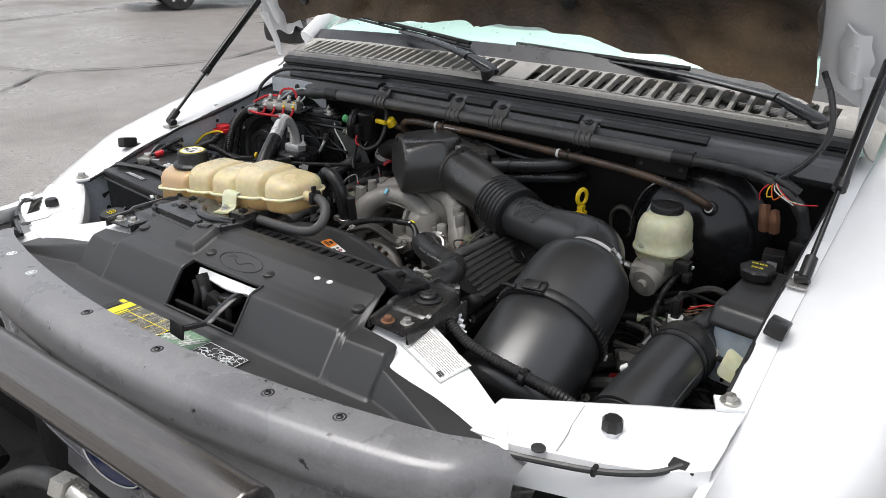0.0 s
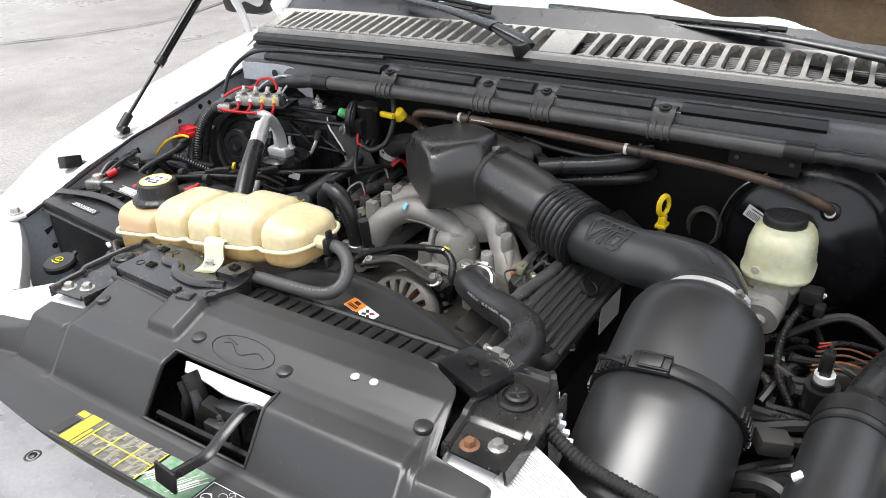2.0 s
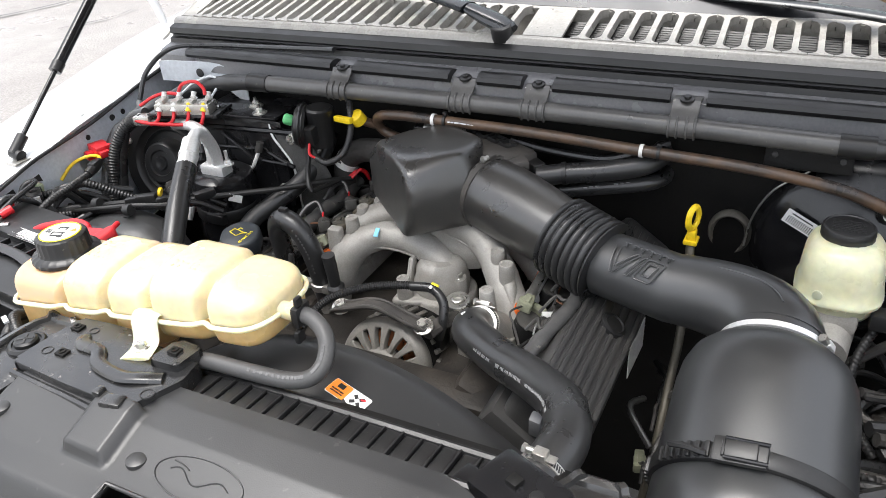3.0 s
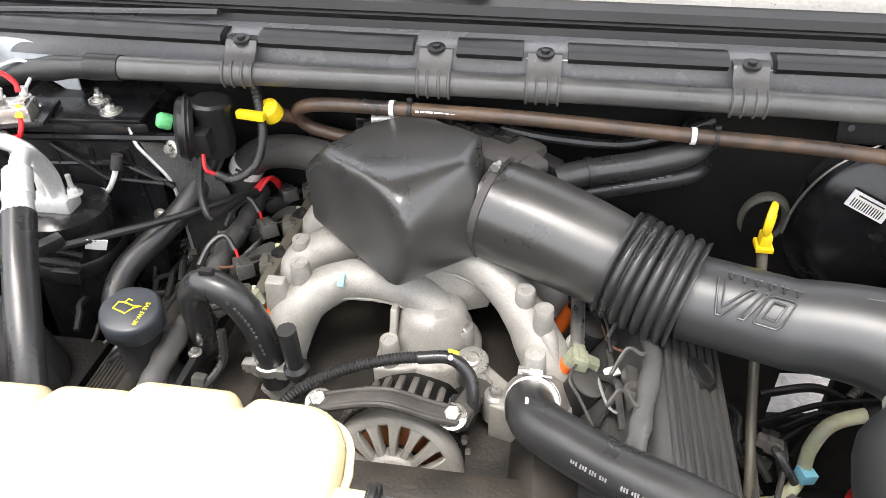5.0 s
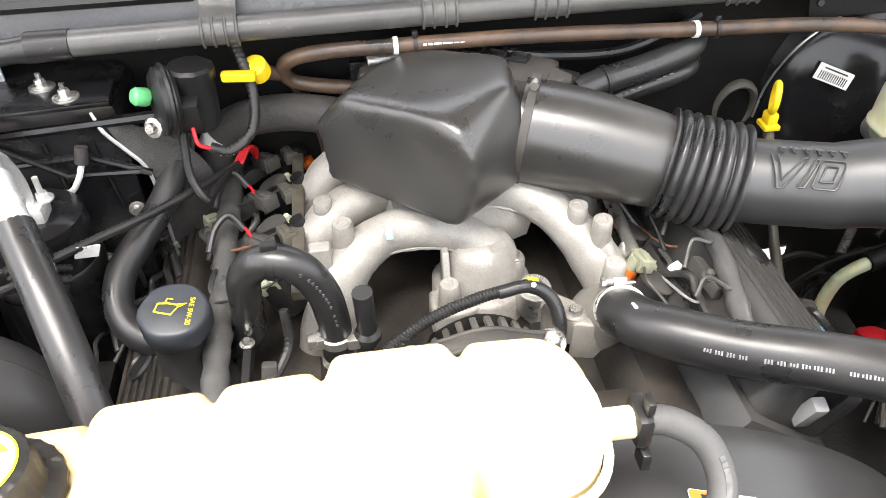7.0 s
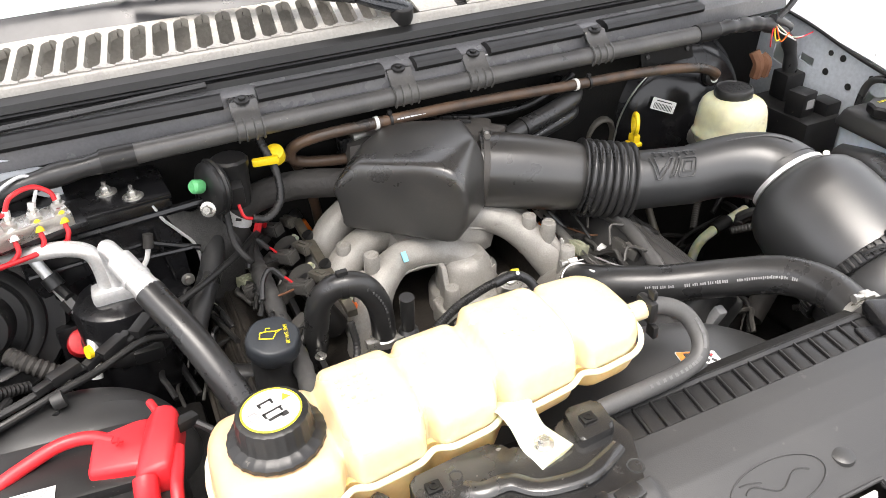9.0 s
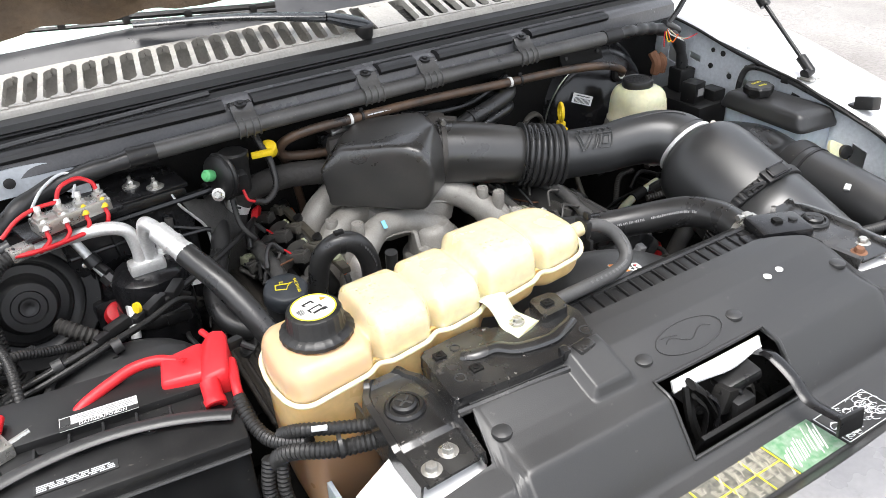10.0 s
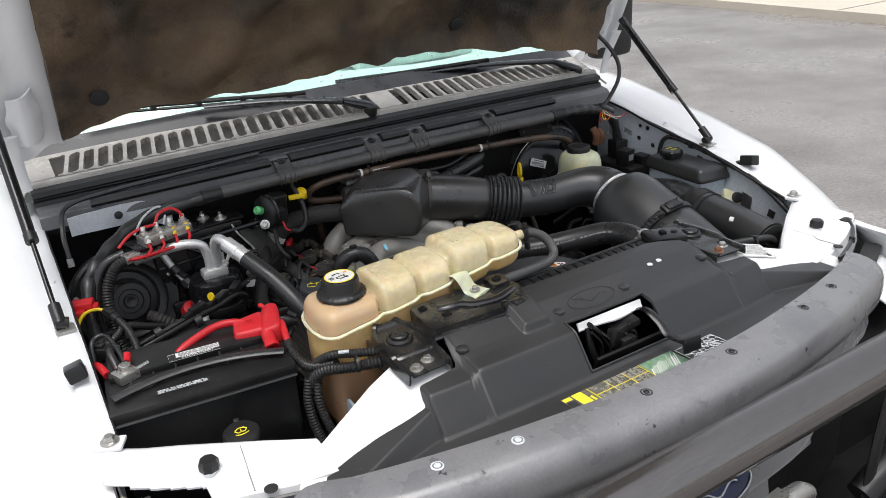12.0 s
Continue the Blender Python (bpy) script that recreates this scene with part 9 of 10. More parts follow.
def build_solenoid():
    s = thing("vapour_solenoid", "black vapour solenoid with a green cap", "solenoid", (-0.32, 0.555, 1.22))
    part("drum", turned([(0.030, 0), (0.034, 0.004), (0.034, 0.016), (0.028, 0.020), (0.014, 0.022)], (-0.318, 0.556, 1.240), (-0.92, -0.35, 0.1), 28), BLACK, s)
    part("rib_ring", turned([(0.036, 0.006), (0.038, 0.008), (0.036, 0.011)], (-0.318, 0.556, 1.240), (-0.92, -0.35, 0.1), 14), BLACK, s)
    part("valve_body", turned([(0.020, -0.045), (0.022, -0.035), (0.022, 0.005), (0.0235, 0.008), (0.0235, 0.018), (0.020, 0.021), (0, 0.021)], (-0.300, 0.566, 1.250), (0.05, 0, 1), 24, lambda a: 1 + 0.03 * math.cos(10 * a)), BLACK, s)
    part("connector", box((-0.303, 0.540, 1.232), (0.020, 0.020, 0.030), 0.003, rot(10, 0, 0)), BLACK, s)
    part("green_cap", turned([(0.0080, 0), (0.0092, 0.003), (0.0090, 0.013), (0.006, 0.0165), (0, 0.017)], (-0.340, 0.547, 1.249), (-0.75, -0.4, 0.35), 20), GREEN, s, "bright green plastic cap")
    part("bolt", lug((-0.340, 0.535, 1.222), (-0.4, -0.8, 0.3), 0.007), ZINC, s)
    part("red_wire", hose([(-0.303, 0.532, 1.220), (-0.300, 0.525, 1.205), (-0.290, 0.527, 1.198)], 0.0022, 6), RED, s)
    part("sleeve", loom([(-0.290, 0.527, 1.198), (-0.270, 0.530, 1.192), (-0.248, 0.545, 1.205), (-0.243, 0.565, 1.235), (-0.252, 0.585, 1.270), (-0.258, 0.59, 1.295)], 0.0058), LOOM, s)
    part("lower_sleeve", loom([(-0.318, 0.552, 1.205), (-0.318, 0.535, 1.165), (-0.305, 0.520, 1.142), (-0.300, 0.545, 1.136), (-0.288, 0.580, 1.136)], 0.0048), LOOM, s)
    w = thing("injector_lead", "thin ribbed lead with red wires crossing the bay", "cable", (-0.4, 0.45, 1.1))
    part("sleeve", loom([(-0.276, 0.605, 1.130), (-0.292, 0.575, 1.138), (-0.312, 0.546, 1.142), (-0.36, 0.500, 1.144), (-0.40, 0.468, 1.146), (-0.440, 0.436, 1.148), (-0.478, 0.408, 1.150), (-0.529, 0.385, 1.150), (-0.59, 0.360, 1.146), (-0.66, 0.365, 1.125)], 0.0050), LOOM, w)
    for k in range(3):
        part("red_wire", hose([(-0.282 + 0.003 * k, 0.598, 1.133), (-0.274 + 0.004 * k, 0.612, 1.140 + 0.002 * k), (-0.266 + 0.003 * k, 0.622, 1.136), (-0.262, 0.630, 1.120)], 0.0028, 6), RED, w)
    for x, y, a in ((-0.450, 0.428, 52), (-0.485, 0.404, 38), (-0.535, 0.384, 26)):
        part("taped_plug", join(box((x, y, 1.154), (0.034, 0.015, 0.014), 0.003, rot(0, -4, a)), box((x - 0.022, y - 0.012, 1.152), (0.020, 0.011, 0.010), 0.002, rot(0, -4, a))), BLACK, w)
    part("paper_flag", box((-0.412, 0.455, 1.140), (0.022, 0.002, 0.014), 0, rot(10, 20, 30)), PAPER, w)


def build_aircon():
    a = thing("accumulator", "black air-conditioning accumulator with bright aluminium lines", "accumulator", (-0.47, 0.46, 0.95))
    part("can", turned([(0.050, 0.95), (0.053, 0.97), (0.053, 1.145), (0.050, 1.158), (0.042, 1.164), (0, 1.166)], (-0.470, 0.496, 0), (0, 0, 1), 36), PAINTBLACK, a)
    part("band", turned([(0.0535, 1.09), (0.0548, 1.092), (0.0548, 1.108), (0.0535, 1.11)], (-0.470, 0.496, 0), (0, 0, 1), 36), BLACK, a)
    part("strap", box((-0.452, 0.444, 1.10), (0.035, 0.012, 0.018), 0.003), BLACK, a)
    part("fitting", join(box((-0.470, 0.486, 1.172), (0.050, 0.028, 0.020), 0.006), lug((-0.448, 0.492, 1.180), (0, 0, 1), 0.007), sweep([(-0.448, 0.492, 1.184), (-0.448, 0.492, 1.205)], 0.003, 8)), ALU, a)
    part("line", sweep(spline([(-0.476, 0.486, 1.174), (-0.476, 0.488, 1.205), (-0.482, 0.490, 1.228), (-0.503, 0.494, 1.238), (-0.535, 0.505, 1.236), (-0.572, 0.523, 1.226), (-0.60, 0.54, 1.215)], 7), 0.0094, 16), ALU, a, "bright aluminium line")
    part("line", sweep(spline([(-0.464, 0.486, 1.174), (-0.462, 0.482, 1.208), (-0.462, 0.470, 1.236), (-0.459, 0.450, 1.250), (-0.448, 0.424, 1.244), (-0.430, 0.388, 1.225)], 7), 0.0098, 16), ALU, a, "bright aluminium line")
    part("crimp", join(sweep([(-0.451, 0.428, 1.246), (-0.427, 0.380, 1.221)], 0.0145, 18), sweep([(-0.440, 0.406, 1.2346), (-0.438, 0.402, 1.2325)], 0.0158, 18), sweep([(-0.4315, 0.389, 1.2258), (-0.4295, 0.385, 1.2237)], 0.0158, 18)), ALU, a, "crimped aluminium collar")
    part("hose", hose([(-0.430, 0.386, 1.224), (-0.403, 0.330, 1.194), (-0.378, 0.275, 1.150), (-0.362, 0.235, 1.10), (-0.350, 0.20, 1.03), (-0.340, 0.18, 0.94)], 0.0162, 16), RUBBER, a, "thick black refrigerant hose")
    part("service_line", sweep(spline([(-0.549, 0.545, 1.212), (-0.541, 0.537, 1.194), (-0.529, 0.521, 1.170), (-0.515, 0.500, 1.146), (-0.508, 0.482, 1.132), (-0.510, 0.455, 1.118), (-0.515, 0.44, 1.09)], 6), 0.0070, 12), ALU, a, "thin aluminium line")
    part("service_valve", join(sweep([(-0.537, 0.532, 1.186), (-0.531, 0.524, 1.174)], 0.0110, 12), sweep([(-0.524, 0.514, 1.160), (-0.518, 0.505, 1.150)], 0.0115, 8), sweep([(-0.531, 0.524, 1.176), (-0.520, 0.505, 1.168)], 0.0065, 8)), BLACK, a)
    part("switch", join(disc((-0.528, 0.515, 1.090), 0.017, 0.02, (0.2, -0.6, 0.6), 18)), RED, a, "dark red switch body")


def build_blower():
    b = thing("blower_motor", "round black blower motor housing with a ribbed cooling tube", "blower motor", (-0.63, 0.53, 1.05))
    c, ax = Vector((-0.632, 0.540, 1.140)), Vector((0.12, -0.95, 0.28)).normalized()
    part("housing", turned([(0.102, -0.03), (0.102, 0.0), (0.097, 0.006), (0.089, 0.004), (0.078, 0.003), (0.075, 0.008), (0.070, 0.003), (0.062, 0.002), (0.059, 0.006), (0.055, 0.002), (0.044, 0.002), (0.040, 0.012), (0.038, 0.028), (0.034, 0.032), (0.024, 0.032), (0.022, 0.029), (0.014, 0.029), (0.012, 0.033), (0.006, 0.033), (0, 0.030)], c, ax, 48), BLACK, b)
    q = Vector((0, 0, 1)).rotation_difference(ax).to_matrix()
    for k in range(5):
        t = 2 * math.pi * k / 5 + 0.4
        part("screw", disc(c + ax * 0.006 + q @ Vector((0.092 * math.cos(t), 0.092 * math.sin(t), 0)), 0.005, 0.004, ax, 12), ZINC, b)
    part("cooling_tube", loom([(-0.605, 0.500, 1.115), (-0.585, 0.485, 1.105), (-0.565, 0.478, 1.090), (-0.548, 0.48, 1.07)], 0.012, 0.007), OLDRUBBER, b, "tan ribbed cooling tube")


def build_battery():
    b = thing("battery", "black car battery with printed labels and a red terminal cover", "battery", (-0.588, 0.195, 0.95))
    T = rot(0, 0, -6)
    c = Vector((-0.588, 0.192, 1.05))
    L = lambda x, y, z: c + T @ Vector((x, y, z))
    part("case", box(c, (0.272, 0.168, 0.185), 0.008, T), BLACK, b)
    part("lid", join(box(L(0, 0, 0.094), (0.278, 0.174, 0.022), 0.006, T), box(L(0.0, 0.045, 0.109), (0.262, 0.080, 0.014), 0.005, T)), BLACK, b)
    part("lid_ledge", sweep([L(x, -0.0885, 0.086) for x in span(-0.137, 0.137, 8)], 0.0035, 8, (1.0, 0.6)), COVER, b)
    bow = lambda x: -0.054 + 0.032 * (1 - (x / 0.13) ** 2)
    arch = [L(x, bow(x), 0.113) for x in span(-0.13, 0.13, 18)]
    part("handle_strap", sweep(arch, 0.009, 8, (1.0, 0.45)), COVER, b)
    for k in range(7):
        x = -0.10 + 0.034 * k
        part("strap_rib", box(L(x, bow(x) + 0.010, 0.111), (0.003, 0.026, 0.009), 0.001, T), BLACK, b)
    for k in range(6):
        part("cell_mark", turned([(0.0115, 0), (0.0115, 0.0008), (0.0105, 0.0008), (0.0105, 0.0002), (0, 0.0002)], L(-0.105 + 0.042 * k, -0.028 + 0.010 * (k > 0) * (k < 5), 0.1052), (0, 0, 1), 24), BLACK, b)
    def lab(x, y, z, w, h, tw, mat):
        m = Matrix.Translation(L(x, y, z)) @ T.to_4x4() @ pose(0, 0, 0, 0, 0, tw)
        return m, plate(m, w, h, 0.0007)
    m, bm = lab(0.000, 0.013, 0.1172, 0.080, 0.022, 0, PAPER)
    l1 = part("danger_label", bm, PAPER, b, "black and white danger label")
    part("band", join(plate(m @ Matrix.Translation((0, -0.0075, 0.0008)), 0.080, 0.007, 0.0003), plate(m @ Matrix.Translation((-0.034, 0.003, 0.0008)), 0.011, 0.013, 0.0003)), INK, l1)
    part("words", letters("DANGER/POISON", 0.0062, m @ pose(0.004, -0.0075, 0.0013, 0, 0, 0), 0.0002), PAPER, l1)
    part("print", bars(m @ Matrix.Translation((0.007, 0.0035, 0.0008)), 0.062, 0.011, 4, 0.4, 41), GREYINK, l1)
    m, bm = lab(-0.030, -0.060, 0.1055, 0.080, 0.014, 0, INK)
    l2 = part("notice_strip", bm, INK, b, "black notice strip with fine print")
    part("print", bars(m @ Matrix.Translation((0, 0, 0.0008)), 0.074, 0.010, 4, 0.45, 42), PALEINK, l2)
    m = Matrix.Translation(L(0.046, -0.022, 0.1058)) @ T.to_4x4()
    d = part("date_dot", turned([(0.0105, 0), (0.0105, 0.0008), (0, 0.0008)], L(0.046, -0.022, 0.1052), (0, 0, 1), 24), INK, b, "black date sticker")
    part("date", letters("2/19", 0.0085, m @ pose(0, 0, 0.0006, 0, 0, 60), 0.0002), PAPER, d)
    # negative clamp
    n = part("negative_clamp", join(box((-0.692, 0.212, 1.163), (0.034, 0.030, 0.016), 0.003, rot(0, 0, 20)), disc((-0.690, 0.215, 1.168), 0.0095, 0.012, (0, 0, 1), 16), sweep([(-0.676, 0.214, 1.166), (-0.655, 0.222, 1.167)], 0.003, 6)), ZINC, b, "dull lead terminal clamp")
    part("lead", hose([(-0.70, 0.225, 1.168), (-0.702, 0.26, 1.185), (-0.69, 0.30, 1.16), (-0.67, 0.33, 1.11)], 0.006, 10), RUBBER, n)
    part("red_sleeve", sweep([(-0.686, 0.232, 1.172), (-0.680, 0.250, 1.176)], 0.007, 10), RED, n)
    # positive cover
    cv = part("positive_cover", join(hull([(-0.521, 0.203, 1.152), (-0.512, 0.246, 1.152), (-0.446, 0.184, 1.152), (-0.432, 0.238, 1.152), (-0.519, 0.206, 1.174), (-0.509, 0.242, 1.182), (-0.470, 0.190, 1.178), (-0.462, 0.244, 1.186)], 0.005), hull([(-0.482, 0.174, 1.152), (-0.446, 0.170, 1.152), (-0.430, 0.238, 1.152), (-0.464, 0.246, 1.176), (-0.480, 0.178, 1.180), (-0.450, 0.176, 1.184), (-0.432, 0.234, 1.196), (-0.448, 0.244, 1.196)], 0.005)), RED, b, "bright red rubber terminal cover")
    part("spout", join(turned([(0.0110, 0), (0.0110, 0.020), (0.0125, 0.022), (0.0125, 0.030), (0.0098, 0.031), (0.009, 0.026), (0, 0.026)], (-0.472, 0.178, 1.173), (-0.10, -0.88, -0.42), 18)), RED, cv)
    part("plus_mark", join(box((-0.488, 0.220, 1.1862), (0.010, 0.002, 0.0012), 0, rot(0, 4, -12)), box((-0.488, 0.220, 1.1862), (0.002, 0.010, 0.0012), 0, rot(0, 4, -12))), RED, cv)
    part("red_cable", hose([(-0.492, 0.232, 1.176), (-0.512, 0.247, 1.177), (-0.538, 0.251, 1.176), (-0.566, 0.244, 1.172), (-0.594, 0.235, 1.166), (-0.612, 0.229, 1.158)], 0.0066, 12), RED, cv, "red battery cable")
    part("red_lead", hose([(-0.448, 0.228, 1.180), (-0.451, 0.244, 1.186), (-0.455, 0.258, 1.187)], 0.0040, 10), RED, cv)
    part("red_lead", hose([(-0.440, 0.200, 1.174), (-0.443, 0.182, 1.174), (-0.448, 0.160, 1.172), (-0.451, 0.142, 1.165)], 0.0058, 10), RED, cv)
    part("side_plug", join(box((-0.428, 0.226, 1.178), (0.022, 0.012, 0.012), 0.003, rot(0, 10, 25)), sweep([(-0.420, 0.222, 1.176), (-0.408, 0.214, 1.168)], 0.004, 8)), BLACK, cv)
    part("post_lead", loom([(-0.451, 0.146, 1.166), (-0.451, 0.126, 1.155), (-0.446, 0.102, 1.145), (-0.436, 0.078, 1.145), (-0.41, 0.040, 1.160)], 0.0085), LOOM, b)
    tr = thing("battery_tray_dome", "black plastic dome behind the battery", "splash dome", (-0.54, 0.34, 1.0))
    def dome(u, v):
        a = 2 * math.pi * u
        r = math.sin(v * math.pi / 2)
        return (-0.550 + 0.125 * r * math.cos(a), 0.345 + 0.075 * r * math.sin(a), 1.020 + 0.112 * (1 - r ** 3.2) ** 0.6)
    part("dome", sheet(dome, span(0, 1, 36), span(0.02, 1, 14), 0.003), COVER, tr)
    part("skirt", box((-0.56, 0.345, 0.98), (0.30, 0.16, 0.09), 0.01), DARK, tr)


def build_battery_looms():
    w = thing("front_loom", "bundle of ribbed black looms passing under the tank", "cable", (-0.4, 0.0, 1.1))
    part("sleeve", loom([(-0.445, 0.085, 1.10), (-0.440, 0.065, 1.135), (-0.425, 0.045, 1.152), (-0.395, 0.020, 1.158), (-0.355, 0.005, 1.160), (-0.31, 0.0, 1.158), (-0.26, -0.005, 1.15)], 0.0095), LOOM, w)
    part("sleeve", loom([(-0.430, 0.080, 1.150), (-0.415, 0.050, 1.172), (-0.385, 0.030, 1.174), (-0.345, 0.014, 1.172), (-0.30, 0.008, 1.17)], 0.0075), LOOM, w)
    part("sleeve", loom([(-0.448, 0.075, 1.13), (-0.456, 0.070, 1.09), (-0.452, 0.060, 1.04), (-0.44, 0.05, 0.99)], 0.0085), LOOM, w)
    part("sleeve", loom([(-0.436, 0.066, 1.135), (-0.442, 0.058, 1.09), (-0.432, 0.050, 1.04), (-0.415, 0.04, 0.99)], 0.0075), LOOM, w)
    for x, y in ((-0.388, 0.0165), (-0.345, 0.004)):
        part("tie", sweep([(x - 0.002, y, 1.163), (x + 0.002, y - 0.001, 1.163)], 0.0135, 12), BLACK, w)
    part("foil_tab", box((-0.402, 0.030, 1.183), (0.016, 0.006, 0.003), 0.0005, rot(0, 0, -25)), PALEINK, w)
    p = thing("washer_filler", "black washer filler cap with a yellow spray symbol", "washer cap", (-0.573, 0.04, 1.0))
    part("neck", sweep([(-0.573, 0.05, 0.98), (-0.574, 0.038, 1.095)], 0.016, 18), WASH, p)
    cap = part("cap", turned([(0.022, 0), (0.027, 0.002), (0.0275, 0.010), (0.025, 0.0135), (0, 0.0145)], (-0.574, 0.038, 1.095), (0, -0.12, 1), 32), BLACK, p)
    part("tab", box((-0.572, 0.062, 1.107), (0.008, 0.016, 0.005), 0.001, rot(25, 0, 0)), BLACK, cap)
    m = facing((-0.574, 0.0362, 1.1100), (0, -0.12, 1), (0, 1, 0))
    sym = [sweep([m @ Vector((x + ox, y, 0.0003)) for x, y in ((-0.009, 0.002), (-0.005, 0.006), (0.0, 0.007), (0.005, 0.006), (0.009, 0.002))], 0.0009, 5) for ox in (0.0,)]
    sym += [sweep([m @ Vector((x, y, 0.0003)) for x, y in ((-0.009, 0.002), (-0.005, -0.003), (0.0, -0.002), (0.005, -0.003), (0.009, 0.002))], 0.0009, 5), sweep([m @ Vector((x, y, 0.0003)) for x, y in ((-0.010, -0.006), (-0.004, -0.008), (0.004, -0.008), (0.010, -0.006))], 0.0009, 5), sweep([m @ Vector((x, y, 0.0003)) for x, y in ((0.0, -0.002), (0.0, 0.004))], 0.0009, 5)]
    part("spray_symbol", join(*sym), YELLOWINK, cap)
    k = thing("tank_stand", "pale plastic stand with bolts below the tank", "bracket", (-0.42, 0.03, 0.95))
    part("stand", join(box((-0.425, 0.030, 1.012), (0.075, 0.07, 0.012), 0.003, rot(0, 10, 12)), box((-0.395, 0.04, 1.045), (0.006, 0.06, 0.07), 0.002)), WASH, k)
    part("bolt", join(lug((-0.437, 0.045, 1.02), (0, 0, 1), 0.008)), RUST, k)
    part("rubber_bolt", join(sweep([(-0.432, 0.005, 1.02), (-0.432, 0.003, 1.055)], 0.009, 12), lug((-0.432, 0.003, 1.055), (0, 0, 1), 0.011)), PAINTBLACK, k)
    r = thing("fuse_link", "red fuse-link cover and wiring clustered by the fender", "wiring", (-0.70, 0.44, 1.1))
    part("red_cover", join(box((-0.714, 0.462, 1.186), (0.040, 0.030, 0.020), 0.004, rot(0, 0, -18)), box((-0.722, 0.444, 1.180), (0.018, 0.016, 0.014), 0.003, rot(0, 0, -18)), box((-0.694, 0.452, 1.183), (0.012, 0.018, 0.012), 0.003, rot(0, 0, -18))), RED, r, "red fuse cover")
    part("yellow_wire", hose([(-0.738, 0.385, 1.155), (-0.730, 0.410, 1.176), (-0.715, 0.434, 1.183), (-0.694, 0.439, 1.183), (-0.680, 0.426, 1.180)], 0.0030, 8), YELLOW, r)
    part("taped_plug", join(sweep(spline([(-0.682, 0.428, 1.180), (-0.674, 0.408, 1.178), (-0.668, 0.388, 1.175)], 4), lambda t: 0.0075 + 0.0015 * math.sin(math.pi * t), 10), box((-0.676, 0.412, 1.181), (0.014, 0.024, 0.014), 0.003, rot(0, 0, 18))), BLACK, r, "black taped connector")
    part("sleeve", loom([(-0.668, 0.388, 1.175), (-0.661, 0.345, 1.173), (-0.659, 0.300, 1.168), (-0.662, 0.265, 1.150), (-0.668, 0.245, 1.12)], 0.0066), LOOM, r)
    part("connector", join(box((-0.708, 0.309, 1.163), (0.040, 0.024, 0.020), 0.003, rot(0, 0, -32)), box((-0.712, 0.312, 1.175), (0.016, 0.012, 0.005), 0.001, rot(0, 0, -32)), box((-0.722, 0.318, 1.160), (0.014, 0.028, 0.022), 0.003, rot(0, 0, -32))), BLACK, r, "black battery-cable connector")
    part("connector_face", box((-0.690, 0.297, 1.165), (0.006, 0.016, 0.012), 0.001, rot(0, 0, -32)), GREYINK, r)
    part("hoop_lead", hose([(-0.726, 0.284, 1.150), (-0.724, 0.305, 1.180), (-0.712, 0.318, 1.188), (-0.698, 0.308, 1.189), (-0.690, 0.262, 1.183), (-0.687, 0.225, 1.172)], 0.0042, 10), RUBBER, r)
    part("red_sleeve", sweep(spline([(-0.726, 0.278, 1.160), (-0.722, 0.255, 1.166), (-0.716, 0.230, 1.162)], 4), 0.0062, 10), RED, r)
    part("pale_sensor", box((-0.737, 0.330, 1.160), (0.014, 0.034, 0.018), 0.004, rot(0, 10, 10)), BRAKE, r)
    rnd = random.Random(12)
    for k in range(9):
        a = Vector((rnd.uniform(-0.72, -0.64), rnd.uniform(0.27, 0.33), rnd.uniform(1.09, 1.16)))
        e = Vector((rnd.uniform(-0.70, -0.58), rnd.uniform(0.38, 0.46), rnd.uniform(1.08, 1.17)))
        mid = a.lerp(e, 0.5) + Vector((rnd.uniform(-0.03, 0.03), 0, rnd.uniform(0.0, 0.045)))
        part("lead", loom([a, a.lerp(mid, 0.6), mid, e.lerp(mid, 0.5), e], rnd.uniform(0.005, 0.008)) if k % 2 else hose([a, mid, e], rnd.uniform(0.004, 0.007), 8), LOOM if k % 2 else RUBBER, r)
    lw = thing("body_loom", "ribbed body looms behind the battery", "cable", (-0.6, 0.38, 1.1))
    for k, (dy, dz, rr) in enumerate(((0.0, 0.0, 0.0050), (-0.010, 0.008, 0.0042), (0.010, 0.006, 0.0038))):
        part("sleeve", loom([(-0.71, 0.355 + dy, 1.115 + dz), (-0.66, 0.345 + dy, 1.125 + dz), (-0.60, 0.348 + dy, 1.138 + dz), (-0.54, 0.368 + dy, 1.144 + dz), (-0.50, 0.388 + dy, 1.142 + dz), (-0.455, 0.418 + dy, 1.140 + dz), (-0.43, 0.44 + dy, 1.12 + dz)], rr), LOOM, lw)
    for x in (-0.62, -0.55):
        part("tape", sweep([(x, 0.350, 1.146), (x + 0.012, 0.351, 1.148)], 0.0095, 10), INK, lw)
    part("yellow_ring", sweep([(-0.508, 0.388, 1.168), (-0.504, 0.390, 1.167)], 0.0075, 10), YELLOW, lw)


build_heater_case()
build_solenoid()
build_aircon()
build_blower()
build_battery()
build_battery_looms()


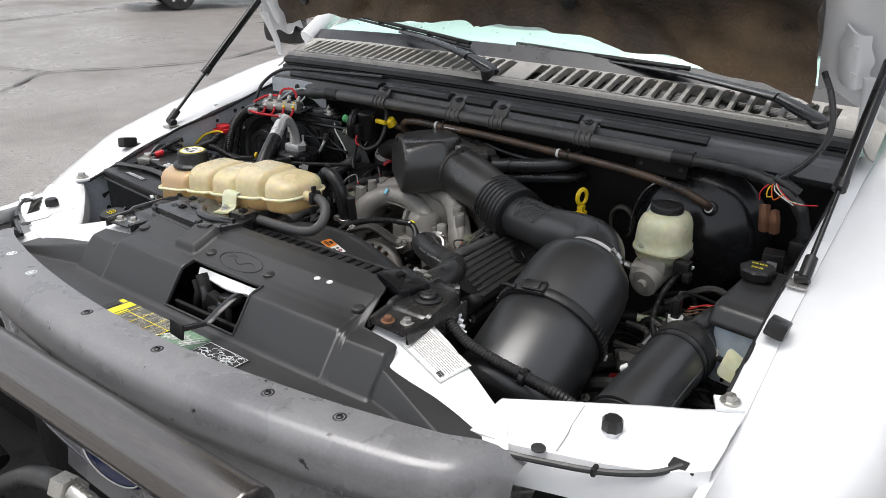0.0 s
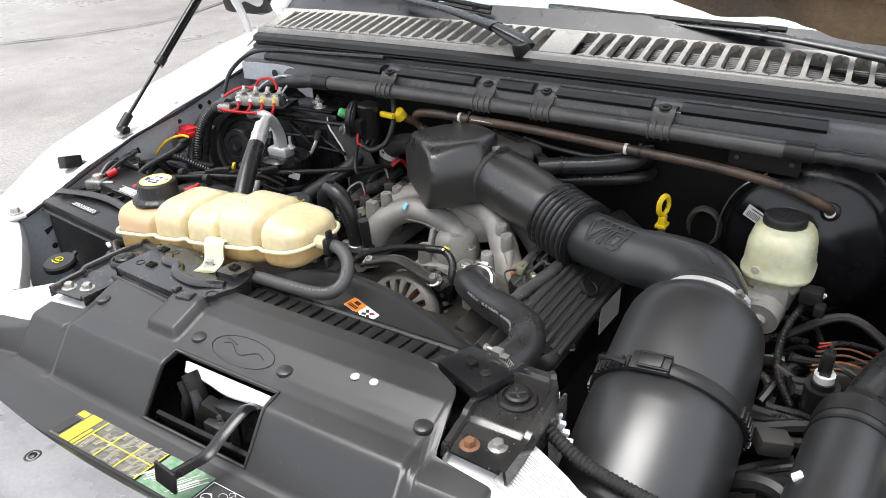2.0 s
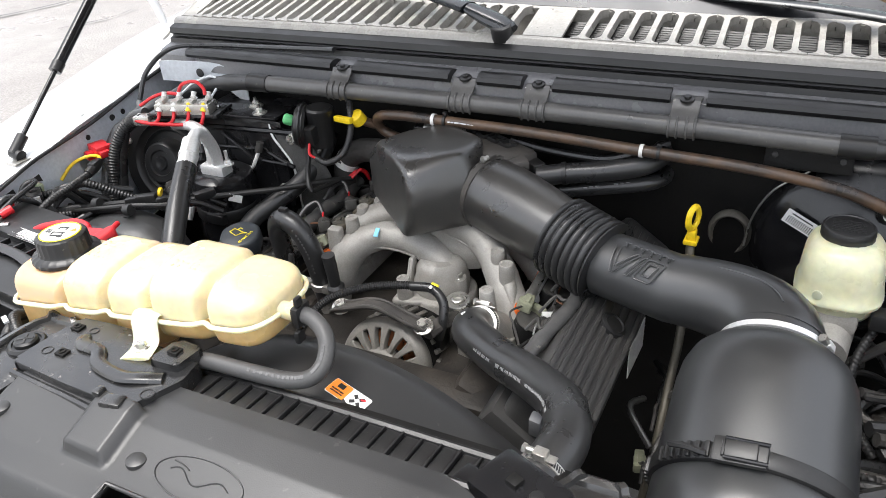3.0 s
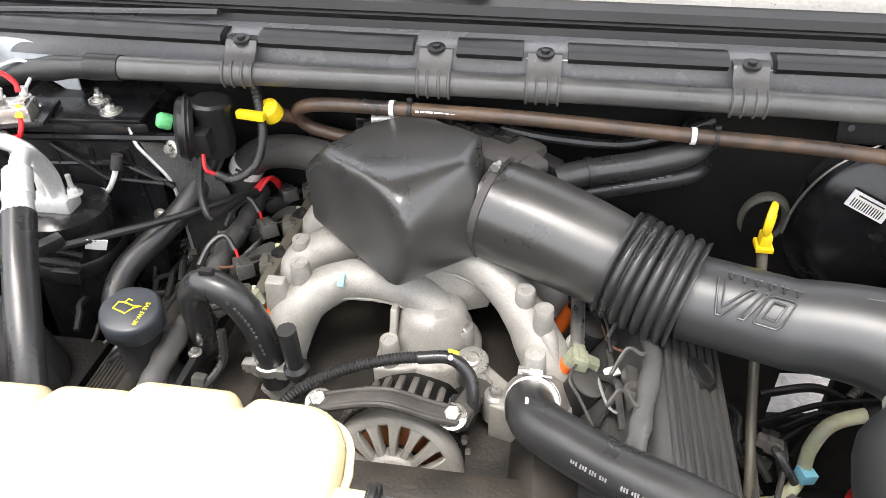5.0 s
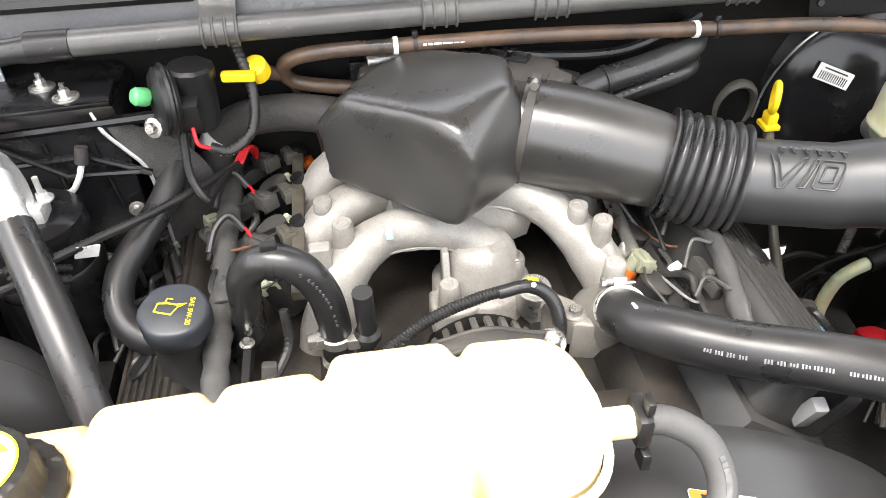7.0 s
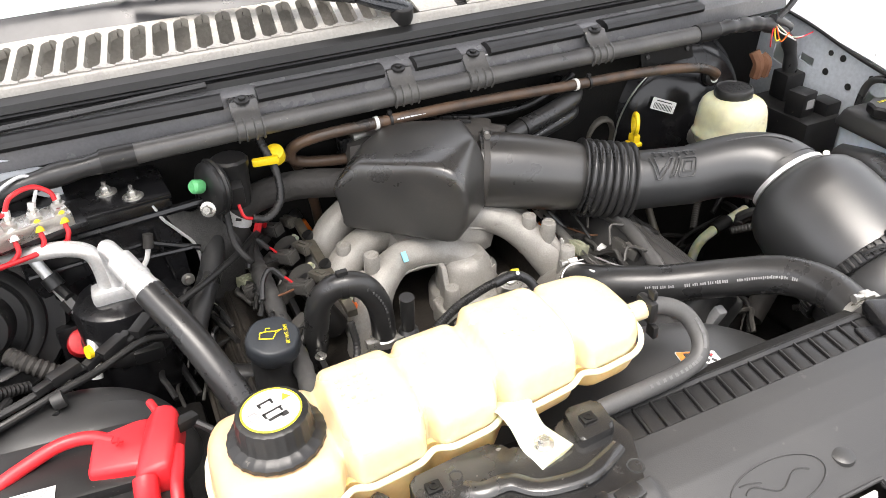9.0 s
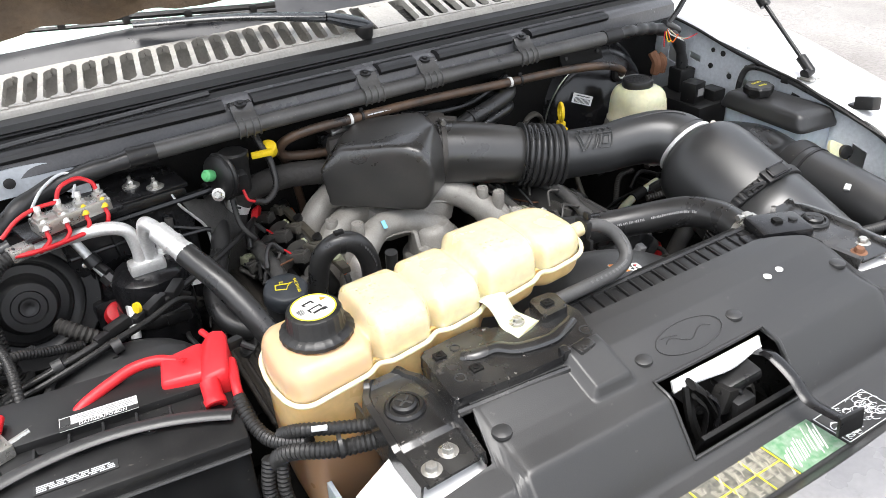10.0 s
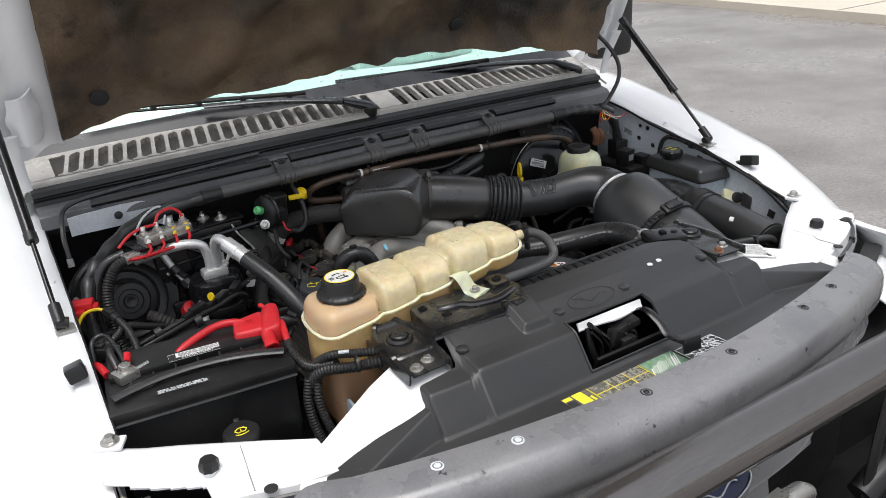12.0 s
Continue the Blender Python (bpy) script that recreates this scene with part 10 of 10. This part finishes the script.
# ---- driver's side small things ----
def build_side_looms():
    w = thing("grille_loom", "ribbed black loom running past the air filter", "cable", (0.42, -0.01, 1.1))
    part("sleeve", loom([(0.335, 0.015, 1.165), (0.365, 0.002, 1.155), (0.401, -0.009, 1.146), (0.45, -0.014, 1.139), (0.496, -0.014, 1.132), (0.545, -0.012, 1.122), (0.585, 0.0, 1.10)], 0.0085), LOOM, w)
    part("sleeve", loom([(0.36, 0.010, 1.145), (0.41, -0.002, 1.135), (0.46, -0.008, 1.126), (0.53, -0.004, 1.112), (0.57, 0.01, 1.09)], 0.006), LOOM, w)
    part("tie", join(sweep([(0.490, -0.014, 1.130), (0.497, -0.014, 1.129)], 0.013, 12), box((0.494, -0.020, 1.140), (0.008, 0.006, 0.008), 0.001)), BLACK, w)
    part("foil_strip", box((0.345, 0.045, 1.15), (0.004, 0.045, 0.012), 0.001, rot(30, 0, 20)), PALEINK, w)
    part("clip_group", join(*[box((0.352 + 0.006 * k, 0.03 - 0.004 * k, 1.155 - 0.005 * k), (0.008, 0.006, 0.016), 0.001, rot(12 * k, 20, 30)) for k in range(4)]), PALEINK, w)
    f = thing("apron_cable", "black cable looping along the inner fender", "cable", (0.74, 0.4, 1.1))
    part("cable", hose([(0.735, 0.06, 1.10), (0.738, 0.16, 1.155), (0.738, 0.27, 1.185), (0.736, 0.36, 1.205), (0.735, 0.42, 1.213), (0.733, 0.455, 1.205), (0.728, 0.465, 1.175), (0.722, 0.46, 1.12), (0.715, 0.44, 1.06)], 0.0062, 10), RUBBER, f)
    part("clip", box((0.735, 0.365, 1.205), (0.012, 0.016, 0.014), 0.002), BLACK, f)
    d = thing("frame_wiring", "tangle of dark leads and hoses low beside the engine", "wiring", (0.48, 0.35, 0.98))
    rnd = random.Random(5)
    for k in range(16):
        y = 0.16 + 0.022 * k
        a = Vector((0.52 + rnd.uniform(-0.02, 0.03), y, 1.00 + rnd.uniform(-0.02, 0.05)))
        e = Vector((0.68 + rnd.uniform(-0.03, 0.02), y + rnd.uniform(-0.03, 0.08), 0.98 + rnd.uniform(-0.02, 0.06)))
        m = a.lerp(e, 0.5) + Vector((0, rnd.uniform(-0.03, 0.03), rnd.uniform(0.0, 0.04)))
        mt = (RUBBER, OLDRUBBER, RUBBER, ENGINE)[k % 4]
        part("lead", hose([a, m, e], rnd.uniform(0.004, 0.010), 8), mt, d)
    for k in range(22):
        y = 0.06 + 0.024 * k
        a = Vector((0.47 + rnd.uniform(-0.03, 0.04), y + rnd.uniform(-0.02, 0.02), 0.97 + rnd.uniform(-0.03, 0.05)))
        e = a + Vector((rnd.uniform(0.02, 0.16), rnd.uniform(-0.09, 0.12), rnd.uniform(-0.03, 0.05)))
        m = a.lerp(e, 0.5) + Vector((rnd.uniform(-0.02, 0.02), rnd.uniform(-0.02, 0.02), rnd.uniform(0.0, 0.03)))
        part("lead", (loom([a, m, e], rnd.uniform(0.005, 0.009)) if k % 3 == 0 else hose([a, m, e], rnd.uniform(0.004, 0.012), 8)), (LOOM, RUBBER, OLDRUBBER, ENGINE)[k % 4], d)
    for k, mt in enumerate((RUST, COPPER, RUST, PALESTEEL, RUST, RED, COPPER)):
        y = 0.40 + 0.012 * k
        part("wire", hose([(0.56, y, 1.055), (0.60, y + 0.01, 1.062 + 0.004 * (k % 3)), (0.66, y + 0.015, 1.05)], 0.0016, 6), mt, d, "thin coloured wire")
    part("connector", box((0.545, 0.24, 1.045), (0.04, 0.03, 0.022), 0.003, rot(0, 10, 30)), COIL, d)
    part("connector", box((0.60, 0.42, 1.045), (0.045, 0.03, 0.025), 0.003, rot(0, 0, 15)), COIL, d)
    for a, e, r in (((0.36, 0.545, 0.925), (0.52, 0.555, 0.93), 0.0055), ((0.375, 0.50, 0.915), (0.50, 0.53, 0.935), 0.004), ((0.385, 0.47, 0.90), (0.47, 0.56, 0.91), 0.007)):
        a, e = Vector(a), Vector(e)
        part("brake_pipe", hose([a, a.lerp(e, 0.4) + Vector((0, 0.006, 0.008)), a.lerp(e, 0.7) - Vector((0, 0.004, 0.004)), e], r, 8), DARK, d)
    part("frame_plate", box((0.505, 0.165, 0.990), (0.09, 0.08, 0.008), 0.002, rot(8, 0, 15)), GRIMESHADE, d)
    screw(d, (0.497, 0.172, 0.995), (0, -0.15, 1), 0.010, ZINC)
    part("white_tag", box((0.515, 0.185, 1.075), (0.026, 0.006, 0.008), 0.001, rot(0, 15, 20)), PAPER, d)
    part("connector", box((0.495, 0.105, 1.058), (0.035, 0.014, 0.014), 0.003, rot(0, 0, 20)), DARK, d)
    s = thing("steering_boot", "red flexible boot on the steering shaft", "steering boot", (0.43, 0.40, 0.86))
    part("boot", turned([(0.020, -0.03), (0.023, -0.022), (0.020, -0.014), (0.023, -0.006), (0.0205, 0.002), (0.0235, 0.010), (0.021, 0.018), (0.024, 0.026), (0.0215, 0.034), (0.025, 0.042), (0.0225, 0.050), (0.026, 0.060), (0.026, 0.080), (0.023, 0.092), (0.012, 0.099), (0, 0.10)], (0.452, 0.400, 0.815), (0.22, 0.34, 1), 28), RED, s)
    part("shaft_cover", hose([(0.40, 0.31, 0.93), (0.46, 0.335, 0.965), (0.53, 0.37, 0.97), (0.58, 0.42, 0.95)], 0.018, 12), ENGINE, s)
    for k in range(2):
        part("brake_line", hose([(0.33, 0.42 + 0.03 * k, 0.955 + 0.02 * k), (0.40, 0.47, 0.965 + 0.03 * k), (0.50, 0.50, 0.95 + 0.035 * k)], 0.0035, 8), DARK, s)
    s2 = thing("suspension_boot", "red flexible boot deep beside the engine", "boot", (-0.46, 0.42, 0.84))
    part("boot", turned([(0.030, 0), (0.036, 0.01), (0.031, 0.02), (0.036, 0.03), (0.031, 0.04), (0.036, 0.05), (0.028, 0.07), (0, 0.075)], (-0.46, 0.42, 0.855), (0, 0.2, 1), 24), RED, s2)
    g = thing("fuel_line", "grey-green flexible line with a blue tag", "hose", (0.40, 0.45, 0.9))
    part("line", hose([(0.345, 0.40, 0.90), (0.372, 0.42, 0.885), (0.394, 0.445, 0.90), (0.394, 0.449, 0.945), (0.405, 0.45, 0.985), (0.44, 0.452, 1.005), (0.52, 0.47, 1.01)], 0.0082, 12), BRAKE, g)
    part("blue_tag", box((0.396, 0.440, 0.910), (0.018, 0.018, 0.014), 0.001, rot(0, 10, 20)), BLUEINK, g)
    part("crimp", sweep([(0.435, 0.4515, 1.004), (0.47, 0.458, 1.008)], 0.0115, 12), DARK, g)
    e = thing("cover_label", "white paper label on the valve cover side", "label", (0.29, 0.35, 1.03))
    part("paper", box((0.2640, 0.425, 1.046), (0.0012, 0.085, 0.046), 0, rot(-5, 0, 0)), PAPER, e)


def build_parked_car():
    c = thing("parked_car", "dark parked car on the wet far side of the lot", "car", (-13.2, 9.6, 0))
    d = Vector((0.42, 0.9, 0)).normalized()
    nrm = Vector((d.y, -d.x, 0))
    w0 = Vector((-12.45, 8.72, 0.33))
    def at(a, b, z):
        return w0 + d * a - nrm * b + Vector((0, 0, z - 0.33))
    prof = [(-0.9, 0.32), (-0.95, 0.6), (-0.75, 0.85), (0.3, 0.98), (0.9, 1.42), (2.3, 1.45), (3.0, 1.0), (3.6, 0.92), (3.7, 0.5), (3.5, 0.3)]
    body = prism(prof, 1.7, (0, 0, 0), None, 0.04)
    bmesh.ops.transform(body, matrix=Matrix.Translation(at(0, 0.02, 0)) @ Matrix((d, Vector((0, 0, 1)), -nrm)).transposed().to_4x4(), verts=body.verts)
    part("body", body, PAINTBLACK, c, "dark glossy car body")
    for a in (0.0, 2.7):
        for b in (0.0, 1.55):
            p = at(a, b, 0.33)
            wh = part("wheel", turned([(0.20, 0.0), (0.31, 0.0), (0.33, 0.03), (0.33, 0.17), (0.31, 0.20), (0.20, 0.20)], p - nrm * 0.12, nrm, 32), RUBBER, c, "black tyre")
            part("rim", turned([(0.215, 0.0), (0.215, 0.012), (0.19, 0.0), (0.05, 0.006), (0.04, 0.02), (0, 0.02)], p + nrm * 0.06, nrm, 32), DARK, wh)
            for k in range(5):
                t = 2 * math.pi * k / 5 + 0.3
                part("spoke", sweep([p + nrm * 0.075 + (d * math.cos(t) + Vector((0, 0, 1)) * math.sin(t)) * r for r in (0.03, 0.205)], 0.026, 8), ALU, wh)


build_side_looms()
build_parked_car()
